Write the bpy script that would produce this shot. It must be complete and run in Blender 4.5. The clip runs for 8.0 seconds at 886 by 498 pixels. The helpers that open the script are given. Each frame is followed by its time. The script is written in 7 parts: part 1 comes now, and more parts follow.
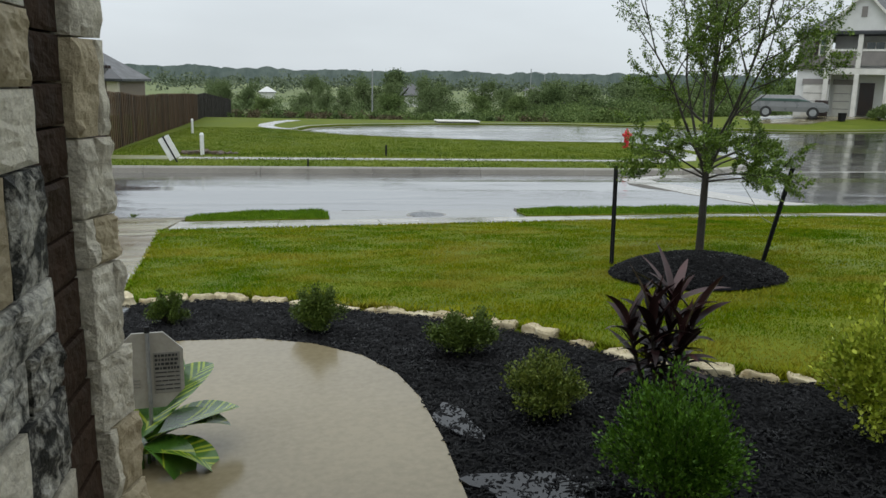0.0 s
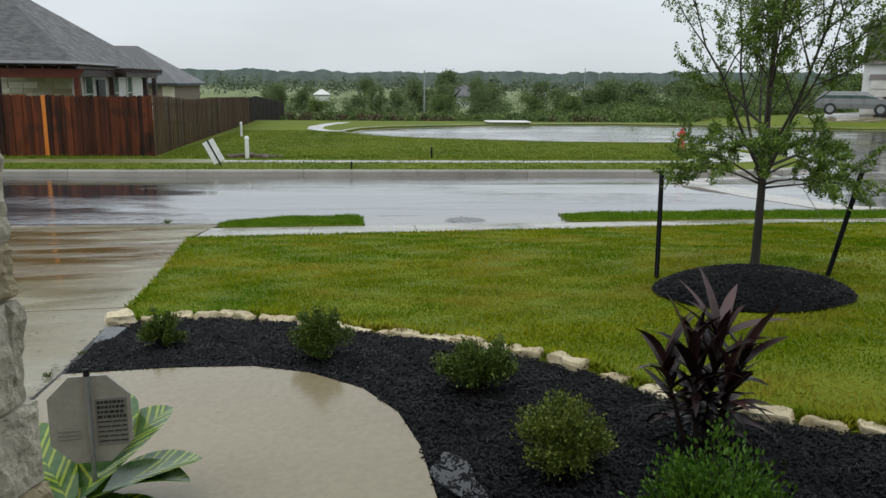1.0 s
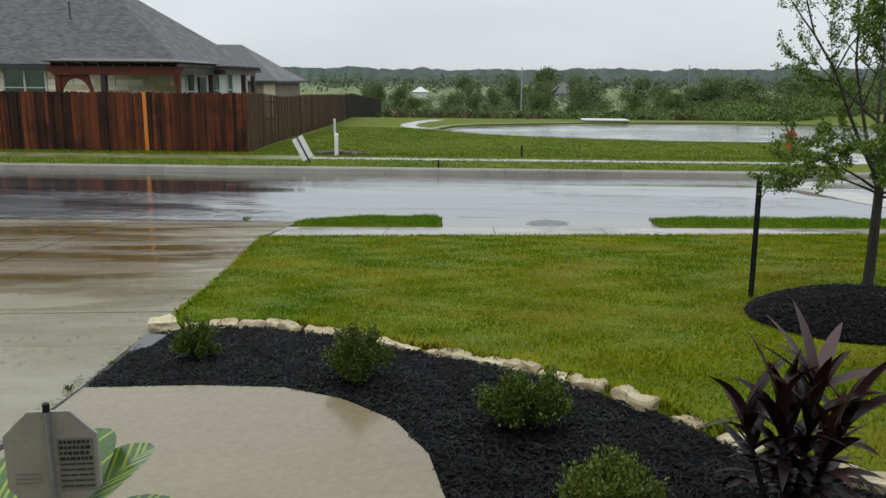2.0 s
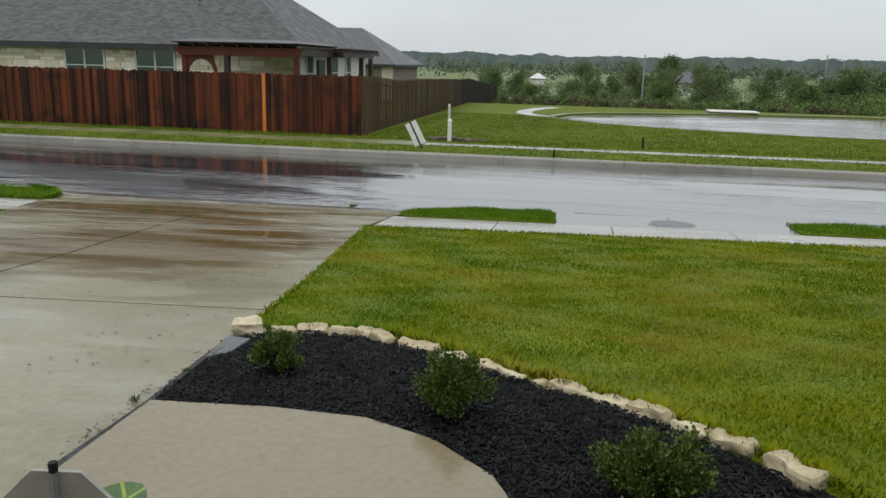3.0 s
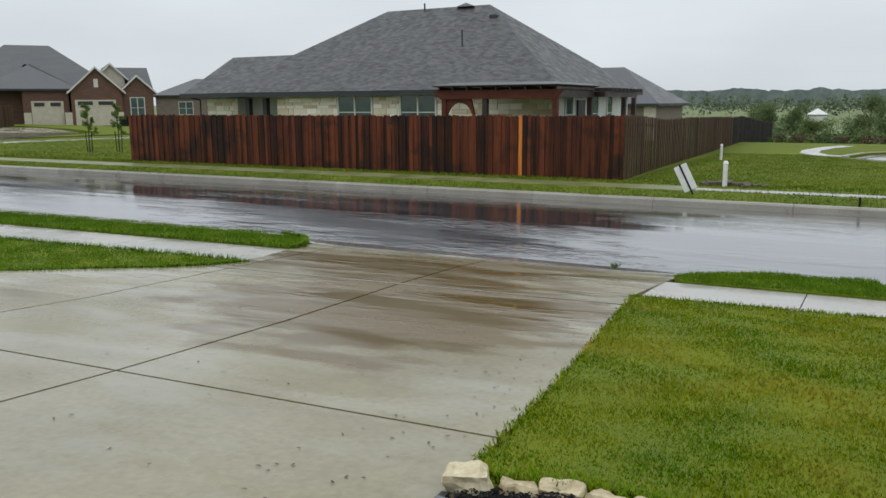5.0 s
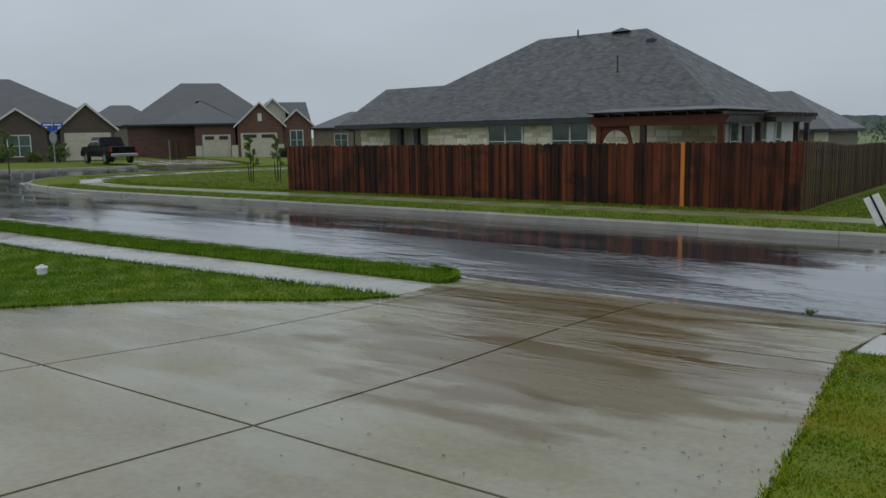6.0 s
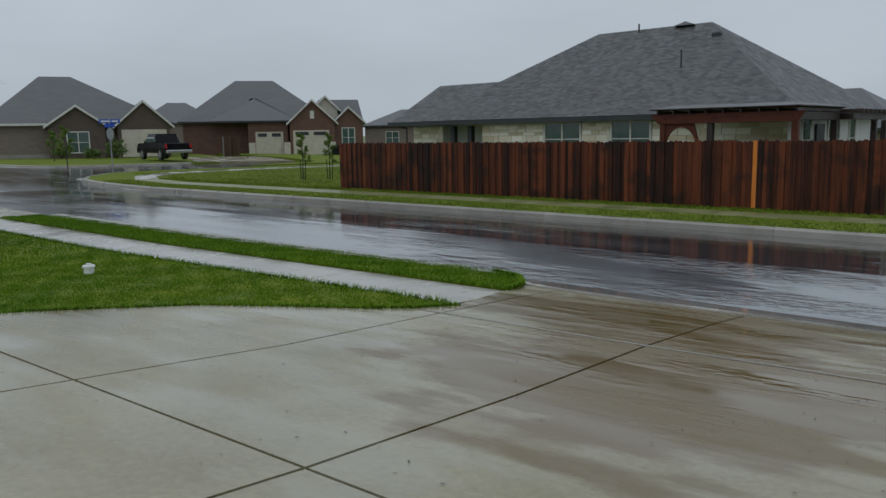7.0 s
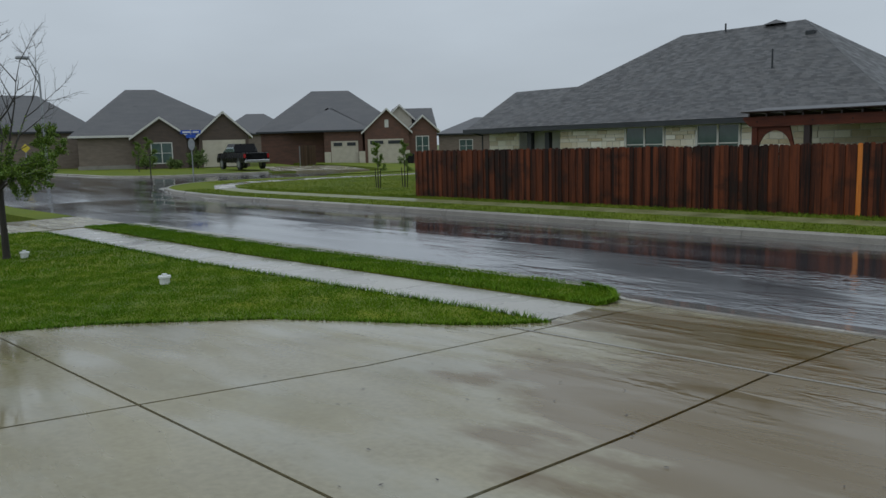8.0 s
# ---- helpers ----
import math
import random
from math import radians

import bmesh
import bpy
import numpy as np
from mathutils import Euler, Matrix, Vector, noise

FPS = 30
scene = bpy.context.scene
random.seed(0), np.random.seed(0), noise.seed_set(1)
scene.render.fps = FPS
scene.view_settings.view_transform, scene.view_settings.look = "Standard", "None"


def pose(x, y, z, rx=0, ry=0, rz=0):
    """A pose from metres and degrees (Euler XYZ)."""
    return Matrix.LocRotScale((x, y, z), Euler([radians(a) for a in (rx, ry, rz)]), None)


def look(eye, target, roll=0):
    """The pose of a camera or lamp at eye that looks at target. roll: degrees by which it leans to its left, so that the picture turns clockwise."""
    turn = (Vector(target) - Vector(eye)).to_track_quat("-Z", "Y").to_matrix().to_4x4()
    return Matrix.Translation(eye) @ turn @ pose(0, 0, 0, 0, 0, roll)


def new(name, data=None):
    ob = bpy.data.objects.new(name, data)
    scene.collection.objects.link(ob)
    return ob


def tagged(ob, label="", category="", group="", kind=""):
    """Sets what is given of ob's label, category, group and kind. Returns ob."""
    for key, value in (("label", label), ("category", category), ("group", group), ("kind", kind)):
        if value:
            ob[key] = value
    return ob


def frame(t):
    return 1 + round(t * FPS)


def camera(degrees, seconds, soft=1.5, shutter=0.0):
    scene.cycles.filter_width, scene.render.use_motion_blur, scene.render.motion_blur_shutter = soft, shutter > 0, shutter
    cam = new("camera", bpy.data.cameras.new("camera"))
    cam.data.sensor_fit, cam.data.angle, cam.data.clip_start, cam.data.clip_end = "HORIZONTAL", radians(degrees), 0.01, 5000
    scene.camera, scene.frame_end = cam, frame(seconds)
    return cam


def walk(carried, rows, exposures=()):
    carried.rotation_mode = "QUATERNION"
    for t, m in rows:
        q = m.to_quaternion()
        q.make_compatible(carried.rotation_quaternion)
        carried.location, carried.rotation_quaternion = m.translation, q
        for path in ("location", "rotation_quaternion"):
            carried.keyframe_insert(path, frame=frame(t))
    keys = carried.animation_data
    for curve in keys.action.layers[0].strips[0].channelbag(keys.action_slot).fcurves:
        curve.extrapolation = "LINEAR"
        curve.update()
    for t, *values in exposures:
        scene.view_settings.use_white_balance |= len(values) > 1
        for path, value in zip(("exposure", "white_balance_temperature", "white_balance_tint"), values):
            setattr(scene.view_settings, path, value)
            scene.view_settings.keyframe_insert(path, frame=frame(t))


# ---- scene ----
cam = camera(58.1, 8.0)
PATH = [
    (0, (0.371, -8.584, 1.784), (0.683, -6.651, 1.376), 1.3),
    (0.5, (0.542, -8.305, 1.771), (0.705, -6.355, 1.359), 0.6),
    (1, (0.67, -8.064, 1.773), (0.849, -6.114, 1.365), 0.6),
    (1.5, (0.774, -7.81, 1.788), (0.966, -5.861, 1.382), 0.1),
    (2, (0.933, -7.554, 1.751), (0.874, -5.598, 1.335), 0.5),
    (2.2, (0.957, -7.468, 1.752), (0.792, -5.519, 1.335), 0.6),
    (3.5, (0.776, -6.477, 1.703), (0.435, -4.566, 1.222), 1.5),
    (3.9, (0.675, -6.145, 1.663), (0.37, -4.233, 1.158), 1.9),
    (4, (0.643, -6.063, 1.663), (0.341, -4.154, 1.15), 1.8),
    (4.5, (0.478, -5.659, 1.67), (-0.069, -3.801, 1.169), -0.2),
    (4.7, (0.424, -5.502, 1.671), (-0.32, -3.697, 1.235), -0.4),
    (5.8, (-0.17, -4.804, 1.647), (-1.31, -3.185, 1.366), -0.9),
    (6, (-0.275, -4.686, 1.625), (-1.513, -3.141, 1.342), -1.1),
    (6.5, (-0.59, -4.419, 1.592), (-1.94, -2.97, 1.313), -0.7),
    (7, (-0.921, -4.202, 1.585), (-2.252, -2.736, 1.3), -0.9),
    (7.5, (-1.21, -4.038, 1.558), (-2.681, -2.71, 1.286), -1.5),
    (8, (-1.495, -3.829, 1.534), (-2.956, -2.489, 1.273), -1.5),
]
walk(cam, [(t, look(eye, target, roll)) for t, eye, target, roll in PATH], ((0, 0.1, 6650, 9), (2, 0.08, 6750, 10), (3.9, 0.0, 6850, 10), (4.7, 0.22, 6800, 10), (5.8, -0.55, 6300, 9), (8, -0.52, 6250, 9)))

# ---- world and light: an even rain-cloud sky, brighter overhead ----
world = bpy.data.worlds.new("overcast_sky")
scene.world = world
world.use_nodes = True
wt = world.node_tree
wt.nodes.clear()
w_out = wt.nodes.new("ShaderNodeOutputWorld")
w_bg = wt.nodes.new("ShaderNodeBackground")
w_sky = wt.nodes.new("ShaderNodeTexSky")
w_sky.sky_type, w_sky.sun_disc = "NISHITA", False
w_sky.sun_elevation, w_sky.sun_rotation = radians(55), radians(200)
w_hsv = wt.nodes.new("ShaderNodeHueSaturation")
w_hsv.inputs["Saturation"].default_value = 0.25
w_hsv.inputs["Value"].default_value = 0.11
w_co = wt.nodes.new("ShaderNodeTexCoord")
w_sep = wt.nodes.new("ShaderNodeSeparateXYZ")
w_up = wt.nodes.new("ShaderNodeMapRange")
w_up.inputs["From Min"].default_value, w_up.inputs["From Max"].default_value = 0.0, 1.0
w_up.inputs["To Min"].default_value, w_up.inputs["To Max"].default_value = 1.0, 2.05
w_noise = wt.nodes.new("ShaderNodeTexNoise")
w_noise.inputs["Scale"].default_value, w_noise.inputs["Detail"].default_value = 2.6, 4.0
w_map = wt.nodes.new("ShaderNodeMapping")
w_map.inputs["Scale"].default_value = (1, 1, 3.5)
w_cl = wt.nodes.new("ShaderNodeMapRange")
w_cl.inputs["From Min"].default_value, w_cl.inputs["From Max"].default_value = 0.3, 0.7
w_cl.inputs["To Min"].default_value, w_cl.inputs["To Max"].default_value = 0.93, 1.06
w_mul = wt.nodes.new("ShaderNodeMath")
w_mul.operation = "MULTIPLY"
w_mix = wt.nodes.new("ShaderNodeMix")
w_mix.data_type = "RGBA"
w_mix.inputs[0].default_value = 0.88
w_mix.inputs[7].default_value = (0.60, 0.665, 0.725, 1)
wt.links.new(w_sky.outputs[0], w_hsv.inputs["Color"])
wt.links.new(w_hsv.outputs[0], w_mix.inputs[6])
wt.links.new(w_co.outputs["Generated"], w_sep.inputs[0])
wt.links.new(w_sep.outputs["Z"], w_up.inputs["Value"])
wt.links.new(w_co.outputs["Generated"], w_map.inputs[0])
wt.links.new(w_map.outputs[0], w_noise.inputs["Vector"])
wt.links.new(w_noise.outputs[0], w_cl.inputs["Value"])
wt.links.new(w_up.outputs[0], w_mul.inputs[0])
wt.links.new(w_cl.outputs[0], w_mul.inputs[1])
wt.links.new(w_mul.outputs[0], w_bg.inputs["Strength"])
wt.links.new(w_mix.outputs[2], w_bg.inputs["Color"])
wt.links.new(w_bg.outputs[0], w_out.inputs["Surface"])

sun = new("sun", bpy.data.lights.new("sun", "SUN"))
sun.data.energy, sun.data.angle, sun.data.color = 0.5, radians(40), (1.0, 0.98, 0.95)
sun.matrix_world = look((-10, -20, 40), (0, 0, 0))

# ---- materials ----
def material(name, low, high, rough=(0.5, 0.7), scale=4.0, fine=60.0, bump=0.2, bump_scale=None, spec=0.5, metal=0.0,
             coat=0.0, random_mix=0.0, spread=(0.3, 0.7), island=False, stretch=(1, 1, 1), coord="Object", contrast=(0.35, 0.65), trans=0.0):
    """A noisy surface: colour between low and high at two scales, roughness and relief by noise."""
    m = bpy.data.materials.new(name)
    m.use_nodes = True
    t = m.node_tree
    b = t.nodes["Principled BSDF"]
    co = t.nodes.new("ShaderNodeTexCoord")
    mp = t.nodes.new("ShaderNodeMapping")
    mp.inputs["Scale"].default_value = stretch
    if coord == "World":
        geo = t.nodes.new("ShaderNodeNewGeometry")
        t.links.new(geo.outputs["Position"], mp.inputs[0])
    else:
        t.links.new(co.outputs[coord], mp.inputs[0])
    big, small = t.nodes.new("ShaderNodeTexNoise"), t.nodes.new("ShaderNodeTexNoise")
    big.inputs["Scale"].default_value, big.inputs["Detail"].default_value = scale, 5
    small.inputs["Scale"].default_value, small.inputs["Detail"].default_value = fine, 4
    for n in (big, small):
        t.links.new(mp.outputs[0], n.inputs["Vector"])
    mixn = t.nodes.new("ShaderNodeMix")
    mixn.inputs[0].default_value = 0.4
    t.links.new(big.outputs[0], mixn.inputs[2])
    t.links.new(small.outputs[0], mixn.inputs[3])
    fac = mixn.outputs[0]
    if random_mix:
        if island:
            src = t.nodes.new("ShaderNodeNewGeometry").outputs["Random Per Island"]
        else:
            src = t.nodes.new("ShaderNodeObjectInfo").outputs["Random"]
        vary = t.nodes.new("ShaderNodeMapRange")
        vary.inputs["To Min"].default_value, vary.inputs["To Max"].default_value = spread
        t.links.new(src, vary.inputs["Value"])
        mr = t.nodes.new("ShaderNodeMix")
        mr.inputs[0].default_value = random_mix
        t.links.new(fac, mr.inputs[2])
        t.links.new(vary.outputs[0], mr.inputs[3])
        fac = mr.outputs[0]
    ramp = t.nodes.new("ShaderNodeValToRGB")
    ramp.color_ramp.elements[0].position, ramp.color_ramp.elements[1].position = contrast
    ramp.color_ramp.elements[0].color, ramp.color_ramp.elements[1].color = (*low, 1), (*high, 1)
    t.links.new(fac, ramp.inputs[0])
    t.links.new(ramp.outputs[0], b.inputs["Base Color"])
    rr = t.nodes.new("ShaderNodeMapRange")
    rr.inputs["From Min"].default_value, rr.inputs["From Max"].default_value = 0.35, 0.65
    rr.inputs["To Min"].default_value, rr.inputs["To Max"].default_value = rough
    t.links.new(big.outputs[0], rr.inputs["Value"])
    t.links.new(rr.outputs[0], b.inputs["Roughness"])
    if bump:
        bn = t.nodes.new("ShaderNodeBump")
        bn.inputs["Strength"].default_value, bn.inputs["Distance"].default_value = bump, 0.01
        src = small.outputs[0]
        if bump_scale:
            third = t.nodes.new("ShaderNodeTexNoise")
            third.inputs["Scale"].default_value, third.inputs["Detail"].default_value = bump_scale, 4
            t.links.new(mp.outputs[0], third.inputs["Vector"])
            src = third.outputs[0]
        t.links.new(src, bn.inputs["Height"])
        t.links.new(bn.outputs[0], b.inputs["Normal"])
    b.inputs["Specular IOR Level"].default_value = spec
    b.inputs["Metallic"].default_value = metal
    b.inputs["Coat Weight"].default_value = coat
    b.inputs["Coat Roughness"].default_value = 0.08
    if trans:
        b.inputs["Transmission Weight"].default_value = trans
    return m


M = {}
M["soil"] = material("soil_and_grass", (0.035, 0.05, 0.012), (0.07, 0.10, 0.02), (0.7, 0.9), 0.6, 20, 0.5, coord="World")
M["field"] = material("open_meadow", (0.105, 0.140, 0.045), (0.165, 0.195, 0.068), (0.8, 0.95), 0.03, 0.6, 0.3, coord="World")
M["turf"] = material("turf_base", (0.080, 0.120, 0.004), (0.16, 0.18, 0.010), (0.6, 0.9), 1.2, 45, 0.6, spec=0.15, coord="World")
M["turf_green"] = material("green_turf_base", (0.080, 0.115, 0.012), (0.150, 0.175, 0.028), (0.7, 0.9), 0.4, 9, 0.5, spec=0.05, coord="World")
M["blade"] = material("grass_blades", (0.070, 0.150, 0.002), (0.29, 0.262, 0.009), (0.55, 0.75), 0.8, 12, 0, spec=0.03, random_mix=0.2, island=True, coord="World", contrast=(0.42, 0.70))
M["blade_lush"] = material("lush_grass_blades", (0.052, 0.135, 0.004), (0.13, 0.215, 0.010), (0.5, 0.7), 0.9, 9, 0, spec=0.08, random_mix=0.3, island=True, coord="World")
M["blade_far"] = material("olive_grass_blades", (0.070, 0.122, 0.008), (0.185, 0.215, 0.028), (0.6, 0.8), 0.35, 7, 0, spec=0.05, random_mix=0.2, island=True, coord="World", contrast=(0.40, 0.64))
M["asphalt"] = material("wet_asphalt", (0.026, 0.026, 0.030), (0.050, 0.049, 0.053), (0.05, 0.17), 0.35, 140, 0.14, 3.0, spec=1.0, coat=0.5, coord="World", stretch=(0.5, 2.6, 1))
M["concrete"] = material("wet_concrete", (0.185, 0.158, 0.088), (0.300, 0.265, 0.165), (0.05, 0.36), 0.55, 22, 0.03, 3.0, spec=0.5, coord="World", random_mix=0.12)
M["walk"] = material("wet_pavement_concrete", (0.30, 0.28, 0.24), (0.42, 0.40, 0.36), (0.08, 0.35), 0.9, 30, 0.06, 9.0, coord="World", random_mix=0.15)
M["slab"] = material("smooth_walkway_concrete", (0.195, 0.158, 0.093), (0.28, 0.231, 0.145), (0.07, 0.24), 0.7, 30, 0.008, 20.0, coord="World")
M["kerb"] = material("kerb_concrete", (0.16, 0.145, 0.12), (0.30, 0.28, 0.24), (0.25, 0.5), 1.2, 30, 0.2, coord="World", random_mix=0.3)
M["footing"] = material("wet_grey_concrete_lump", (0.07, 0.075, 0.08), (0.13, 0.135, 0.14), (0.2, 0.5), 9, 50, 0.5, coord="World")
M["joint"] = material("dirty_joint", (0.010, 0.010, 0.009), (0.032, 0.029, 0.025), (0.4, 0.8), 5, 50, 0.4, coord="World")
M["mulch"] = material("black_mulch_bed", (0.003, 0.003, 0.004), (0.010, 0.010, 0.011), (0.6, 0.85), 8, 70, 1.0, spec=0.06, coord="World")
M["chip"] = material("dyed_wood_chip", (0.002, 0.002, 0.002), (0.014, 0.0135, 0.014), (0.15, 0.7), 6, 60, 0.3, spec=0.14, spread=(0.1, 0.9), random_mix=0.6, island=True, coord="World")
M["lime"] = material("limestone", (0.28, 0.20, 0.085), (0.68, 0.60, 0.41), (0.5, 0.75), 5, 40, 0.6, 18.0, random_mix=0.35)
M["cedar"] = material("wet_cedar_board", (0.012, 0.005, 0.0035), (0.20, 0.052, 0.018), (0.4, 0.6), 1.6, 9, 0.3, spec=0.2, stretch=(16, 16, 0.6), random_mix=0.5, spread=(0.32, 0.70), coord="World", contrast=(0.40, 0.68))
M["cedar_dark"] = material("old_dark_board", (0.034, 0.020, 0.012), (0.120, 0.070, 0.040), (0.5, 0.7), 1.6, 12, 0.3, spec=0.12, stretch=(9, 9, 0.7), random_mix=0.5, coord="World")
M["cedar_black"] = material("black_brown_board", (0.014, 0.012, 0.011), (0.040, 0.032, 0.028), (0.5, 0.7), 1.6, 12, 0.3, spec=0.12, stretch=(9, 9, 0.7), random_mix=0.5, coord="World")
M["cedar_new"] = material("new_orange_board", (0.50, 0.13, 0.012), (0.68, 0.22, 0.022), (0.35, 0.5), 3, 14, 0.2, stretch=(8, 8, 0.7))
M["shingle"] = material("wet_asphalt_shingle", (0.032, 0.032, 0.033), (0.100, 0.097, 0.094), (0.4, 0.65), 2.5, 30, 0.5, random_mix=0.6, spread=(0.28, 0.72), island=True)
M["shingle_far"] = material("far_shingle_roof", (0.045, 0.045, 0.048), (0.105, 0.102, 0.102), (0.4, 0.6), 0.7, 9, 0.3, stretch=(1, 1, 5))
M["whitestone"] = material("pale_limestone_block", (0.52, 0.42, 0.25), (0.92, 0.88, 0.77), (0.5, 0.7), 1.4, 18, 0.4, random_mix=0.7)
M["brick"] = material("red_brown_brick_wall", (0.085, 0.042, 0.028), (0.17, 0.085, 0.058), (0.6, 0.8), 1.5, 40, 0.4, stretch=(1, 1, 3))
M["brick_tan"] = material("tan_brick_wall", (0.15, 0.115, 0.09), (0.24, 0.19, 0.15), (0.6, 0.8), 1.5, 40, 0.4, stretch=(1, 1, 3))
M["brick_dark"] = material("dark_brown_brick_wall", (0.06, 0.042, 0.033), (0.12, 0.085, 0.066), (0.6, 0.8), 1.5, 40, 0.4, stretch=(1, 1, 3))
M["trim"] = material("off_white_trim", (0.55, 0.53, 0.48), (0.70, 0.68, 0.63), (0.4, 0.6), 2, 30, 0.05)
M["cream"] = material("cream_garage_panel", (0.46, 0.41, 0.32), (0.58, 0.53, 0.43), (0.4, 0.6), 2, 30, 0.05)
M["stucco"] = material("pale_grey_siding", (0.56, 0.56, 0.54), (0.68, 0.68, 0.66), (0.5, 0.7), 2, 30, 0.1)
M["taupe"] = material("taupe_siding", (0.17, 0.155, 0.145), (0.24, 0.22, 0.205), (0.5, 0.7), 2, 30, 0.1)
M["darkpaint"] = material("dark_grey_fascia", (0.016, 0.019, 0.021), (0.032, 0.036, 0.04), (0.4, 0.6), 2, 30, 0.05)
M["redwood"] = material("red_stained_timber", (0.060, 0.017, 0.010), (0.14, 0.040, 0.020), (0.4, 0.6), 2, 25, 0.2, spec=0.2, stretch=(1, 6, 6))
M["darkwood"] = material("dark_stained_timber", (0.012, 0.008, 0.007), (0.04, 0.022, 0.016), (0.35, 0.55), 2, 25, 0.2)
M["glass"] = material("dark_window_glass", (0.05, 0.085, 0.075), (0.09, 0.135, 0.12), (0.03, 0.08), 0.8, 3, 0, spec=0.7)
M["bark"] = material("wet_tree_bark", (0.014, 0.011, 0.008), (0.046, 0.037, 0.028), (0.5, 0.8), 8, 60, 0.8, stretch=(2, 2, 0.5))
M["oakleaf"] = material("young_oak_leaf", (0.045, 0.098, 0.010), (0.18, 0.26, 0.036), (0.4, 0.6), 3, 20, 0, spec=0.25, random_mix=0.6, island=True)
M["farleaf"] = material("distant_foliage", (0.070, 0.115, 0.035), (0.165, 0.215, 0.075), (0.8, 0.95), 0.15, 1.2, 0, spec=0.1, random_mix=0.55, island=True, coord="World")
M["darkleaf"] = material("dark_distant_foliage", (0.045, 0.075, 0.028), (0.11, 0.15, 0.055), (0.8, 0.95), 0.15, 1.2, 0, spec=0.1, random_mix=0.55, island=True, coord="World")
M["brownbrush"] = material("dead_brown_brush", (0.085, 0.070, 0.042), (0.15, 0.125, 0.075), (0.8, 0.95), 0.3, 1.5, 0, spec=0.1, random_mix=0.55, island=True, coord="World")
# Paler leaf copy for farther plants; rain haze is painted in its colour.
M["awayleaf"] = material("foliage_with_haze_tint", (0.098, 0.140, 0.060), (0.165, 0.210, 0.095), (0.85, 0.95), 0.1, 1.0, 0, spec=0.05, random_mix=0.35, island=True, coord="World")
# Ridge colour: distance haze is mixed straight into this grey-blue.
M["hazeleaf"] = material("haze_tinted_woodland", (0.125, 0.158, 0.155), (0.20, 0.238, 0.228), (0.9, 1.0), 0.05, 0.25, 0, spec=0.0, coord="World")
M["redpaint"] = material("red_hydrant_paint", (0.42, 0.010, 0.020), (0.60, 0.020, 0.035), (0.25, 0.4), 4, 30, 0.05)
M["whiteplastic"] = material("white_plastic", (0.62, 0.62, 0.60), (0.78, 0.78, 0.76), (0.3, 0.5), 4, 30, 0.05)
M["greymetal"] = material("galvanised_metal", (0.25, 0.26, 0.27), (0.38, 0.39, 0.40), (0.35, 0.5), 6, 50, 0.1, metal=0.7)
M["blackmetal"] = material("black_painted_steel", (0.005, 0.005, 0.006), (0.014, 0.014, 0.015), (0.4, 0.6), 6, 50, 0.2, spec=0.2)
M["carblack"] = material("black_car_paint", (0.003, 0.003, 0.004), (0.006, 0.006, 0.007), (0.22, 0.34), 2, 20, 0, spec=0.18)
M["carsilver"] = material("grey_car_paint", (0.13, 0.135, 0.135), (0.17, 0.175, 0.175), (0.25, 0.35), 2, 20, 0)
M["rubber"] = material("tyre_rubber", (0.012, 0.012, 0.012), (0.025, 0.025, 0.025), (0.6, 0.8), 6, 40, 0.2)
M["chrome"] = material("chrome", (0.5, 0.5, 0.5), (0.6, 0.6, 0.6), (0.08, 0.15), 2, 20, 0, metal=1.0)
M["lamp_red"] = material("red_lamp_lens", (0.30, 0.01, 0.01), (0.4, 0.02, 0.02), (0.1, 0.2), 4, 30, 0)
M["signblue"] = material("blue_sign_face", (0.010, 0.06, 0.38), (0.02, 0.09, 0.46), (0.35, 0.5), 3, 20, 0)
M["yellow"] = material("yellow_fabric", (0.55, 0.42, 0.03), (0.70, 0.55, 0.05), (0.6, 0.8), 4, 30, 0.1)
M["redfabric"] = material("red_fabric", (0.50, 0.02, 0.03), (0.65, 0.04, 0.05), (0.6, 0.8), 4, 30, 0.1)
M["orange"] = material("orange_fabric", (0.60, 0.18, 0.02), (0.75, 0.26, 0.03), (0.6, 0.8), 4, 30, 0.1)

M["mossy_walk"] = material("silt_and_moss_on_concrete", (0.10, 0.12, 0.035), (0.21, 0.20, 0.09), (0.3, 0.6), 1.5, 25, 0.3, coord="World")


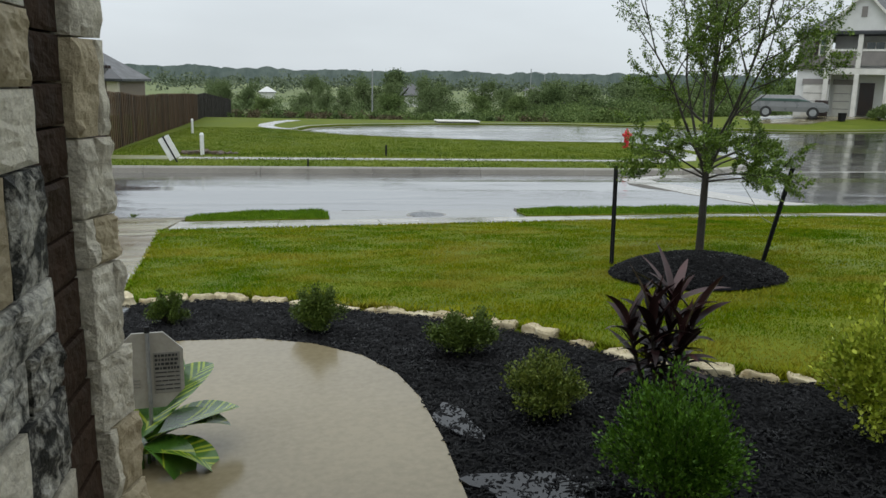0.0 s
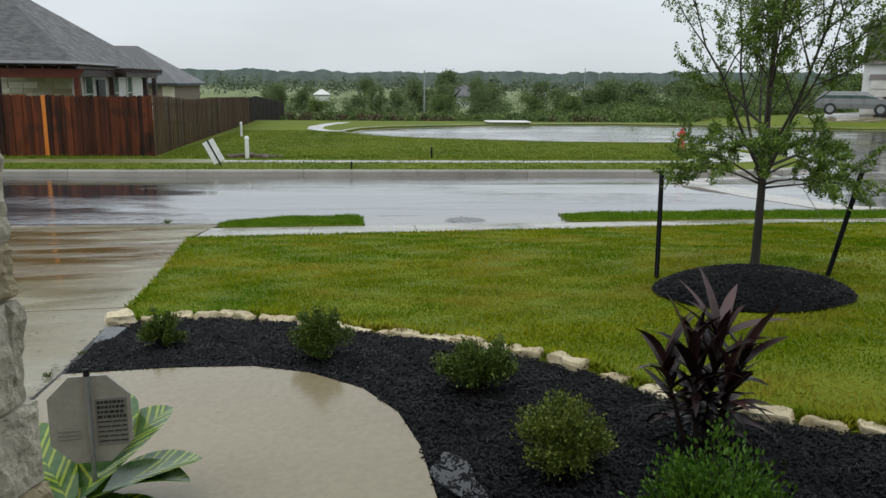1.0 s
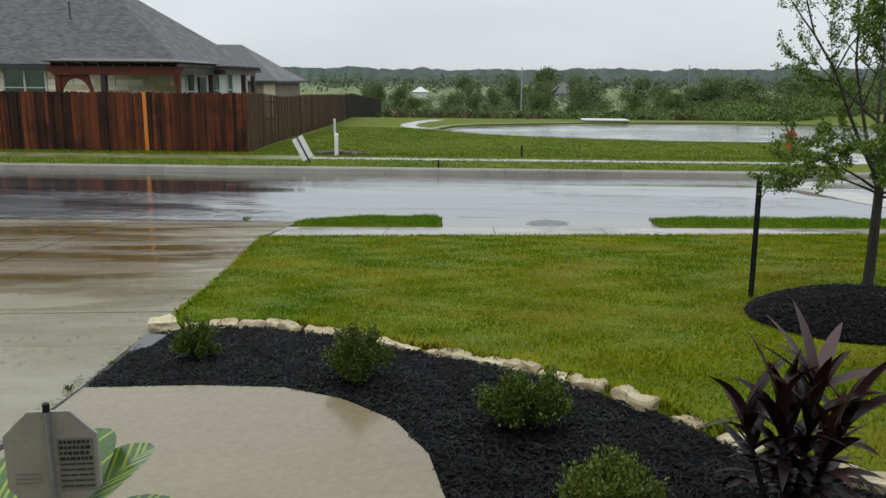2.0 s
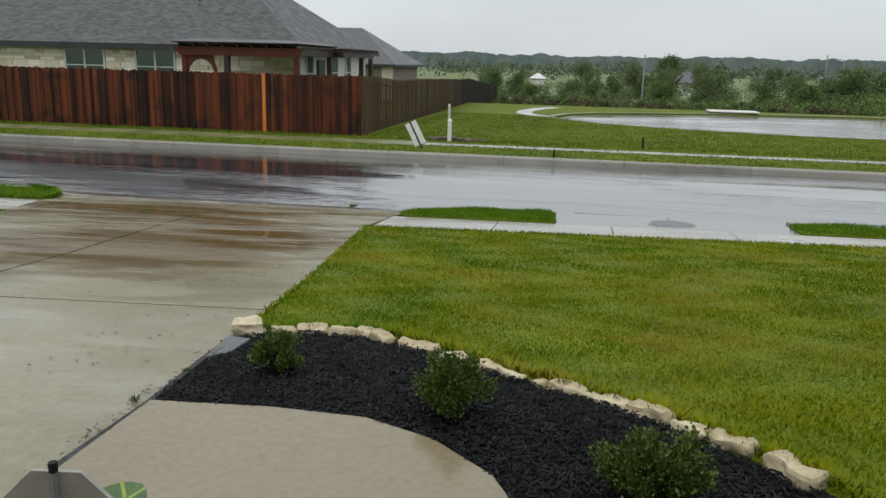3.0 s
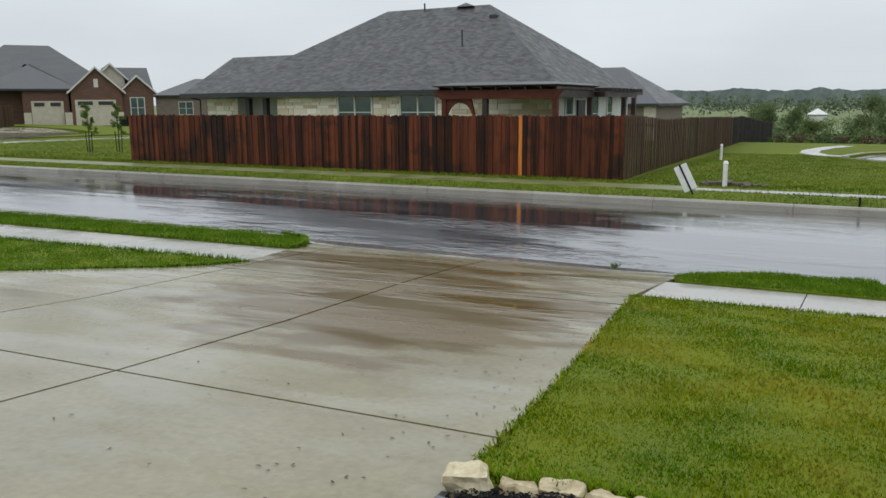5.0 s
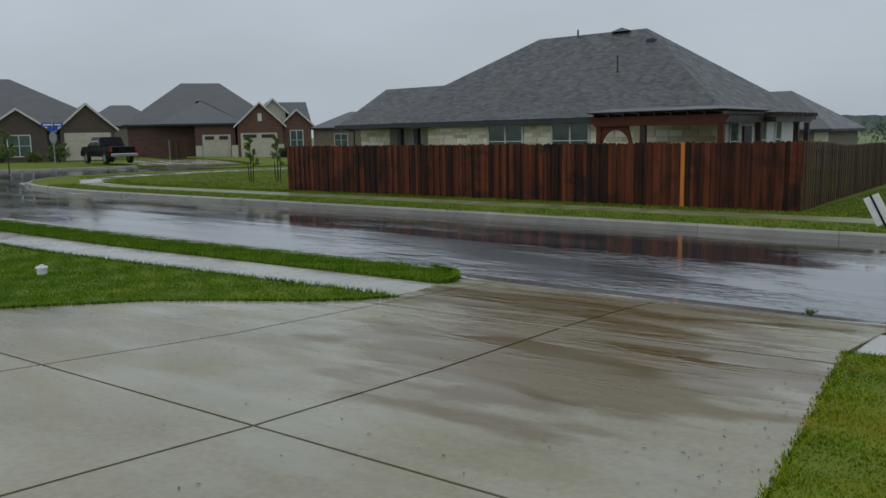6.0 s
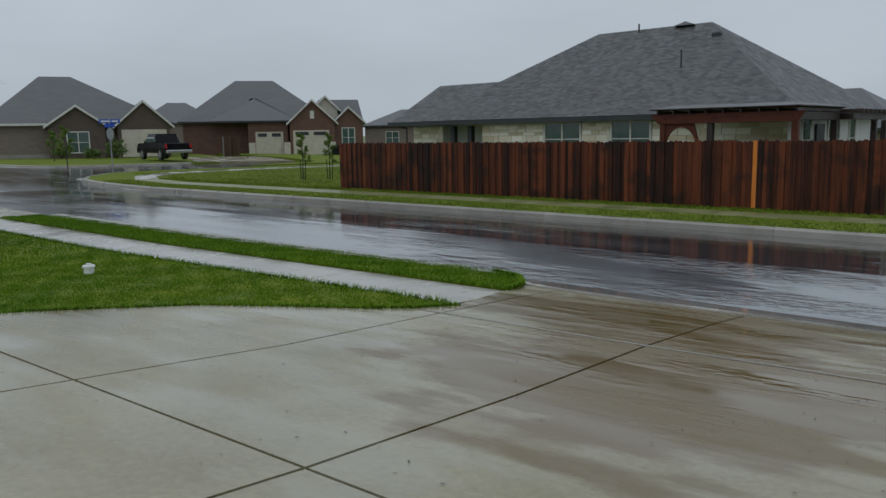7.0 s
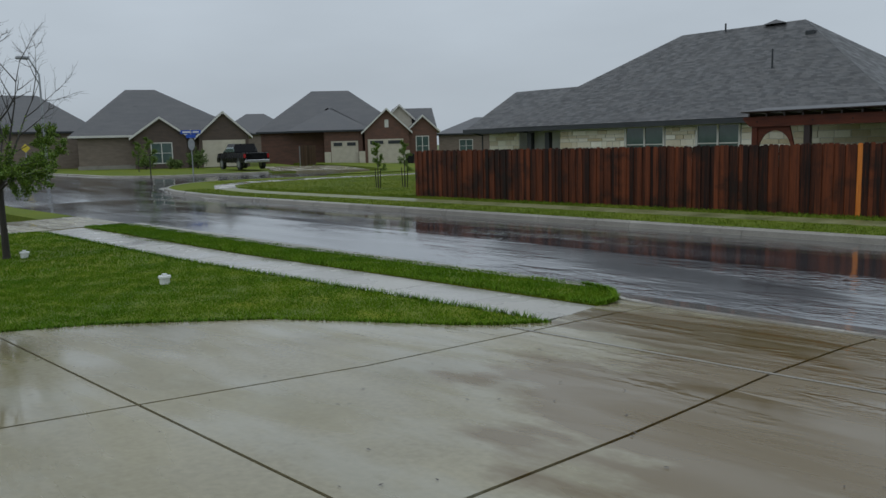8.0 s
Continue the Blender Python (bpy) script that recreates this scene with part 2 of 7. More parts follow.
def add_silt(mat, cx, cy, sx, sy, tint):
    """Washed-out brown silt lying round one place, in streaks along the street."""
    t = mat.node_tree
    b = t.nodes["Principled BSDF"]
    old = b.inputs["Base Color"].links[0].from_socket
    geo = t.nodes.new("ShaderNodeNewGeometry")
    mp = t.nodes.new("ShaderNodeMapping")
    mp.inputs["Location"].default_value = (-cx / sx, -cy / sy, 0)
    mp.inputs["Scale"].default_value = (1 / sx, 1 / sy, 0)
    ln = t.nodes.new("ShaderNodeVectorMath")
    ln.operation = "LENGTH"
    st = t.nodes.new("ShaderNodeMapping")
    st.inputs["Scale"].default_value = (0.8, 1.9, 1)
    nz = t.nodes.new("ShaderNodeTexNoise")
    nz.inputs["Scale"].default_value, nz.inputs["Detail"].default_value = 1.3, 6
    ad = t.nodes.new("ShaderNodeMath")
    ad.operation = "MULTIPLY_ADD"
    ad.inputs[1].default_value = -2.2
    mr = t.nodes.new("ShaderNodeMapRange")
    mr.inputs["From Min"].default_value, mr.inputs["From Max"].default_value = 0.12, -0.18
    mr.inputs["To Max"].default_value = 0.95
    mx = t.nodes.new("ShaderNodeMix")
    mx.data_type = "RGBA"
    mx.inputs[7].default_value = (*tint, 1)
    t.links.new(geo.outputs["Position"], mp.inputs[0])
    t.links.new(mp.outputs[0], ln.inputs[0])
    t.links.new(geo.outputs["Position"], st.inputs[0])
    t.links.new(st.outputs[0], nz.inputs["Vector"])
    t.links.new(nz.outputs[0], ad.inputs[0])
    t.links.new(ln.outputs["Value"], ad.inputs[2])
    t.links.new(ad.outputs[0], mr.inputs["Value"])
    t.links.new(mr.outputs[0], mx.inputs[0])
    t.links.new(old, mx.inputs[6])
    t.links.new(mx.outputs[2], b.inputs["Base Color"])


# flowing water draws out the gloss along the street
for key, gain in (("concrete", 1),):
    tree_ = M[key].node_tree
    rough_in = tree_.nodes["Principled BSDF"].inputs["Roughness"].links[0].from_node
    g_, m_, n_ = tree_.nodes.new("ShaderNodeNewGeometry"), tree_.nodes.new("ShaderNodeMapping"), tree_.nodes.new("ShaderNodeTexNoise")
    m_.inputs["Scale"].default_value = (0.35, 1.5, 1)
    n_.inputs["Scale"].default_value, n_.inputs["Detail"].default_value, n_.inputs["Distortion"].default_value = 1.2, 6, 0.6
    tree_.links.new(g_.outputs["Position"], m_.inputs[0])
    tree_.links.new(m_.outputs[0], n_.inputs["Vector"])
    tree_.links.new(n_.outputs[0], rough_in.inputs["Value"])

M["wetcon"] = material("rain_covered_concrete", (0.13, 0.128, 0.12), (0.21, 0.205, 0.195), (0.04, 0.2), 0.8, 30, 0.08, 3.0, spec=0.8, coord="World", stretch=(0.6, 1.8, 1))


def add_ripple(mat, stretch, scale, strength, depth, mask_scale, low, high, near=None):
    """Running water: ripples drawn out along the street, in patches, over the relief that is there."""
    t = mat.node_tree
    b = t.nodes["Principled BSDF"]
    geo, mp, nz = t.nodes.new("ShaderNodeNewGeometry"), t.nodes.new("ShaderNodeMapping"), t.nodes.new("ShaderNodeTexNoise")
    mp.inputs["Scale"].default_value = stretch
    nz.inputs["Scale"].default_value, nz.inputs["Detail"].default_value, nz.inputs["Distortion"].default_value = scale, 3, 0.8
    mk, mm = t.nodes.new("ShaderNodeTexNoise"), t.nodes.new("ShaderNodeMapping")
    mm.inputs["Scale"].default_value = (0.4, 1.6, 1)
    mk.inputs["Scale"].default_value, mk.inputs["Detail"].default_value = mask_scale, 4
    mr = t.nodes.new("ShaderNodeMapRange")
    mr.inputs["From Min"].default_value, mr.inputs["From Max"].default_value = low, high
    mu = t.nodes.new("ShaderNodeMath")
    mu.operation = "MULTIPLY"
    bn = t.nodes.new("ShaderNodeBump")
    bn.inputs["Strength"].default_value, bn.inputs["Distance"].default_value = strength, depth
    t.links.new(geo.outputs["Position"], mp.inputs[0])
    t.links.new(geo.outputs["Position"], mm.inputs[0])
    t.links.new(mp.outputs[0], nz.inputs["Vector"])
    t.links.new(mm.outputs[0], mk.inputs["Vector"])
    t.links.new(mk.outputs[0], mr.inputs["Value"])
    amount = mr.outputs[0]
    if near:
        sep, yr, m2 = t.nodes.new("ShaderNodeSeparateXYZ"), t.nodes.new("ShaderNodeMapRange"), t.nodes.new("ShaderNodeMath")
        yr.inputs["From Min"].default_value, yr.inputs["From Max"].default_value = near
        m2.operation = "MULTIPLY"
        t.links.new(geo.outputs["Position"], sep.inputs[0])
        t.links.new(sep.outputs[1], yr.inputs["Value"])
        t.links.new(yr.outputs[0], m2.inputs[0])
        t.links.new(amount, m2.inputs[1])
        amount = m2.outputs[0]
    t.links.new(amount, mu.inputs[0])
    t.links.new(nz.outputs[0], mu.inputs[1])
    t.links.new(mu.outputs[0], bn.inputs["Height"])
    old = b.inputs["Normal"].links
    if old:
        t.links.new(old[0].from_socket, bn.inputs["Normal"])
    t.links.new(bn.outputs[0], b.inputs["Normal"])
    t.links.new(bn.outputs[0], b.inputs["Coat Normal"])


add_ripple(M["asphalt"], (1.1, 2.8, 1), 3.2, 0.75, 0.02, 0.45, 0.46, 0.64)
add_ripple(M["concrete"], (1.0, 2.8, 1), 3.0, 0.8, 0.014, 1.1, 0.44, 0.60, (-0.6, 2.2))


def add_patches(mat, tint, scale, stretch, low, high, most):
    """Patches of another colour with a ragged outline, laid over the surface by noise."""
    t = mat.node_tree
    b = t.nodes["Principled BSDF"]
    old = b.inputs["Base Color"].links[0].from_socket
    geo, mp, nz = t.nodes.new("ShaderNodeNewGeometry"), t.nodes.new("ShaderNodeMapping"), t.nodes.new("ShaderNodeTexNoise")
    mp.inputs["Scale"].default_value = stretch
    nz.inputs["Scale"].default_value, nz.inputs["Detail"].default_value, nz.inputs["Roughness"].default_value = scale, 6, 0.6
    mr = t.nodes.new("ShaderNodeMapRange")
    mr.inputs["From Min"].default_value, mr.inputs["From Max"].default_value, mr.inputs["To Max"].default_value = low, high, most
    mx = t.nodes.new("ShaderNodeMix")
    mx.data_type = "RGBA"
    mx.inputs[7].default_value = (*tint, 1)
    t.links.new(geo.outputs["Position"], mp.inputs[0])
    t.links.new(mp.outputs[0], nz.inputs["Vector"])
    t.links.new(nz.outputs[0], mr.inputs["Value"])
    t.links.new(mr.outputs[0], mx.inputs[0])
    t.links.new(old, mx.inputs[6])
    t.links.new(mx.outputs[2], b.inputs["Base Color"])


# black mould and old rain runs on the fence, straw-coloured worn places in the lawn
add_patches(M["cedar"], (0.012, 0.008, 0.006), 0.9, (1, 1, 1.2), 0.50, 0.66, 0.85)
add_patches(M["cedar"], (0.010, 0.006, 0.005), 1.0, (16, 16, 0.5), 0.56, 0.66, 0.8)
add_patches(M["blade"], (0.30, 0.25, 0.035), 0.75, (1, 1.6, 1), 0.49, 0.64, 0.75)
add_patches(M["concrete"], (0.30, 0.285, 0.22), 0.9, (0.8, 1.7, 1), 0.50, 0.64, 0.6)
add_patches(M["concrete"], (0.125, 0.112, 0.066), 0.55, (0.7, 1.3, 1), 0.50, 0.66, 0.28)
add_patches(M["concrete"], (0.15, 0.13, 0.075), 7.0, (1, 1, 1), 0.60, 0.72, 0.35)
add_silt(M["concrete"], -4.7, 3.3, 2.1, 1.2, (0.125, 0.087, 0.030))
add_silt(M["concrete"], -3.5, 1.1, 1.9, 1.7, (0.130, 0.087, 0.030))

# ---- helpers for meshes ----
def clampf(v, a, b):
    return max(a, min(b, v))


FY = [-30, -5, -3.7, 3.8, 5.0, 13.6, 14.6, 17, 20, 30, 44, 66, 150, 400]
FZ = [.22, .22, .20, -.33, -.38, -.56, -.55, -.5, -.5, -.58, -.66, -1.9, -4.0, -4.0]


def rise(x):
    return float(np.interp(x, [-75, -55, -36], [0.6, 0.5, 0.0])) + float(np.interp(x, [24, 34], [0.0, 0.35]))


def knoll(x, y):
    """The ground rises to the two-storey house."""
    return np.interp(x, [24, 31], [0, 1]) * np.interp(y, [34.5, 40], [0, .42])


def lawn_z(x, y):
    """Height of lawn and paving: it falls from the house to the street and to the west."""
    return float(np.interp(y, FY, FZ) + np.interp(y, [0, 4, 8], [.03, .01, 0]) * clampf(x, -16, 7)) + rise(x) + float(knoll(x, y))


def road_z(x, y):
    """Height of the carriageway: cambered along the main street, else a kerb's height below the lawns."""
    if y <= 13.6:
        return float(np.interp(y, [3.8, 4.95, 9, 13.45], [-.34, -.50, -.45, -.71])) + rise(x)
    return max(lawn_z(x, y) - float(knoll(x, y)), -0.66 + rise(x)) - 0.11


def drive_z(x, y):
    if y <= 3.6:
        return lawn_z(x, y)
    a = (y - 3.6) / 1.35
    return lawn_z(x, 3.6) * (1 - a) + (road_z(x, 4.95) + 0.012) * a


def mesh_object(name, bm, mat, parent=None, smooth=False):
    me = bpy.data.meshes.new(name)
    bm.normal_update()
    bm.to_mesh(me)
    bm.free()
    for m in (mat if isinstance(mat, (list, tuple)) else [mat]):
        me.materials.append(M[m] if isinstance(m, str) else m)
    if smooth:
        me.polygons.foreach_set("use_smooth", [True] * len(me.polygons))
    ob = new(name, me)
    if parent:
        ob.parent = parent
    return ob


def part(name, bm, mat, parent, label="", smooth=False):
    ob = mesh_object(name, bm, mat, parent, smooth)
    if label:
        tagged(ob, label)
    return ob


def thing(name, x, y, z, label, category, group="", rz=0.0):
    ob = new(name)
    ob.matrix_world = pose(x, y, z, 0, 0, rz)
    ob.empty_display_size = 0.2
    return tagged(ob, label, category, group)


def raw_object(name, verts, faces, mat, parent=None):
    """Many small faces at once, from numpy arrays (all faces with the same number of corners)."""
    me = bpy.data.meshes.new(name)
    n, k = faces.shape
    me.vertices.add(len(verts))
    me.vertices.foreach_set("co", np.ascontiguousarray(verts, dtype=np.float32).ravel())
    me.loops.add(n * k)
    me.loops.foreach_set("vertex_index", np.ascontiguousarray(faces, dtype=np.int32).ravel())
    me.polygons.add(n)
    me.polygons.foreach_set("loop_start", np.arange(0, n * k, k, dtype=np.int32))
    me.update(calc_edges=True)
    me.materials.append(M[mat])
    ob = new(name, me)
    if parent:
        ob.parent = parent
    return ob


def box(bm, x0, x1, y0, y1, z0, z1, bevel=0.0, m=None, mi=0):
    r = bmesh.ops.create_cube(bm, size=1.0)
    vs = r["verts"]
    for v in vs:
        v.co = Vector(((x0 + x1) / 2 + v.co.x * (x1 - x0), (y0 + y1) / 2 + v.co.y * (y1 - y0), (z0 + z1) / 2 + v.co.z * (z1 - z0)))
    fs = {f for v in vs for f in v.link_faces}
    if bevel:
        es = {e for v in vs for e in v.link_edges}
        r = bmesh.ops.bevel(bm, geom=list(es), offset=bevel, segments=1, affect="EDGES")
        vs = list({v for f in r["faces"] for v in f.verts} | {v for v in vs if v.is_valid})
        fs = {f for v in vs for f in v.link_faces}
    for f in fs:
        f.material_index = mi
    if m is not None:
        bmesh.ops.transform(bm, matrix=m, verts=vs)
    return vs


def tube(bm, p, q, r0, r1=None, seg=8, cap=True):
    p, q = Vector(p), Vector(q)
    r1 = r0 if r1 is None else r1
    turn = (q - p).to_track_quat("Z", "Y")
    rings = []
    for c, r in ((p, r0), (q, r1)):
        rings.append([bm.verts.new(c + turn @ Vector((r * math.cos(2 * math.pi * i / seg), r * math.sin(2 * math.pi * i / seg), 0))) for i in range(seg)])
    for i in range(seg):
        j = (i + 1) % seg
        bm.faces.new((rings[0][i], rings[0][j], rings[1][j], rings[1][i]))
    if cap:
        bm.faces.new(rings[0][::-1])
        bm.faces.new(rings[1])
    return rings[0] + rings[1]


def prism(bm, outline, z0, z1, mi=0):
    """An upright prism on an outline of (x, y)."""
    lo = [bm.verts.new((x, y, z0)) for x, y in outline]
    hi = [bm.verts.new((x, y, z1)) for x, y in outline]
    n = len(outline)
    fs = [bm.faces.new(hi), bm.faces.new(lo[::-1])]
    for i in range(n):
        fs.append(bm.faces.new((lo[i], lo[(i + 1) % n], hi[(i + 1) % n], hi[i])))
    for f in fs:
        f.material_index = mi
    return lo + hi


def sheet(outline, height, grid=1.0, skirt=0.3, lift=0.0):
    """A paved or planted sheet: an outline cut by a grid, laid on height(x, y), with sides of depth skirt."""
    bm = bmesh.new()
    bm.faces.new([bm.verts.new((x, y, 0)) for x, y in outline])
    bmesh.ops.recalc_face_normals(bm, faces=bm.faces[:])
    if bm.faces[:][0].normal.z < 0:
        bmesh.ops.reverse_faces(bm, faces=bm.faces[:])
    xs, ys = [p[0] for p in outline], [p[1] for p in outline]
    for axis, lo, hi in ((0, min(xs), max(xs)), (1, min(ys), max(ys))):
        c = math.floor(lo / grid) * grid + grid
        while c < hi - 1e-4:
            co, no = [0, 0, 0], [0, 0, 0]
            co[axis], no[axis] = c, 1
            bmesh.ops.bisect_plane(bm, geom=bm.verts[:] + bm.edges[:] + bm.faces[:], plane_co=co, plane_no=no, dist=1e-5)
            c += grid
    bmesh.ops.triangulate(bm, faces=[f for f in bm.faces if len(f.verts) > 4])
    for v in bm.verts:
        v.co.z = height(v.co.x, v.co.y) + lift
    if skirt:
        rim = [e for e in bm.edges if len(e.link_faces) == 1]
        r = bmesh.ops.extrude_edge_only(bm, edges=rim)
        for v in r["geom"]:
            if isinstance(v, bmesh.types.BMVert):
                v.co.z -= skirt
        bmesh.ops.recalc_face_normals(bm, faces=bm.faces[:])
    return bm


def clip(outline, x0, x1, y0, y1):
    """The piece of an outline inside a rectangle."""
    for axis, lim, keep in ((0, x0, 1), (0, x1, -1), (1, y0, 1), (1, y1, -1)):
        out = []
        for i, p in enumerate(outline):
            q = outline[(i + 1) % len(outline)]
            a, b = (p[axis] - lim) * keep, (q[axis] - lim) * keep
            if a >= 0:
                out.append(p)
            if (a > 0 > b) or (a < 0 < b):
                s = a / (a - b)
                out.append((p[0] + s * (q[0] - p[0]), p[1] + s * (q[1] - p[1])))
        outline = out
        if len(outline) < 3:
            return []
    return outline


def arc(cx, cy, r, a0, a1, n=8):
    return [(cx + r * math.cos(radians(a0 + (a1 - a0) * i / n)), cy + r * math.sin(radians(a0 + (a1 - a0) * i / n))) for i in range(n + 1)]


def structure(ob, label, category=""):
    return tagged(ob, label, category, kind="structure")


# ---- the ground: one sheet to the horizon, under lawns and paving ----
def ground_z(x, y):
    near = clampf(min((x + 130) / 20, (75 - x) / 15, (66 - y) / 6, (y + 45) / 10), 0, 1)
    return lawn_z(x, y) - 0.32 * near


def build_ground():
    bm = bmesh.new()
    xs = [-4000, -1200, -500, -250] + list(range(-130, 80, 6)) + [90, 140, 250, 500, 1200, 4000]
    ys = [-4000, -1000, -200, -45] + list(range(-39, 70, 4)) + [75, 90, 110, 150, 220, 320, 500, 800, 1400, 4000]
    vs = [[bm.verts.new((x, y, ground_z(x, y))) for x in xs] for y in ys]
    for j in range(len(ys) - 1):
        for i in range(len(xs) - 1):
            f = bm.faces.new((vs[j][i], vs[j][i + 1], vs[j + 1][i + 1], vs[j + 1][i]))
            f.material_index = 1 if ys[j] > 70 or abs(xs[i]) > 140 else 0
    structure(mesh_object("ground", bm, ["soil", "field"]), "open grassy ground that reaches the horizon", "ground")


build_ground()

# ---- outlines of lawns and paving ----
STONE_LINE = [(-1.10, -2.45), (-0.58, -2.36), (-0.20, -2.45), (0.13, -2.66), (0.66, -3.06), (0.86, -3.21), (1.23, -3.45), (1.51, -3.76),
              (1.81, -4.06), (2.03, -4.40), (2.41, -4.80), (2.76, -5.00), (3.02, -5.10), (3.8, -5.3), (5.2, -5.5)]
SLAB_EDGE = [(-1.03, -3.74), (-0.44, -3.72), (0.01, -3.76), (0.34, -3.92), (0.62, -4.19), (0.79, -4.53), (0.87, -4.90), (0.91, -5.40), (0.92, -5.9), (0.92, -6.6)]
FRONT_LAWN = [(-1.74, 2.6), (-1.52, 0.8), (-1.30, -1.0), (-1.17, -2.3)] + STONE_LINE + [(14, -5.6), (45, -5.6), (45, 2.6)]
STRIP_MID = [(0.56, 3.82), (0.55, 4.6), (0.46, 4.86), (0.2, 4.94), (-0.6, 4.92), (-1.2, 4.7), (-1.66, 4.15), (-1.5, 3.82)]
STRIP_EAST = [(3.74, 3.82), (45, 3.82), (45, 4.94), (4.2, 4.94), (3.9, 4.8), (3.74, 4.5)]
STRIP_WEST = [(-7.1, 3.82), (-7.15, 4.2), (-7.6, 4.75), (-8.2, 4.94), (-24, 4.94), (-24.5, 4.6), (-24.7, 3.82)]
WEST_LAWN = [(-6.85, 2.55), (-7.1, 2.1), (-7.5, 1.72), (-8.3, 1.25), (-9.25, 0.65), (-9.9, -0.1), (-10.3, -0.9), (-10.45, -2.0), (-10.5, -8), (-24.7, -8), (-24.7, 2.6), (-7.0, 2.6)]
DRIVE = [(-1.03, -3.74), (-1.17, -2.3), (-1.30, -1.0), (-1.52, 0.8), (-1.74, 2.6), (-1.66, 4.15), (-1.2, 4.72), (-0.9, 4.94), (-7.9, 4.94), (-7.6, 4.75), (-7.15, 4.2), (-7.1, 3.82), (-6.85, 2.55), (-7.1, 2.1), (-7.5, 1.72), (-8.3, 1.25),
         (-9.25, 0.65), (-9.9, -0.1), (-10.3, -0.9), (-10.45, -2.0), (-10.5, -9), (-1.03, -9)]
FAR_STRIP = [(-40.5, 13.62), (11.0, 13.62)] + arc(11.0, 17.0, 3.38, -90, 0, 6) + [(14.38, 21.5)] + [(13.6, 24.0), (8.4, 24.4), (3.8, 26.2), (1.4, 27.8), (-0.7, 31.2), (0.2, 34.6), (1.6, 36.6), (8, 40.1), (16, 41.8), (22, 40.2), (27.3, 34.6), (29, 33.6), (34, 32.6), (70, 32.6), (70, 66), (-45, 66), (-45, 20)] + arc(-40.5, 18.1, 4.5, 180, 270, 6)[:-1]


def lawn(name, outline, label, mat="turf", grid=1.0):
    return structure(mesh_object(name, sheet(outline, lawn_z, grid, 0.35), mat), label, "lawn")


lawn("lawn_front", FRONT_LAWN, "front lawn of green and straw-tinged grass")
lawn("lawn_strip_middle", STRIP_MID, "small grass island between pavement and kerb", grid=0.5)
lawn("lawn_strip_east", STRIP_EAST, "long grass verge between pavement and kerb")
lawn("lawn_strip_west", STRIP_WEST, "rounded grass verge between pavement and kerb")
lawn("lawn_west", WEST_LAWN, "neighbouring green lawn beside the driveway")
lawn("lawn_far", FAR_STRIP, "wet grass across the street", "turf_green", 4.0)
lawn("lawn_next_door", [(-28.6, 2.6), (-28.6, -8), (-60, -8), (-60, 2.6)], "lawn further along the street", "turf_green", 4.0)
lawn("lawn_strip_far_west", [(-28.6, 3.82), (-29, 4.94), (-46, 4.94), (-46, 3.82)], "grass verge further along the street", "turf_green", 4.0)
lawn("lawn_corner_west", arc(-56.5, 20, 4, 270, 360, 6) + [(-52.5, 26), (-51, 30.5), (-58, 33.5), (-100, 50), (-120, 50), (-120, 16)], "corner lawn in front of the brick houses", "turf_green", 4.0)
lawn("lawn_houses_north", [(-49, 34.5), (-46.5, 27), (-45.8, 66), (-110, 66), (-110, 52), (-60, 38)], "lawn in front of a brick house", "turf_green", 4.0)

# bed under the mulch
BED = [(x, y - 0.02) for x, y in STONE_LINE] + [(5.2, -9), (0.93, -9)] + SLAB_EDGE[::-1] + [(-1.05, -3.2)]
structure(mesh_object("mulch_bed", sheet(BED, lambda x, y: lawn_z(x, y) - 0.005, 0.4, 0.25), "mulch"), "planting bed of black dyed wood mulch", "planting bed")

# road
ROAD = [(-130, 4.95), (60, 4.95), (60, 13.45), (70, 13.45), (70, 32.7), (34, 32.7), (29, 33.7), (27.4, 34.7), (22, 40.4), (16, 42.0), (8, 40.3), (1.5, 36.8), (0, 34.7), (-0.9, 31.2), (1.2, 27.6), (3.7, 26.0), (8.3, 24.2),
        (13.5, 23.8), (14.2, 21.5)] + arc(11.0, 17.0, 3.55, 0, -90, 6) + [(-40.5, 13.45)] + arc(-40.5, 18.1, 4.65, 270, 180, 6) + [(-45.2, 66), (-48, 66), (-49, 34), (-51, 30), (-52.5, 26)] + arc(-56.5, 20, 4.1, 360, 270, 6) + [(-130, 15.9)]
structure(mesh_object("road", sheet(ROAD, road_z, 2.0, 0.1), "asphalt"), "rain-soaked dark asphalt street with a turning bulb", "road")

# driveway panels, with open joints between them
driveway = structure(mesh_object("driveway", sheet(DRIVE, drive_z, 1.0, 0.2, -0.05), "joint"), "wide wet concrete driveway with dark joints", "driveway")
for c0, c1 in ((-10.6, -6.664), (-6.636, -4.214), (-4.186, -0.8)):
    for r0, r1 in ((-9.1, -5.815), (-5.79, -1.892), (-1.868, 2.05), (2.07, 4.40)):
        piece = clip(DRIVE, c0, c1, r0, r1)
        # one joint runs slightly askew
        piece = [(x + .22 * clampf((2.05 - y) / 3.9, 0, 1) if abs(x + 4.2) < .03 else x, y) for x, y in piece]
        if len(piece) > 2:
            part("concrete_panel", sheet(piece, drive_z, 0.5, 0.05), "concrete", driveway)
part("gutter_pan", sheet(clip(DRIVE, -8.2, -0.8, 4.42, 5.0), drive_z, 0.5, 0.05), "wetcon", driveway, "smooth wet gutter pan at the driveway's mouth")
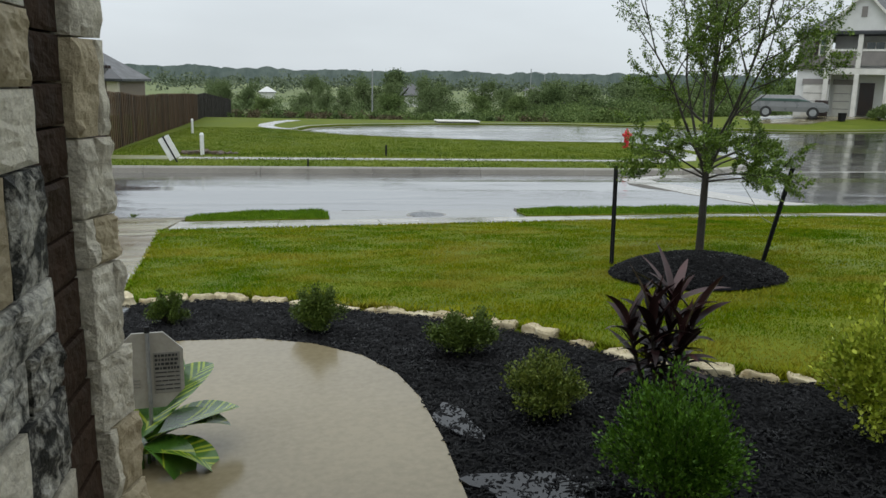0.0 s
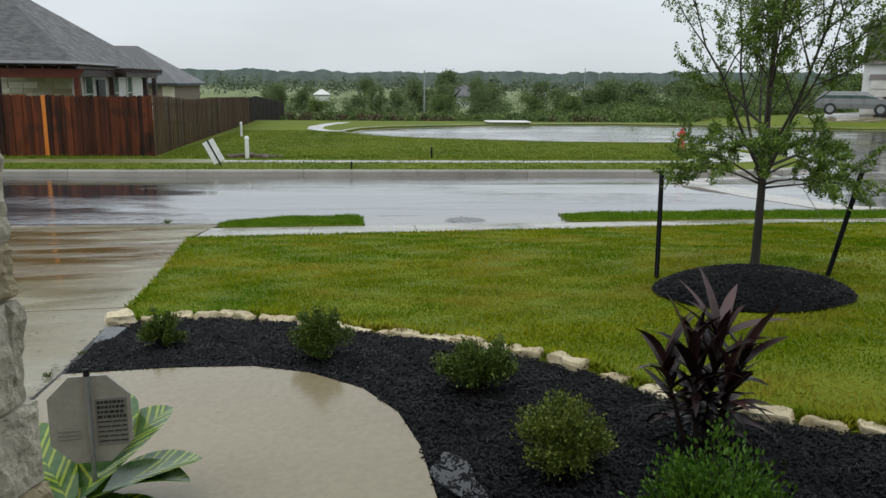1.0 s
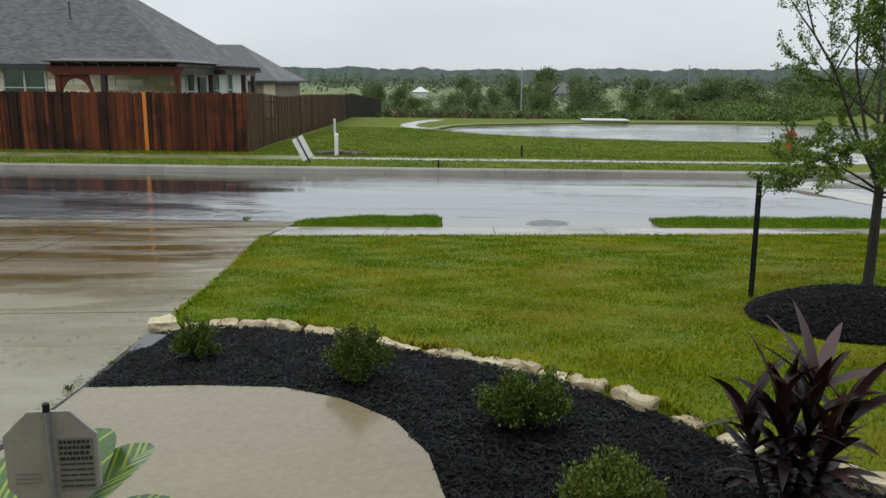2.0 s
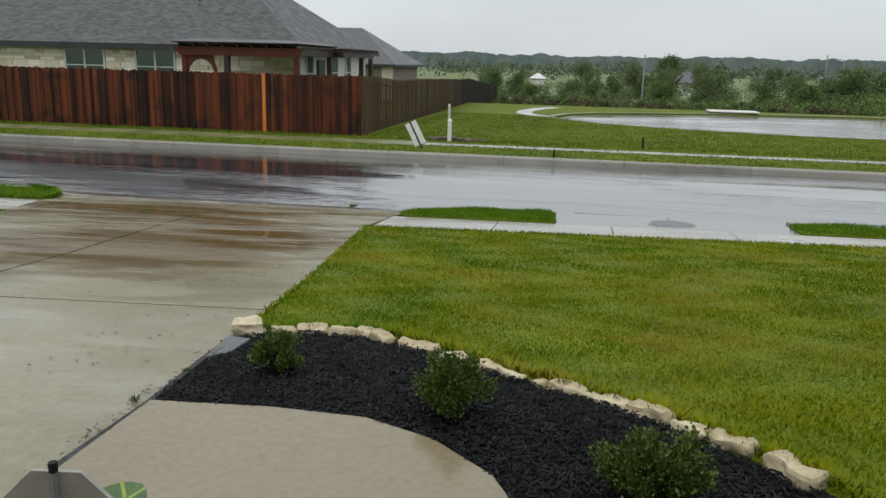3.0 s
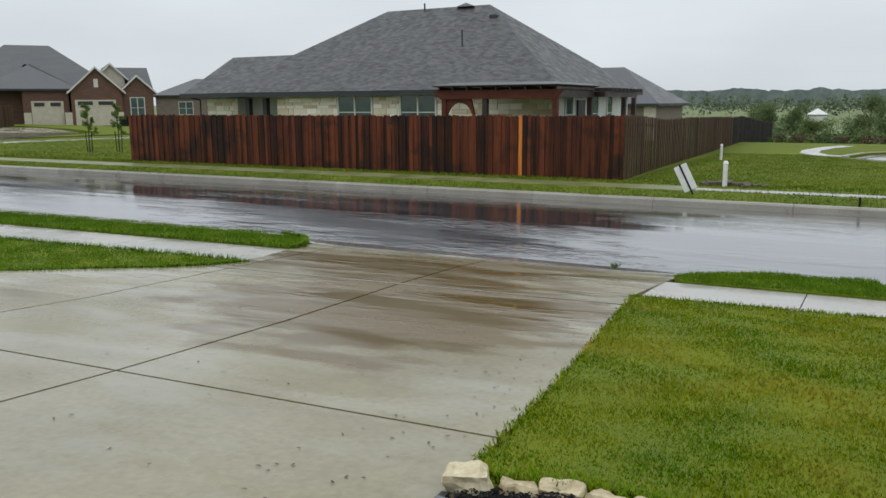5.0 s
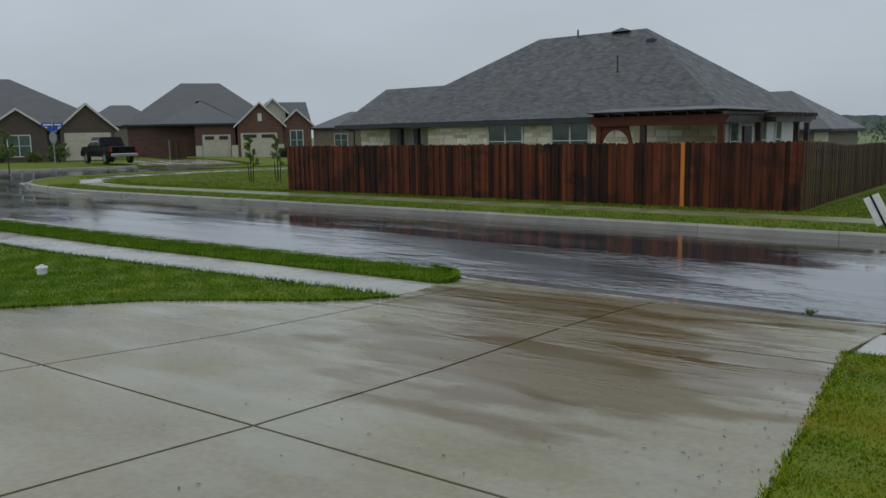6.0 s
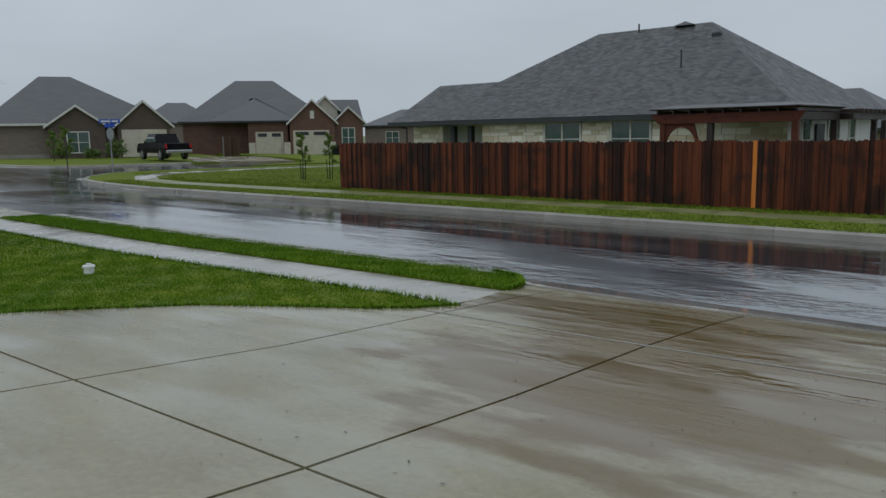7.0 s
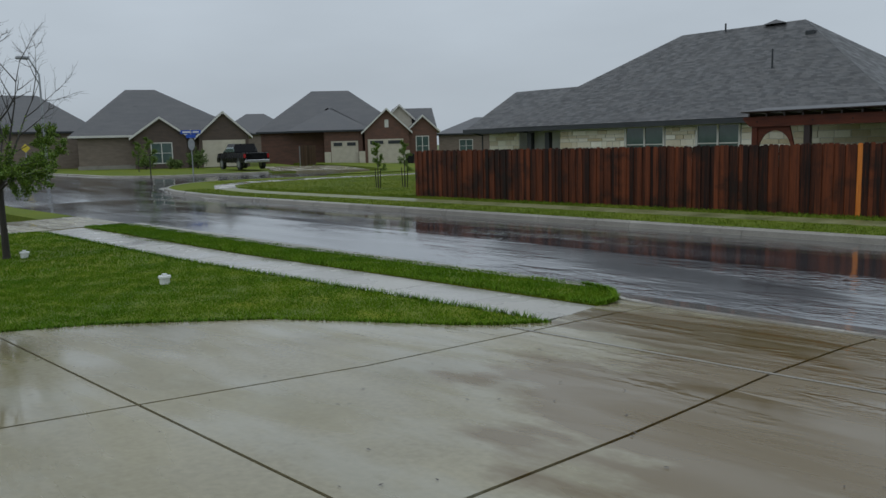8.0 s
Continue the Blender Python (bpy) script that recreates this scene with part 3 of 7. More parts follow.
# pale mortared joint and gutter lip, which stand slightly above the panels
for line, wide in ((((-6.9, 2.06), (-4.2, 2.05), (-1.72, 2.08)), 0.035), (((-7.95, 4.90), (-7.2, 4.45), (-6.6, 4.36), (-5.5, 4.35), (-4.2, 4.35), (-2.7, 4.36), (-2.2, 4.37), (-1.75, 4.50), (-1.1, 4.90)), 0.11)):
    strip_edge = [(x, y - wide / 2) for x, y in line] + [(x, y + wide / 2) for x, y in line[::-1]]
    part("joint_lip", sheet(strip_edge, drive_z, 0.5, 0.07, 0.02 if wide > .1 else 0.006), "walk" if wide > .1 else "kerb", driveway, "pale concrete lip across the driveway")

# curved walkway from the porch, which joins the driveway
WALKWAY = SLAB_EDGE + [(0.92, -9.2), (-0.9, -9.2), (-1.0, -6.0), (-1.03, -5.2)]
structure(mesh_object("walkway", sheet(WALKWAY, lambda x, y: lawn_z(x, y) + 0.012, 0.5, 0.12), "slab"), "smooth tan concrete walkway with a rounded edge", "path")

# pavements, slab by slab
def pavement(name, x0, x1, y0, y1, step, label, lift=-0.018, mat="walk"):
    base = structure(mesh_object(name, sheet([(x0, y0), (x1, y0), (x1, y1), (x0, y1)], lawn_z, 1.5, 0.2, -0.06), "joint"), label, "pavement")
    n = max(1, round((x1 - x0) / step))
    for i in range(n):
        a, b = x0 + (x1 - x0) * i / n + 0.006, x0 + (x1 - x0) * (i + 1) / n - 0.006
        part("paving_slab", sheet([(a, y0), (b, y0), (b, y1), (a, y1)], lawn_z, 1.6, 0.06, lift), mat, base)


pavement("pavement_east", -1.70, 45, 2.62, 3.80, 1.5, "wet concrete pavement along the lawn")
pavement("pavement_west", -24.7, -7.0, 2.62, 3.80, 1.5, "wet concrete pavement beside the verge")
pavement("inlet_top", 0.57, 3.73, 3.80, 4.95, 1.58, "flat concrete top of a storm drain", -0.018, "wetcon")
pavement("pavement_far", -3.6, 10.6, 15.3, 15.85, 1.5, "thin wet pavement across the street", 0.012)
pavement("pavement_far_west", -39, -3.6, 15.2, 16.1, 1.5, "pavement under silt and moss beside the fence", 0.012, "mossy_walk")
structure(mesh_object("driveway_next_door", sheet([(-24.7, -8), (-24.7, 4.94), (-28.6, 4.94), (-28.6, -8)], drive_z, 1.0, 0.2), "concrete"), "neighbouring concrete driveway", "driveway")
structure(mesh_object("driveway_corner_house", sheet([(-52.5, 26.5), (-49.6, 33), (-60, 36.5), (-63, 31.5)], lambda x, y: lawn_z(x, y) + 0.03, 2, 0.3), "concrete"), "wet concrete driveway at a corner house", "driveway")

structure(mesh_object("driveway_two_storey", sheet([(28.2, 38.6), (30.2, 37.2), (36.5, 39.6), (33.5, 43.2), (28.9, 42.6)], lambda x, y: lawn_z(x, y) + 0.04, 1.0, 0.3), "concrete"), "wet concrete driveway at a two-storey house", "driveway")

# kerbs, stone by stone
def kerb(name, line, step, label, inner):
    """inner: +1 when the lawn lies left of the line's direction."""
    base = structure(new(name), label, "kerb")
    for (ax, ay), (bx, by) in zip(line, line[1:]):
        n = max(1, round(math.hypot(bx - ax, by - ay) / step))
        for i in range(n):
            p, q = Vector((ax + (bx - ax) * i / n, ay + (by - ay) * i / n)), Vector((ax + (bx - ax) * (i + 1) / n, ay + (by - ay) * (i + 1) / n))
            d = (q - p).normalized()
            s = Vector((-d.y, d.x)) * inner
            p, q = p + d * 0.004, q - d * 0.004
            bm = bmesh.new()
            rows = []
            for e in (p, q):
                zr, zt = road_z(e.x, e.y), lawn_z(e.x, e.y) + 0.012
                prof = ((-0.50, zr + 0.004), (-0.05, zr + 0.004), (-0.03, zr + (zt - zr) * 0.75), (0.02, zt), (0.15, zt), (0.15, zr - 0.15), (-0.50, zr - 0.1))
                rows.append([bm.verts.new((e.x + s.x * o, e.y + s.y * o, z)) for o, z in prof])
            k = len(rows[0])
            for j in range(k):
                bm.faces.new((rows[0][j], rows[1][j], rows[1][(j + 1) % k], rows[0][(j + 1) % k]))
            bm.faces.new(rows[0][::-1])
            bm.faces.new(rows[1])
            bmesh.ops.recalc_face_normals(bm, faces=bm.faces[:])
            part("kerb_stone", bm, "kerb", base)


kerb("kerb_far", [(-40.5, 13.45), (11.0, 13.45)] + arc(11.0, 17.0, 3.55, -90, 0, 4)[1:] + [(14.3, 21.5), (13.5, 23.9), (8.3, 24.25), (3.7, 26.05), (1.2, 27.65), (-0.9, 31.2), (0, 34.7), (1.5, 36.7), (8, 40.2), (16, 41.9), (22, 40.3), (27.4, 34.7), (29, 33.7), (34, 32.7), (60, 32.7)], 3.0, "concrete kerb and gutter across the street", 1)
kerb("kerb_far_west", arc(-40.5, 18.1, 4.6, 180, 270, 4), 3.0, "rounded concrete kerb at a street corner", 1)
kerb("kerb_east", [(45, 4.95), (3.8, 4.95)], 3.0, "concrete kerb along the grass verge", 1)
kerb("kerb_middle", [(0.5, 4.95), (-1.0, 4.95)], 3.0, "concrete kerb at the grass island", 1)
kerb("kerb_west", [(-7.9, 4.95), (-24.3, 4.95)], 3.0, "concrete kerb along the western verge", 1)
kerb("kerb_corner", [(-52.4, 26)] + arc(-56.5, 20, 4.05, 360, 270, 4) + [(-100, 15.95)], 3.0, "concrete kerb at the far corner", -1)

# pale valley gutter across the mouth of the side street, and the path to the bulb
def band(name, line, width, mat, height, lift, label, category):
    left, right = [], []
    for i, (x, y) in enumerate(line):
        a, b = Vector(line[max(i - 1, 0)]), Vector(line[min(i + 1, len(line) - 1)])
        d = (b - a).normalized()
        left.append((x - d.y * width / 2, y + d.x * width / 2))
        right.append((x + d.y * width / 2, y - d.x * width / 2))
    structure(mesh_object(name, sheet(left + right[::-1], height, 1.5, 0.08, lift), mat), label, category)


band("valley_gutter", [(10.8, 5.5), (9.4, 6.4), (8.7, 7.8), (8.2, 9.6), (8.6, 11.2), (10.4, 12.6), (14, 13.5), (20, 13.8), (34, 13.6)], 0.8, "walk", road_z, 0.008, "pale concrete gutter crossing the side street", "gutter")
band("bulb_path", [(-0.75, 31.3), (-1.6, 31.9), (-2.15, 33.4), (-2.2, 35.6), (-1.75, 38.4), (-0.9, 40.9)], 0.8, "walk", lawn_z, 0.02, "curved wet path beside the turning bulb", "path")
band("corner_path", [(10.6, 15.65), (12.2, 16.2), (13.0, 17.8), (13.0, 21.4)], 1.1, "walk", lawn_z, 0.012, "curved pavement at the street corner", "pavement")
band("far_west_path", [(-39, 15.65), (-41.0, 16.6), (-42.2, 18.6), (-42.6, 22), (-42.6, 40)], 1.1, "walk", lawn_z, 0.012, "curved pavement at the far corner", "pavement")
# unseen house wall behind the walk; unseen porch roof added to shade the pillar
bm = bmesh.new()
box(bm, -1.0, 12, -10.6, -10.3, 0.0, 3.2)
structure(mesh_object("wall_porch", bm, "stucco"), "plain unseen wall behind the porch", "wall")
bm = bmesh.new()
box(bm, -1.2, 2.2, -10.3, -6.9, 2.95, 3.15)
structure(mesh_object("ceiling", bm, "stucco"), "unseen porch ceiling added to shade the pillar", "ceiling")


# ---- the cedar fence ----
def fence(name, a, b, mat, label, seed, orange_at=None, flip=1, sink=None):
    """Upright boards side by side on rails, from a to b."""
    rng = random.Random(seed)
    base = tagged(new(name), label, "fence")
    a, b = Vector(a), Vector(b)
    d = (b - a).normalized()
    s = Vector((-d.y, d.x)) * flip
    length = (b - a).length
    meshes = []
    for k in range(6):
        bm = bmesh.new()
        w, h, c = 0.0755, 1.83 + rng.uniform(-0.02, 0.02), 0.04
        prof = [(-w, 0), (w, 0), (w, h - c), (w - c, h), (-w + c, h), (-w, h - c)]
        front = [bm.verts.new((x, -0.009, z)) for x, z in prof]
        back = [bm.verts.new((x, 0.009, z)) for x, z in prof]
        bm.faces.new(front)
        bm.faces.new(back[::-1])
        for i in range(6):
            bm.faces.new((front[i], back[i], back[(i + 1) % 6], front[(i + 1) % 6]))
        bmesh.ops.recalc_face_normals(bm, faces=bm.faces[:])
        me = bpy.data.meshes.new("board")
        bm.to_mesh(me)
        bm.free()
        me.materials.append(M[mat])
        meshes.append(me)
    special = meshes[0].copy()
    special.materials[0] = M["cedar_new"]
    turn = math.degrees(math.atan2(d.y, d.x))
    n = int(length / 0.1395)
    low = lambda y: float(np.interp(y, *sink)) if sink else 0.0
    for i in range(n):
        p = a + d * (0.07 + i * length / n)
        mark = orange_at is not None and abs(p.x - orange_at) < 0.07
        ob = new("board", special if mark else rng.choice(meshes))
        off = s * ((0.012 if i % 2 else -0.012) + rng.uniform(-0.004, 0.004)) + (-s * 0.012 if mark else Vector((0, 0)))
        ob.matrix_world = pose(p.x + off.x, p.y + off.y, lawn_z(p.x, p.y) - 0.03 - low(p.y) + rng.uniform(-0.014, 0.014), 0, rng.uniform(-0.2, 0.2), turn + rng.uniform(-2, 2))
        ob.parent = base
    bm = bmesh.new()
    for hz in (0.3, 0.95, 1.55):
        for i in range(0, n, 17):
            p, q = a + d * (i * length / n), a + d * min((i + 17) * length / n, length)
            o = s * 0.04
            tube(bm, (p.x + o.x, p.y + o.y, lawn_z(p.x, p.y) + hz - low(p.y)), (q.x + o.x, q.y + o.y, lawn_z(q.x, q.y) + hz - low(q.y)), 0.035, seg=4)
    part("rails", bm, mat, base, "back rails of the fence")
    for i in range(int(length / 2.4) + 1):
        p = a + d * i * 2.4 + s * 0.09
        bm = bmesh.new()
        z = lawn_z(p.x, p.y)
        box(bm, p.x - 0.03, p.x + 0.03, p.y - 0.03, p.y + 0.03, z - 0.3, z + 1.75 - low(p.y))
        part("post", bm, "greymetal", base, "galvanised fence post")
    return base


fence("cedar_fence", (-25.7, 17.0), (-5.87, 17.0), "cedar", "wet reddish cedar board fence with one orange board", 3, orange_at=-9.0)
fence("side_fence", (-5.86, 17.05), (-6.4, 40), "cedar_dark", "dark weathered board fence running back from the street", 5, sink=([17, 19, 22.5, 27, 34, 40], [0.0, 0.05, 0.21, 0.18, 0.24, 0.33]))
fence("side_fence_far", (-6.42, 40.1), (-7.15, 66.4), "cedar_black", "black-brown board fence at the end of the lots", 6, sink=([40, 66], [0.36, 0.0]))


# ---- houses ----
def slope_roof(verts, faces, mat, name, parent, label="", thick=0.0):
    bm = bmesh.new()
    vs = [bm.verts.new(v) for v in verts]
    for f in faces:
        bm.faces.new([vs[i] for i in f])
    bmesh.ops.recalc_face_normals(bm, faces=bm.faces[:])
    return part(name, bm, mat, parent, label)


def hip_roof(name, parent, x0, x1, y0, y1, z, ridge_h, over=0.45, along="x", mat="shingle_far", thick=0.18, pitch_len=None, label="", ends=None):
    """A closed hipped roof with a fascia, over a rectangle; ends: where the ridge starts and stops."""
    x0, x1, y0, y1 = x0 - over, x1 + over, y0 - over, y1 + over
    bm = bmesh.new()
    half = (y1 - y0) / 2 if along == "x" else (x1 - x0) / 2
    run = half if pitch_len is None else pitch_len
    if along == "x":
        cy = (y0 + y1) / 2
        ridge = [(ends[0], cy), (ends[1], cy)] if ends else [(x0 + run, cy), (x1 - run, cy)]
    else:
        cx = (x0 + x1) / 2
        ridge = [(cx, y0 + run), (cx, y1 - run)]
    lo = [bm.verts.new((x, y, z - thick)) for x, y in ((x0, y0), (x1, y0), (x1, y1), (x0, y1))]
    hi = [bm.verts.new((x, y, z)) for x, y in ((x0, y0), (x1, y0), (x1, y1), (x0, y1))]
    r = [bm.verts.new((x, y, z + ridge_h)) for x, y in ridge]
    if along == "x":
        top = [(hi[0], hi[1], r[1], r[0]), (hi[1], hi[2], r[1]), (hi[2], hi[3], r[0], r[1]), (hi[3], hi[0], r[0])]
    else:
        top = [(hi[0], hi[1], r[0]), (hi[1], hi[2], r[1], r[0]), (hi[2], hi[3], r[1]), (hi[3], hi[0], r[0], r[1])]
    for f in top:
        bm.faces.new(f).material_index = 0
    for i in range(4):
        bm.faces.new((lo[i], lo[(i + 1) % 4], hi[(i + 1) % 4], hi[i])).material_index = 1
    bm.faces.new(lo[::-1]).material_index = 1
    return part(name, bm, [mat, "darkpaint"], parent, label)


def gable_roof(name, parent, x0, x1, y0, y1, z, rise_h, along="y", mat="shingle_far", over=0.35, trim="trim"):
    """A gabled roof with pale bargeboards; ridge along y or x."""
    bm = bmesh.new()
    if along == "y":
        cx, hw = (x0 + x1) / 2, (x1 - x0) / 2 + over
        ends = [y0 - over, y1]
        sec = lambda e, o, dz: (cx + o, e, z + dz)
    else:
        cx, hw = (y0 + y1) / 2, (y1 - y0) / 2 + over
        ends = [x0, x1 + over]
        sec = lambda e, o, dz: (e, cx + o, z + dz)
    k = rise_h / ((hw - over) if hw > over else hw)
    low = -over * k
    rows = []
    for e in ends:
        rows.append([bm.verts.new(sec(e, o, dz)) for o, dz in ((-hw, low), (0, rise_h), (hw, low), (hw, low - 0.2), (0, rise_h - 0.2), (-hw, low - 0.2))])
    for j in range(6):
        f = bm.faces.new((rows[0][j], rows[1][j], rows[1][(j + 1) % 6], rows[0][(j + 1) % 6]))
        f.material_index = 0 if j < 2 else 1
    for row in rows:
        bm.faces.new((row[0], row[1], row[4], row[5])).material_index = 1
        bm.faces.new((row[1], row[2], row[3], row[4])).material_index = 1
    bmesh.ops.recalc_face_normals(bm, faces=bm.faces[:])
    return part(name, bm, [mat, trim], parent)


def window(parent, x0, x1, y, z0, z1, panes=2, out=-1, axis="x", frame_mat="trim", glass="glass", bars=1):
    """A framed window on a wall that faces -y (or, with axis 'y', on one that faces +x)."""
    def put(bm, a0, a1, b0, b1, c0, c1):
        if axis == "x":
            box(bm, a0, a1, y + out * b1 if out < 0 else y + b0, y + out * b0 if out < 0 else y + b1, c0, c1)
        else:
            box(bm, y + b0, y + b1, a0, a1, c0, c1)
    w = (x1 - x0) / panes
    bm = bmesh.new()
    for a0, a1, c0, c1 in ((x0 - .05, x1 + .05, z0 - .05, z0 + .03), (x0 - .05, x1 + .05, z1 - .03, z1 + .05), (x0 - .05, x0 + .03, z0 + .03, z1 - .03), (x1 - .03, x1 + .05, z0 + .03, z1 - .03)):
        put(bm, a0, a1, 0.0, 0.06, c0, c1)
    for i in range(1, panes):
        put(bm, x0 + i * w - .035, x0 + i * w + .035, 0.0, 0.055, z0 + .03, z1 - .03)
    for i in range(panes):
        for k in range(1, bars + 1):
            zc = z0 + (z1 - z0) * k / (bars + 1)
            put(bm, x0 + i * w + .035, x0 + (i + 1) * w - .035, 0.0, 0.045, zc - .02, zc + .02)
    win = part("window", bm, frame_mat, parent, "pale window frame")
    for i in range(panes):
        g = bmesh.new()
        put(g, x0 + i * w + .02, x0 + (i + 1) * w - .02, 0.0, 0.02, z0 + .02, z1 - .02)
        part("pane", g, glass, win)
    return win


def stone_courses(name, parent, x0, x1, y, z0, z1, seed, mat="whitestone"):
    """Rough-cut blocks in courses, standing proud of a mortar wall that faces -y."""
    rng = random.Random(seed)
    z = z0
    while z < z1 - 0.02:
        h = min(rng.choice((0.14, 0.18, 0.24)), z1 - z)
        x = x0
        while x < x1 - 0.02:
            w = min(rng.uniform(0.25, 0.75), x1 - x)
            bm = bmesh.new()
            box(bm, x + .008, x + w - .008, y - rng.uniform(.02, .045), y, z + .008, z + h - .006, 0.008)
            part("stone", bm, mat, parent)
            x += w
        z += h


def build_back_house():
    gz = -0.5
    h = thing("house", -20, 26, gz, "single-storey pale limestone house with a grey hipped roof", "house")
    h.matrix_world = Matrix.Identity(4)
    bm = bmesh.new()
    box(bm, -24.0, -10.6, 24.0, 34.5, gz - 0.2, 2.15)
    box(bm, -28.9, -24.0, 25.6, 36.5, gz - 0.2, 2.15)
    wall = part("wall", bm, "stucco", h, "stone-faced house wall")
    stone_courses("stone", wall, -24.0, -20.66, 24.0, 1.05, 1.95, 11)
    stone_courses("stone", wall, -18.75, -17.47, 24.0, 1.05, 1.95, 12)
    stone_courses("stone", wall, -15.62, -10.6, 24.0, 1.05, 1.95, 13)
    stone_courses("stone", wall, -28.9, -26.95, 24.6, 1.05, 1.95, 14)
    bm = bmesh.new()
    box(bm, -28.9, -26.95, 24.6, 25.6, gz, 1.97)
    part("wall", bm, "stucco", h)
    for x in (-26.0, -24.95):
        bm = bmesh.new()
        box(bm, x - .12, x + .12, 24.2, 24.44, gz, 1.95)
        part("porch_post", bm, "darkpaint", h)
    bm = bmesh.new()
    box(bm, -29.6, -10.2, 23.46, 23.56, 2.0, 2.19)
    part("gutter", bm, "darkpaint", h, "dark gutter along the eaves")
    # main roof
    ey, ez = 23.5, 2.2
    verts = [(-27.6, ey, ez), (-10.1, ey, ez), (-10.1, 35.2, ez), (-27.6, 35.2, ez), (-21.17, 29.2, 6.1), (-15.7, 29.2, 6.1)]
    slope_roof(verts, [(0, 1, 5, 4), (1, 2, 5), (2, 3, 4, 5), (3, 0, 4), (0, 3, 2, 1)], "shingle_far", "roof", h)
    slope_roof([(-29.6, 23.6, 2.13), (-24.2, 23.6, 2.13), (-24.2, 30.2, 2.13), (-29.6, 30.2, 2.13), (-29.0, 26.7, 4.02), (-24.2, 27.0, 4.05)],
               [(0, 1, 5, 4), (2, 3, 4, 5), (3, 0, 4), (1, 2, 5), (0, 3, 2, 1)], "shingle_far", "roof", h)
    hip_roof("roof", h, -30.2, -19.5, 26.8, 36.0, 2.15, 2.85, 0.1, "x", pitch_len=4.2)
    shingle_rows(h, Vector((-29.6, 23.6, 2.14)), Vector((-24.2, 23.6, 2.14)), Vector((-24.2, 27.0, 4.06)), Vector((-29.0, 26.7, 4.03)), 26, 23)
    # rows of shingles on the slope that faces the street and on the east slope
    shingle_rows(h, Vector((-27.6, ey, ez)), Vector((-10.1, ey, ez)), Vector((-15.7, 29.2, 6.1)), Vector((-21.17, 29.2, 6.1)), 58, 21)
    shingle_rows(h, Vector((-10.1, ey, ez)), Vector((-10.1, 35.2, ez)), Vector((-15.7, 29.2, 6.1)), Vector((-15.7, 29.2, 6.1)), 46, 22)
    slope_roof([(-17.3, 28.9, 6.06), (-16.4, 28.9, 6.06), (-16.85, 29.1, 6.24), (-17.3, 29.5, 6.06), (-16.4, 29.5, 6.06)], [(0, 1, 2), (1, 4, 2), (4, 3, 2), (3, 0, 2)], "shingle_far", "ridge_cap", h)
    for p, q, r in (((-19.0, 29.0, 6.0), (-19.0, 29.0, 6.33), .04), ((-15.6, 26.2, 4.0), (-15.6, 26.2, 4.75), .035)):
        bm = bmesh.new()
        tube(bm, p, q, r)
        part("vent_pipe", bm, "darkpaint", h, "dark roof vent")
    window(h, -20.58, -18.83, 24.0, 0.6, 2.0, 2)
    window(h, -17.39, -15.70, 24.0, 0.6, 2.0, 2)
    # east wall of pale siding with sash windows, behind the pergola
    for y0, y1 in ((25.3, 26.2), (28.2, 29.6), (30.9, 31.7)):
        window(h, y0, y1, -10.6, 0.4, 1.95, 1, axis="y")
    bm = bmesh.new()
    box(bm, -10.56, -10.5, 26.7, 27.6, gz, 1.75)
    part("back_door", bm, "darkpaint", h, "dark back door")
    bm = bmesh.new()
    box(bm, -10.14, -10.04, 23.56, 35.2, 2.0, 2.19)
    part("gutter", bm, "darkpaint", h, "dark gutter along the eaves")
    for x, y, z in ((-15.05, 28.3, 5.4), (-14.1, 28.2, 4.75)):
        bm = bmesh.new()
        box(bm, x - .18, x + .18, y - .2, y + .2, z - .2, z + .14, .03)
        part("roof_vent", bm, "darkpaint", h, "low dark roof vent")
    bm = bmesh.new()
    tube(bm, (-29.45, 23.55, 2.1), (-29.3, 24.5, 1.9), .04)
    tube(bm, (-29.3, 24.5, 1.9), (-29.3, 24.5, -0.4), .04)
    part("downpipe", bm, "darkpaint", h)


def shingle_rows(parent, a, b, c, d, rows, seed):
    """Staggered shingle tabs laid on the slope a-b (eaves), c-d (ridge)."""
    rng = random.Random(seed)
    n = (b - a).cross(d - a).normalized()
    if n.z < 0:
        n = -n
    verts, faces = [], []
    for i in range(rows):
        s0, s1 = i / rows, (i + 1.15) / rows
        s1 = min(s1, 1)
        l0, r0, l1, r1 = a.lerp(d, s0), b.lerp(c, s0), a.lerp(d, s1), b.lerp(c, s1)
        length = (r0 - l0).length
        k = max(1, int(length / 0.22))
        cut = [0.0] + [(j + (0.5 if i % 2 else 0) + rng.uniform(-.12, .12)) / k for j in range(1, k)] + [1.0]
        for u, v in zip(cut, cut[1:]):
            lift = n * rng.uniform(0.007, 0.014)
            e = n * 0.004
            q = [l0.lerp(r0, u) + lift, l0.lerp(r0, v) + lift, l1.lerp(r1, v) + e, l1.lerp(r1, u) + e]
            o = len(verts)
            verts += [tuple(p) for p in q]
            faces.append((o, o + 1, o + 2, o + 3))
    if faces:
        ob = raw_object("shingles", np.array(verts), np.array(faces), "shingle", parent)
        tagged(ob, "staggered grey shingle tabs", kind="stuff")


build_back_house()


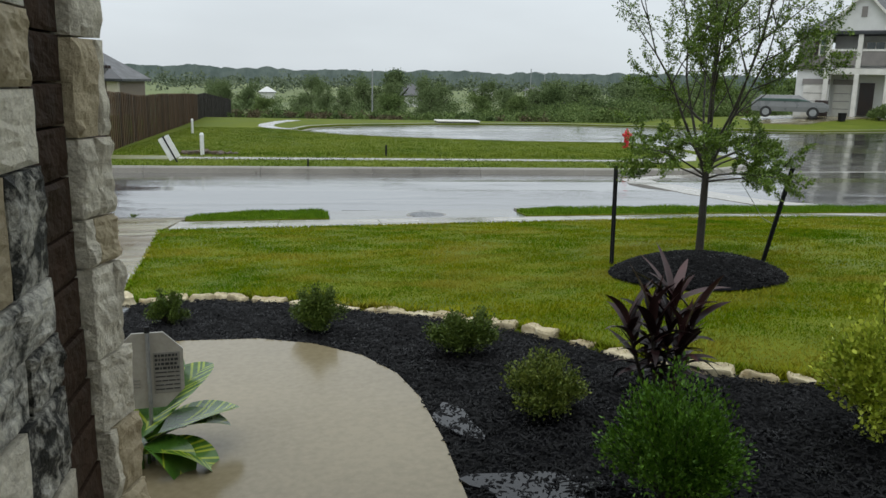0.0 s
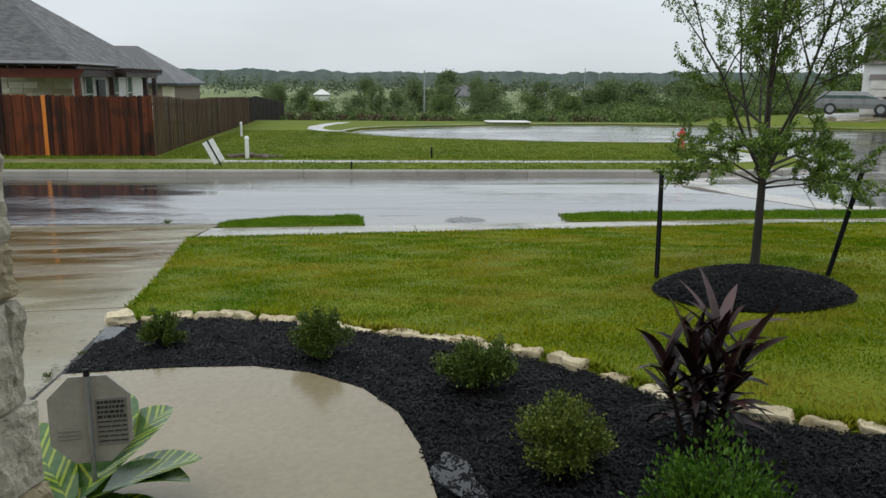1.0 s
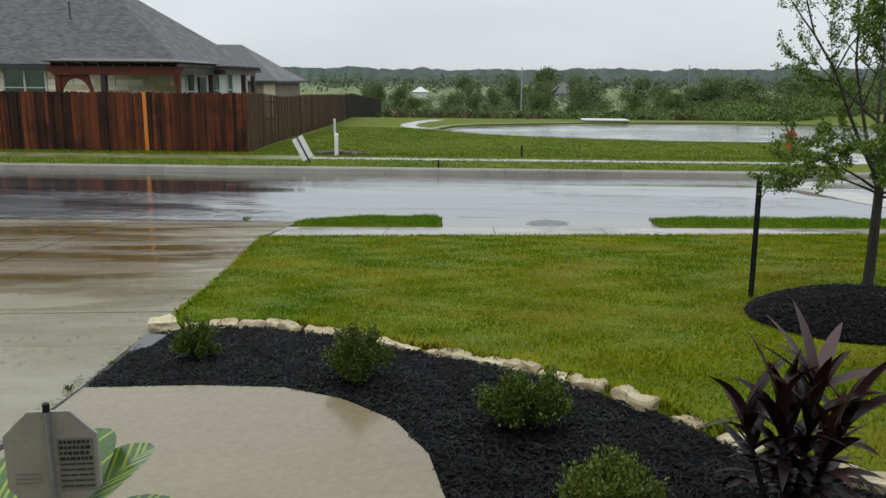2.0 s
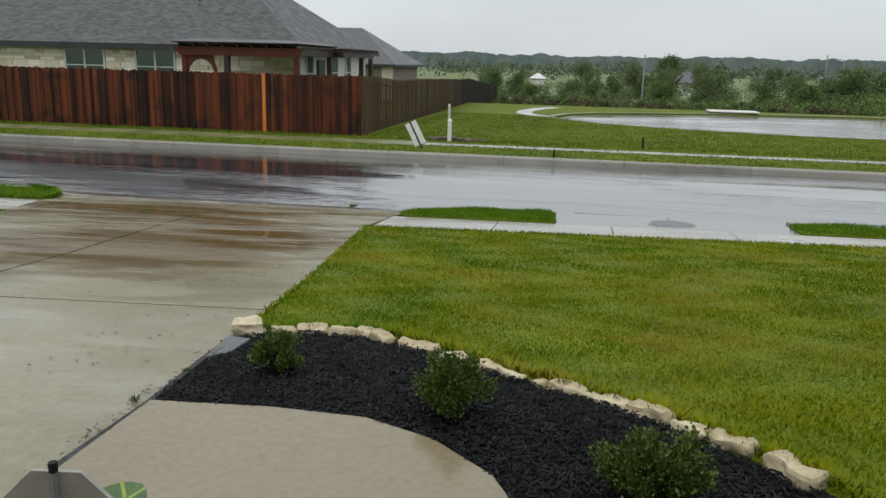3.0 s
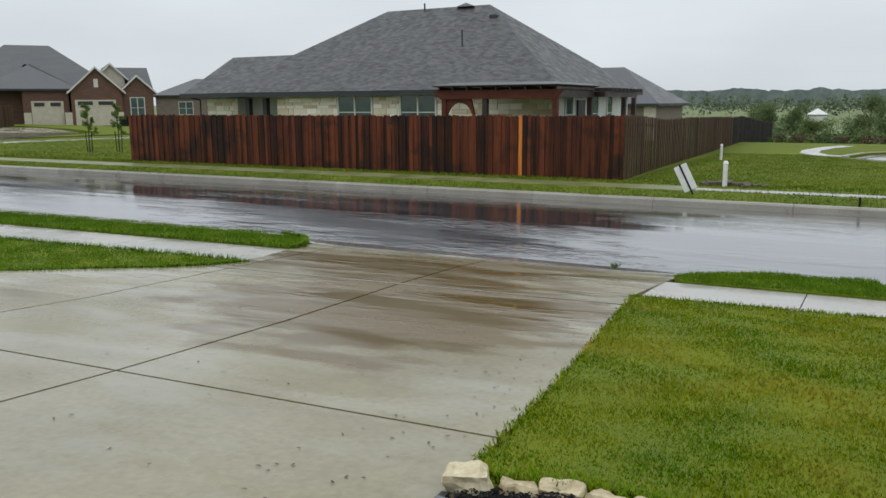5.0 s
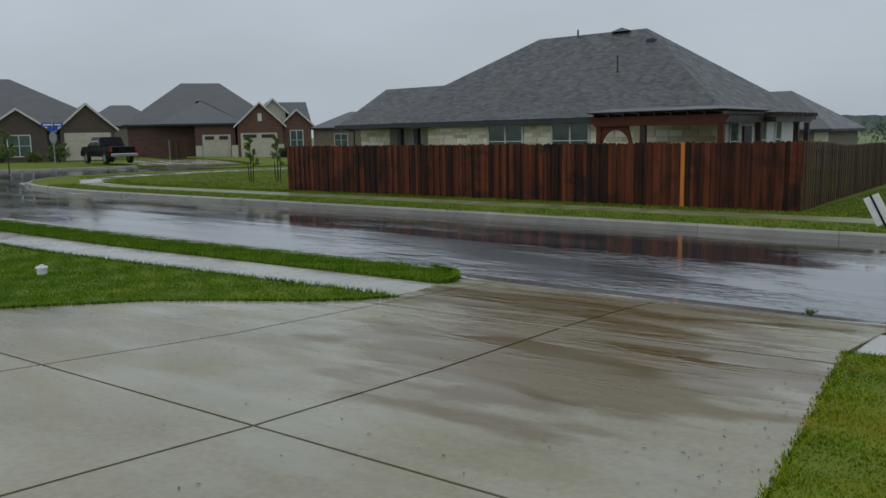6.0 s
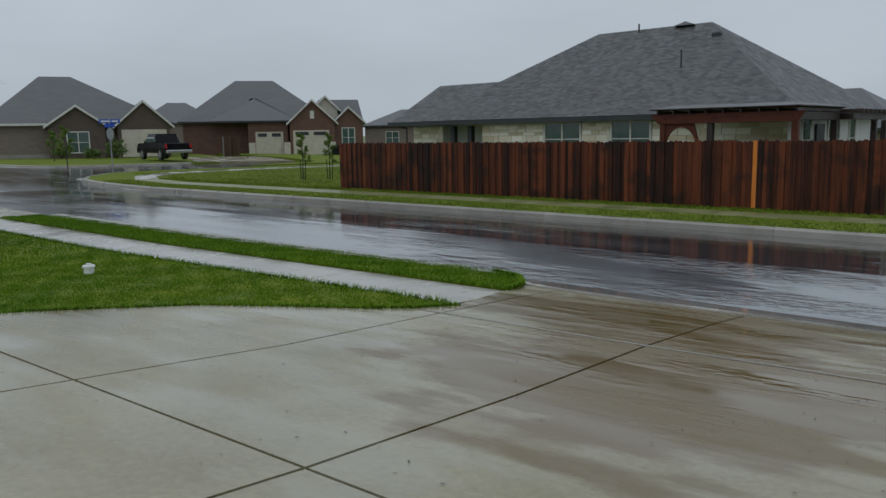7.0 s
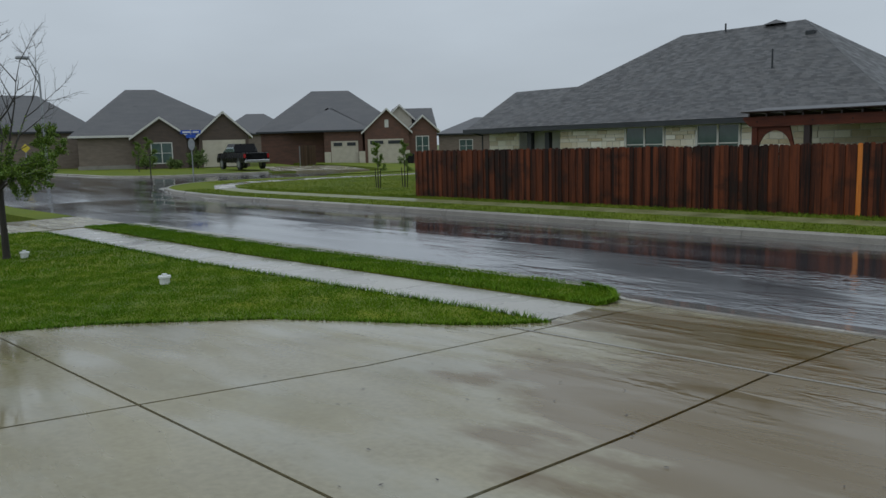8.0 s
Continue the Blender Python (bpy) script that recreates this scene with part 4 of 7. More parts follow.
def build_patio_cover():
    p = thing("patio_cover", 0, 0, 0, "red-stained timber patio cover with an arched brace and a flat roof", "patio cover")
    z = -0.5
    x0, x1, y0, y1 = -13.05, -8.95, 19.8, 23.4
    for x, y in ((x0, y0), (-11.48, y0), (x1, y0), (x1, y1)):
        bm = bmesh.new()
        box(bm, x - .09, x + .09, y - .09, y + .09, z, 1.84, 0.008)
        part("post", bm, "redwood" if y == y0 and x != -11.48 else "darkwood", p)
    # front beam with slanted ends
    bm = bmesh.new()
    outline = [(x0 - .12, 1.80), (x1 + .05, 1.80), (x1 + .14, 1.86), (x1 + .30, 2.10), (x0 - .34, 2.10), (x0 - .34, 2.02)]
    front = [bm.verts.new((x, y0 - .14, zz)) for x, zz in outline]
    back = [bm.verts.new((x, y0 - .05, zz)) for x, zz in outline]
    bm.faces.new(front)
    bm.faces.new(back[::-1])
    for i in range(6):
        bm.faces.new((front[i], back[i], back[(i + 1) % 6], front[(i + 1) % 6]))
    bmesh.ops.recalc_face_normals(bm, faces=bm.faces[:])
    part("beam", bm, "redwood", p, "broad red-stained front beam")
    for bx in (x0 + .1, -11.3, -10.2, x1 - .05):
        bm = bmesh.new()
        tube(bm, (bx, y0 - .155, 1.95), (bx, y0 - .14, 1.95), .022, seg=8)
        part("bolt", bm, "blackmetal", p)
    bm = bmesh.new()
    box(bm, x1 + .02, x1 + .1, y0 - .05, y1 + .2, 1.84, 2.08, 0.008)
    part("beam", bm, "darkwood", p)
    # joists under a thin shingled plate that tapers to its edge
    for i in range(9):
        jx = x0 - .1 + (x1 - x0 + .2) * i / 8
        bm = bmesh.new()
        box(bm, jx - .025, jx + .025, y0 - .25, y1 + .1, 2.10, 2.19)
        part("joist", bm, "darkwood", p)
    bm = bmesh.new()
    rows = []
    for inset, zz in ((.0, 2.235), (.0, 2.26), (.5, 2.36)):
        ax, bx, ay, by = x0 - .30 + inset, x1 + .25 - inset, y0 - .38 + inset, y1 + .3
        rows.append([bm.verts.new(v) for v in ((ax, ay, zz), (bx, ay, zz), (bx, by, zz), (ax, by, zz))])
    under = [bm.verts.new((x, y, 2.192)) for x, y in ((x0 - .1, y0 - .2), (x1 + .1, y0 - .2), (x1 + .1, y1 + .28), (x0 - .1, y1 + .28))]
    for r0, r1 in ((under, rows[0]), (rows[0], rows[1]), (rows[1], rows[2])):
        for i in range(4):
            bm.faces.new((r0[i], r0[(i + 1) % 4], r1[(i + 1) % 4], r1[i])).material_index = 1 if r1 is rows[2] else 0
    bm.faces.new(rows[2]).material_index = 1
    bm.faces.new(under[::-1])
    bmesh.ops.recalc_face_normals(bm, faces=bm.faces[:])
    part("roof", bm, ["darkwood", "shingle_far"], p, "thin shingled roof with wide eaves")
    # arched brace from the corner post to a slim raking foot
    bm = bmesh.new()
    cx, r = x0 + .60, .50
    pts = [(cx + r * math.cos(radians(a)), 1.10 + .58 * math.sin(radians(a))) for a in range(0, 166, 11)]
    outline = [(cx + r + .12, 1.10)] + pts + [(x0 + .09, 1.25), (x0 + .09, 1.80), (cx + r - .06, 1.80)]
    front = [bm.verts.new((x, y0 - .04, zz)) for x, zz in outline]
    back = [bm.verts.new((x, y0 + .04, zz)) for x, zz in outline]
    n = len(outline)
    bm.faces.new(front)
    bm.faces.new(back[::-1])
    for i in range(n):
        bm.faces.new((front[i], back[i], back[(i + 1) % n], front[(i + 1) % n]))
    bmesh.ops.recalc_face_normals(bm, faces=bm.faces[:])
    part("arch_brace", bm, "redwood", p, "arched timber bracket")


def build_pergola():
    p = thing("pergola", 0, 0, 0, "dark timber pergola beside the pale house wall", "pergola")
    z = -0.5
    for x, y in ((-9.12, 23.95), (-8.7, 27.0), (-9.1, 30.0)):
        bm = bmesh.new()
        box(bm, x - .09, x + .09, y - .09, y + .09, z, 1.86, 0.008)
        part("post", bm, "darkwood", p)
    for xa, xb, ya, yb in ((-10.5, -8.5, 23.75, 23.87), (-8.62, -8.5, 23.87, 28.3)):
        bm = bmesh.new()
        box(bm, xa, xb, ya, yb, 1.86, 2.06, 0.008)
        part("beam", bm, "darkwood", p)
    for i in range(9):
        bm = bmesh.new()
        yy = 23.95 + i * .52
        box(bm, -10.5, -8.25, yy - .03, yy + .03, 2.065, 2.19)
        part("rafter", bm, "darkwood", p)
    for dx in (.35, -.35):
        bm = bmesh.new()
        tube(bm, (-8.7, 27.0, 1.45), (-8.7, 27.0 + dx, 1.87), .04, seg=4)
        part("knee_brace", bm, "darkwood", p)


build_patio_cover()
build_pergola()


# ---- grass, mulch, stones ----
def inside(outline, px, py):
    """Which of many points lie inside an outline."""
    ok = np.zeros(len(px), bool)
    n = len(outline)
    for i in range(n):
        (ax, ay), (bx, by) = outline[i], outline[(i + 1) % n]
        cross = (ay > py) != (by > py)
        xs = ax + (py - ay) * (bx - ax) / ((by - ay) if by != ay else 1e-9)
        ok ^= cross & (px < xs)
    return ok


def heights(px, py):
    z = np.interp(py, FY, FZ) + np.interp(py, [0, 4, 8], [.03, .01, 0]) * np.clip(px, -16, 7)
    return z + knoll(px, py) + np.interp(px, [-75, -55, -36], [0.6, 0.5, 0.0]) + np.interp(px, [24, 34], [0.0, 0.35])


def grass(name, outline, density, height, width, mat, label, seed, area=None, holes=()):
    """Leaning blades, one narrow triangle each."""
    rng = np.random.default_rng(seed)
    xs, ys = [p[0] for p in outline], [p[1] for p in outline]
    x0, x1, y0, y1 = area or (min(xs), max(xs), min(ys), max(ys))
    n = int((x1 - x0) * (y1 - y0) * density)
    px, py = rng.uniform(x0, x1, n), rng.uniform(y0, y1, n)
    ok = inside(outline, px, py)
    for hx, hy, hr in holes:
        ok &= (px - hx) ** 2 + (py - hy) ** 2 > hr * hr
    px, py = px[ok], py[ok]
    n = len(px)
    a, b = rng.uniform(0, 2 * np.pi, n), rng.uniform(0, 2 * np.pi, n)
    tuft = 0.75 + 0.3 * np.sin(px * 5.1 + 2 * np.sin(py * 3.3)) * np.sin(py * 6.7 + px)
    h = height * rng.uniform(0.5, 1.15, n) * tuft
    lean = h * rng.uniform(0.15, 0.9, n)
    w = width * rng.uniform(0.6, 1.3, n) / 2
    z = heights(px, py) - 0.004
    v = np.empty((n, 3, 3))
    v[:, 0] = np.stack([px - np.cos(a) * w, py - np.sin(a) * w, z], 1)
    v[:, 1] = np.stack([px + np.cos(a) * w, py + np.sin(a) * w, z], 1)
    v[:, 2] = np.stack([px + np.cos(b) * lean, py + np.sin(b) * lean, z + h], 1)
    ob = raw_object(name, v.reshape(-1, 3), np.arange(n * 3).reshape(-1, 3), mat)
    return tagged(ob, label, "grass", kind="stuff")


RING = (3.57, -2.36, 0.72)
grass("grass", FRONT_LAWN, 6500, 0.030, 0.009, "blade", "short turf with straw-coloured patches", 1, (-1.8, 5.0, -5.4, -0.6), (RING,))
grass("grass", FRONT_LAWN, 3800, 0.032, 0.012, "blade", "short turf with straw-coloured patches", 2, (-1.8, 6.5, -0.6, 2.6), (RING,))
grass("grass", FRONT_LAWN, 2000, 0.034, 0.015, "blade", "short turf with straw-coloured patches", 3, (5.0, 13, -5.4, 2.6))
grass("grass", STRIP_MID, 5000, 0.062, 0.011, "blade_lush", "lush grass on the small island", 4)
grass("grass", STRIP_EAST, 3000, 0.065, 0.014, "blade_lush", "lush grass on the verge", 5, (3.7, 16, 3.8, 4.95))
grass("grass", STRIP_WEST, 3000, 0.06, 0.013, "blade_lush", "lush grass on the verge", 6)
grass("grass", WEST_LAWN, 2800, 0.042, 0.012, "blade_lush", "green turf beside the driveway", 7, (-16, -6.8, -3, 2.6))
grass("grass", WEST_LAWN, 900, 0.055, 0.020, "blade_lush", "green turf beside the driveway", 8, (-24.7, -16, -3, 2.6))
grass("grass", [(-40, 13.65), (11, 13.65), (11, 15.05), (-40, 15.05)], 420, 0.06, 0.03, "blade_far", "grass verge across the street", 9)
grass("grass", [(-39, 16.25), (11, 16.25), (11, 17.1), (-39, 17.1)], 420, 0.07, 0.03, "blade_far", "grass beside the fence", 10)
grass("grass", FAR_STRIP, 520, 0.04, 0.025, "blade_far", "wet grass around the turning bulb", 11, (-5.7, 14, 17.1, 32))
grass("grass", FAR_STRIP, 260, 0.04, 0.03, "blade_far", "green corner lawn", 12, (-44, -26, 17.1, 34))

# ragged tufts along the edges of the lawns
def edge_tufts(line, count, height, mat, seed):
    rng = np.random.default_rng(seed)
    pts = np.array(line)
    seg = rng.integers(0, len(pts) - 1, count)
    u = rng.uniform(0, 1, count)[:, None]
    p = pts[seg] * (1 - u) + pts[seg + 1] * u + rng.normal(0, 0.02, (count, 2))
    b = rng.uniform(0, 2 * np.pi, count)
    h = height * rng.uniform(0.4, 1.2, count)
    z = heights(p[:, 0], p[:, 1])
    w = 0.006
    v = np.empty((count, 3, 3))
    v[:, 0] = np.stack([p[:, 0] - w * np.sin(b), p[:, 1] + w * np.cos(b), z], 1)
    v[:, 1] = np.stack([p[:, 0] + w * np.sin(b), p[:, 1] - w * np.cos(b), z], 1)
    v[:, 2] = np.stack([p[:, 0] + np.cos(b) * h * .7, p[:, 1] + np.sin(b) * h * .7, z + h * .8], 1)
    tagged(raw_object("grass_edge", v.reshape(-1, 3), np.arange(count * 3).reshape(-1, 3), mat), "ragged grass along the lawn's edge", "grass", kind="stuff")


edge_tufts(FRONT_LAWN[:4], 900, 0.035, "blade", 21)
edge_tufts([(px_ + .03, py_ + .07) for px_, py_ in STONE_LINE], 2600, 0.09, "blade", 22)
edge_tufts([(-1.74, 2.6), (8, 2.6)], 3000, 0.045, "blade", 23)
edge_tufts(WEST_LAWN[:8], 3000, 0.06, "blade_lush", 24)
edge_tufts(STRIP_WEST[:5], 3500, 0.07, "blade_lush", 25)
edge_tufts([(-7.1, 3.82), (-24, 3.82)], 4000, 0.09, "blade_lush", 26)
edge_tufts([(-3.6, 15.28), (10.6, 15.28)], 3500, 0.08, "blade_far", 28)
edge_tufts([(-3.6, 15.87), (10.6, 15.87)], 3000, 0.08, "blade_far", 29)
edge_tufts([(-7.0, 2.6), (-24, 2.6)], 4000, 0.09, "blade_lush", 27)


def mulch_chips(name, px, py, pz, seed, label):
    rng = np.random.default_rng(seed)
    n = len(px)
    a = rng.uniform(0, 2 * np.pi, n)
    l, w, t = rng.uniform(0.005, 0.024, n), rng.uniform(0.0016, 0.0042, n), rng.uniform(0.001, 0.004, n)
    tilt = rng.normal(0, 0.3, n)
    d = np.stack([np.cos(a) * np.cos(tilt), np.sin(a) * np.cos(tilt), np.sin(tilt)], 1)
    s = np.stack([-np.sin(a), np.cos(a), rng.normal(0, 0.35, n)], 1)
    c = np.stack([px, py, pz + rng.uniform(0.0, 0.022, n)], 1)
    up = np.array([0, 0, 1.0])
    v = np.empty((n, 6, 3))
    v[:, 0], v[:, 1] = c - d * l[:, None] - s * w[:, None], c - d * l[:, None] + s * w[:, None]
    v[:, 2], v[:, 3] = c + d * l[:, None] + s * w[:, None], c + d * l[:, None] - s * w[:, None]
    v[:, 4], v[:, 5] = c - d * (l * .7)[:, None] + up * t[:, None] * 2, c + d * (l * .8)[:, None] + up * t[:, None] * 2
    f = np.array([[0, 3, 5], [0, 5, 4], [1, 4, 5], [1, 5, 2], [0, 4, 1], [3, 2, 5]])
    faces = (np.arange(n)[:, None, None] * 6 + f[None]).reshape(-1, 3)
    tagged(raw_object(name, v.reshape(-1, 3), faces, "chip"), label, "mulch", kind="stuff")


rng_m = np.random.default_rng(31)
mx, my = rng_m.uniform(-1.1, 4.2, 120000), rng_m.uniform(-7.2, -2.3, 120000)
keep = inside(BED, mx, my)
mx, my = mx[keep], my[keep]
mulch_chips("mulch", mx, my, heights(mx, my) - 0.004, 32, "loose black wood chips")


def build_tree_ring():
    cx, cy, r = RING
    bm = bmesh.new()
    rows = []
    for k in range(9):
        u = k / 8
        rr = r * u
        ring = []
        for i in range(36):
            a = 2 * math.pi * i / 36
            q = rr * (1 + 0.035 * math.sin(3 * a + 1) + 0.02 * math.sin(7 * a))
            x, y = cx + q * math.cos(a), cy + q * math.sin(a)
            ring.append(bm.verts.new((x, y, lawn_z(x, y) + 0.015 + 0.17 * (1 - u * u) ** 0.8 + noise.noise((x * 6, y * 6, 1)) * 0.012)))
        rows.append(ring)
    for k in range(8):
        for i in range(36):
            j = (i + 1) % 36
            if k == 0:
                bm.faces.new((rows[0][0], rows[1][i], rows[1][j])) if rows[0][0] not in (rows[1][i], rows[1][j]) else None
            else:
                bm.faces.new((rows[k][i], rows[k + 1][i], rows[k + 1][j], rows[k][j]))
    ob = mesh_object("mulch_ring", bm, "mulch", smooth=True)
    structure(ob, "mounded ring of black mulch round a young tree", "planting bed")
    rng = np.random.default_rng(33)
    n = 12000
    rr, a = r * np.sqrt(rng.uniform(0, 1, n)) * 1.01, rng.uniform(0, 2 * np.pi, n)
    x, y = cx + rr * np.cos(a), cy + rr * np.sin(a)
    mulch_chips("mulch", x, y, heights(x, y) + 0.012 + 0.17 * np.clip(1 - (rr / r) ** 2, 0, 1) ** 0.8, 34, "black wood chips round the tree")


build_tree_ring()


def rock(name, x, y, l, w, h, turn, seed, label, z=None, mat="lime"):
    """A rough quarried stone: a block with knocked corners and a lumpy face."""
    bm = bmesh.new()
    bmesh.ops.create_cube(bm, size=1.0)
    bmesh.ops.subdivide_edges(bm, edges=bm.edges[:], cuts=4, use_grid_fill=True)
    for v in bm.verts:
        c = v.co.copy()
        k = (abs(c.x) ** 7 + abs(c.y) ** 7 + abs(c.z) ** 7) ** (1 / 7)
        c = c * (0.5 / max(k, 1e-6)) * 0.75 + c * 0.25
        q = Vector((c.x * l, c.y * w, c.z * h))
        nz = noise.noise(q * 11 + Vector((seed * 3.1, 0, 0))) * 0.036 + noise.noise(q * 30 + Vector((0, seed, 0))) * 0.007
        skew = noise.noise(Vector((c.x * 2.1, c.y * 1.7, seed * 1.7)))
        q += c.normalized() * nz
        q.z += skew * h * 0.30 * (1 if c.z > 0 else 0)
        q.y += noise.noise(Vector((c.x * 2.3, seed * 2.2, 4))) * w * 0.25
        v.co = q
    ob = mesh_object(name, bm, mat)
    ob.matrix_world = pose(x, y, (lawn_z(x, y) if z is None else z) + h * random.Random(seed + 7).uniform(0.06, 0.24), random.Random(seed).uniform(-6, 6), random.Random(seed + 1).uniform(-6, 6), turn)
    return tagged(ob, label, "stone", "stones edging the planting bed")


EDGE = [(-1.08, -2.50, .20, .13, .13), (-.89, -2.42, .17, .11, .09), (-.72, -2.37, .16, .11, .06), (-.51, -2.39, .20, .11, .06), (-.35, -2.40, .11, .10, .08), (-.22, -2.50, .17, .13, .07),
        (.0, -2.60, .26, .11, .07), (.26, -2.79, .17, .12, .08), (.45, -2.92, .16, .09, .05), (.60, -3.03, .17, .10, .05), (.73, -3.12, .10, .09, .05), (.88, -3.20, .24, .11, .07), (1.07, -3.32, .20, .11, .05),
        (1.25, -3.46, .23, .13, .07), (1.41, -3.62, .17, .10, .05), (1.56, -3.76, .20, .13, .06), (1.75, -3.96, .28, .14, .08), (1.94, -4.22, .16, .11, .05), (2.08, -4.44, .20, .11, .06), (2.27, -4.64, .20, .12, .07),
        (2.45, -4.80, .22, .11, .06), (2.66, -4.93, .20, .11, .06), (2.84, -5.03, .16, .10, .05), (3.05, -5.10, .22, .12, .06), (3.3, -5.18, .24, .12, .06), (3.6, -5.25, .26, .12, .06)]
for i, (sx, sy, sl, sw, sh) in enumerate(EDGE):
    nx, ny = EDGE[min(i + 1, len(EDGE) - 1)][:2]
    px_, py_ = EDGE[max(i - 1, 0)][:2]
    rock("edging_stone", sx, sy, sl * random.Random(i + 50).uniform(.8, 1.12), sw * random.Random(i + 70).uniform(.7, 1.0), sh * (1.2 if i == 0 else random.Random(i + 90).uniform(.6, 1.05)), math.degrees(math.atan2(ny - py_, nx - px_)), i,
         "squarish tan limestone at the corner of the bed" if i == 0 else "pale rough limestone edging the mulch bed")


# ---- plants ----
def leaf_cloud(pos, direction, size, wide, rng, fold=0.25):
    """Small pointed leaves (two folded halves) at many places."""
    n = len(pos)
    d = direction / np.linalg.norm(direction, axis=1)[:, None]
    s = np.cross(d, rng.normal(0, 1, (n, 3)))
    s /= np.linalg.norm(s, axis=1)[:, None]
    u = np.cross(s, d)
    l = (size * rng.uniform(0.6, 1.25, n))[:, None]
    w = l * wide
    v = np.empty((n, 4, 3))
    v[:, 0] = pos
    v[:, 1] = pos + d * l * 0.5 + s * w + u * w * fold
    v[:, 2] = pos + d * l
    v[:, 3] = pos + d * l * 0.5 - s * w + u * w * fold
    f = (np.arange(n)[:, None, None] * 4 + np.array([[0, 1, 2], [0, 2, 3]])[None]).reshape(-1, 3)
    return v.reshape(-1, 3), f


def shrub(name, x, y, r, h, count, leaf, mat, label, seed, wide=0.36, stems=30, lift=0.0, squash=1.0):
    rng = np.random.default_rng(seed)
    base = thing(name, x, y, lawn_z(x, y), label, "shrub")
    bm = bmesh.new()
    tips = []
    for i in range(stems):
        a, q = rng.uniform(0, 2 * np.pi), rng.uniform(0.1, 1.0) ** 0.6
        hh = h * (1 - 0.55 * q * q) * rng.uniform(0.62, 1.18) * squash
        tip = np.array([math.cos(a) * q * r, math.sin(a) * q * r, hh])
        mid = tip * np.array([.45, .45, .5])
        tube(bm, (0, 0, 0.0), mid, 0.006, 0.004, 5, False)
        tube(bm, mid, tip, 0.004, 0.0015, 4, False)
        tips.append((mid, tip))
    part("woody_base", bm, "bark", base, "thin woody stems")
    k = rng.integers(0, stems, count)
    u = rng.uniform(0, 1, count) ** 0.7
    mids, ends = np.array([t[0] for t in tips])[k], np.array([t[1] for t in tips])[k]
    pos = mids + (ends - mids) * u[:, None] + rng.normal(0, r * 0.10, (count, 3))
    pos[:, 2] = np.maximum(pos[:, 2], 0.015)
    dr = pos - np.array([0, 0, h * 0.25]) + rng.normal(0, r * 0.5, (count, 3)) + np.array([0, 0, r * .4])
    v, f = leaf_cloud(pos, dr, leaf, wide, rng)
    tagged(raw_object("foliage", v, f, mat, base), "small glossy leaves")
    return base


M["box_leaf"] = material("boxwood_leaf", (0.035, 0.065, 0.011), (0.12, 0.165, 0.028), (0.4, 0.6), 9, 40, 0, spec=0.25, random_mix=0.55, island=True)
M["box_gold"] = material("golden_boxwood_leaf", (0.045, 0.080, 0.012), (0.20, 0.235, 0.04), (0.4, 0.6), 9, 40, 0, spec=0.25, random_mix=0.6, island=True)
M["green_leaf"] = material("bright_green_leaf", (0.028, 0.088, 0.007), (0.13, 0.26, 0.020), (0.4, 0.6), 9, 40, 0, spec=0.25, random_mix=0.6, island=True)
M["lime_leaf"] = material("lime_green_leaf", (0.20, 0.29, 0.02), (0.52, 0.56, 0.07), (0.4, 0.6), 9, 40, 0, spec=0.25, random_mix=0.6, island=True)
shrub("boxwood_shrub", -0.63, -3.16, 0.14, 0.22, 4200, 0.016, "box_leaf", "small dark green boxwood near the driveway", 41)
shrub("boxwood_shrub", 0.38, -3.60, 0.19, 0.27, 9000, 0.016, "box_leaf", "round dark green boxwood in black mulch", 42)
shrub("boxwood_shrub", 1.20, -4.25, 0.20, 0.27, 9000, 0.016, "box_leaf", "loose green boxwood in black mulch", 43)
shrub("boxwood_shrub", 1.42, -5.14, 0.19, 0.26, 9500, 0.015, "box_gold", "boxwood with yellow-green tips beside the walkway", 44)
shrub("green_shrub", 1.66, -6.06, 0.26, 0.48, 14000, 0.019, "green_leaf", "bright green leafy shrub in the mulch bed", 45, wide=.28, stems=60)
shrub("lime_shrub", 2.76, -5.72, 0.28, 0.62, 8500, 0.024, "lime_leaf", "yellow-green leafy shrub by the bed's edge", 46, stems=40)


def blade_leaf(bm, root, heading, length, width, rise_a, droop, seg=7, fold=0.25, twist=0.0, mi=0, stripes=None, slant=0.0):
    """A long lance-shaped leaf with a fold along its middle, arching over."""
    p = Vector(root)
    ang = rise_a
    prev = None
    for i in range(seg + 1):
        u = i / seg
        d = Vector((math.cos(heading) * math.cos(ang), math.sin(heading) * math.cos(ang), math.sin(ang)))
        side = Vector((-math.sin(heading), math.cos(heading), 0))
        up = side.cross(d) * -1
        tw = twist * u
        side2 = side * math.cos(tw) + up * math.sin(tw)
        w = width * math.sin(math.pi * (0.06 + 0.94 * u) ** 0.8) ** 0.8 if u < 1 else 0.001
        w = max(w, 0.0012)
        tip = d * (w * slant)
        row = [bm.verts.new(p + side2 * w + up * w * fold + tip), bm.verts.new(p), bm.verts.new(p - side2 * w + up * w * fold + tip)]
        if prev:
            for k in (0, 1):
                f = bm.faces.new((prev[k], row[k], row[k + 1], prev[k + 1]))
                f.smooth = True
                f.material_index = mi if stripes is None else stripes[(i + k) % len(stripes)]
        prev = row
        p = p + d * (length / seg)
        ang -= droop / seg
    return bm


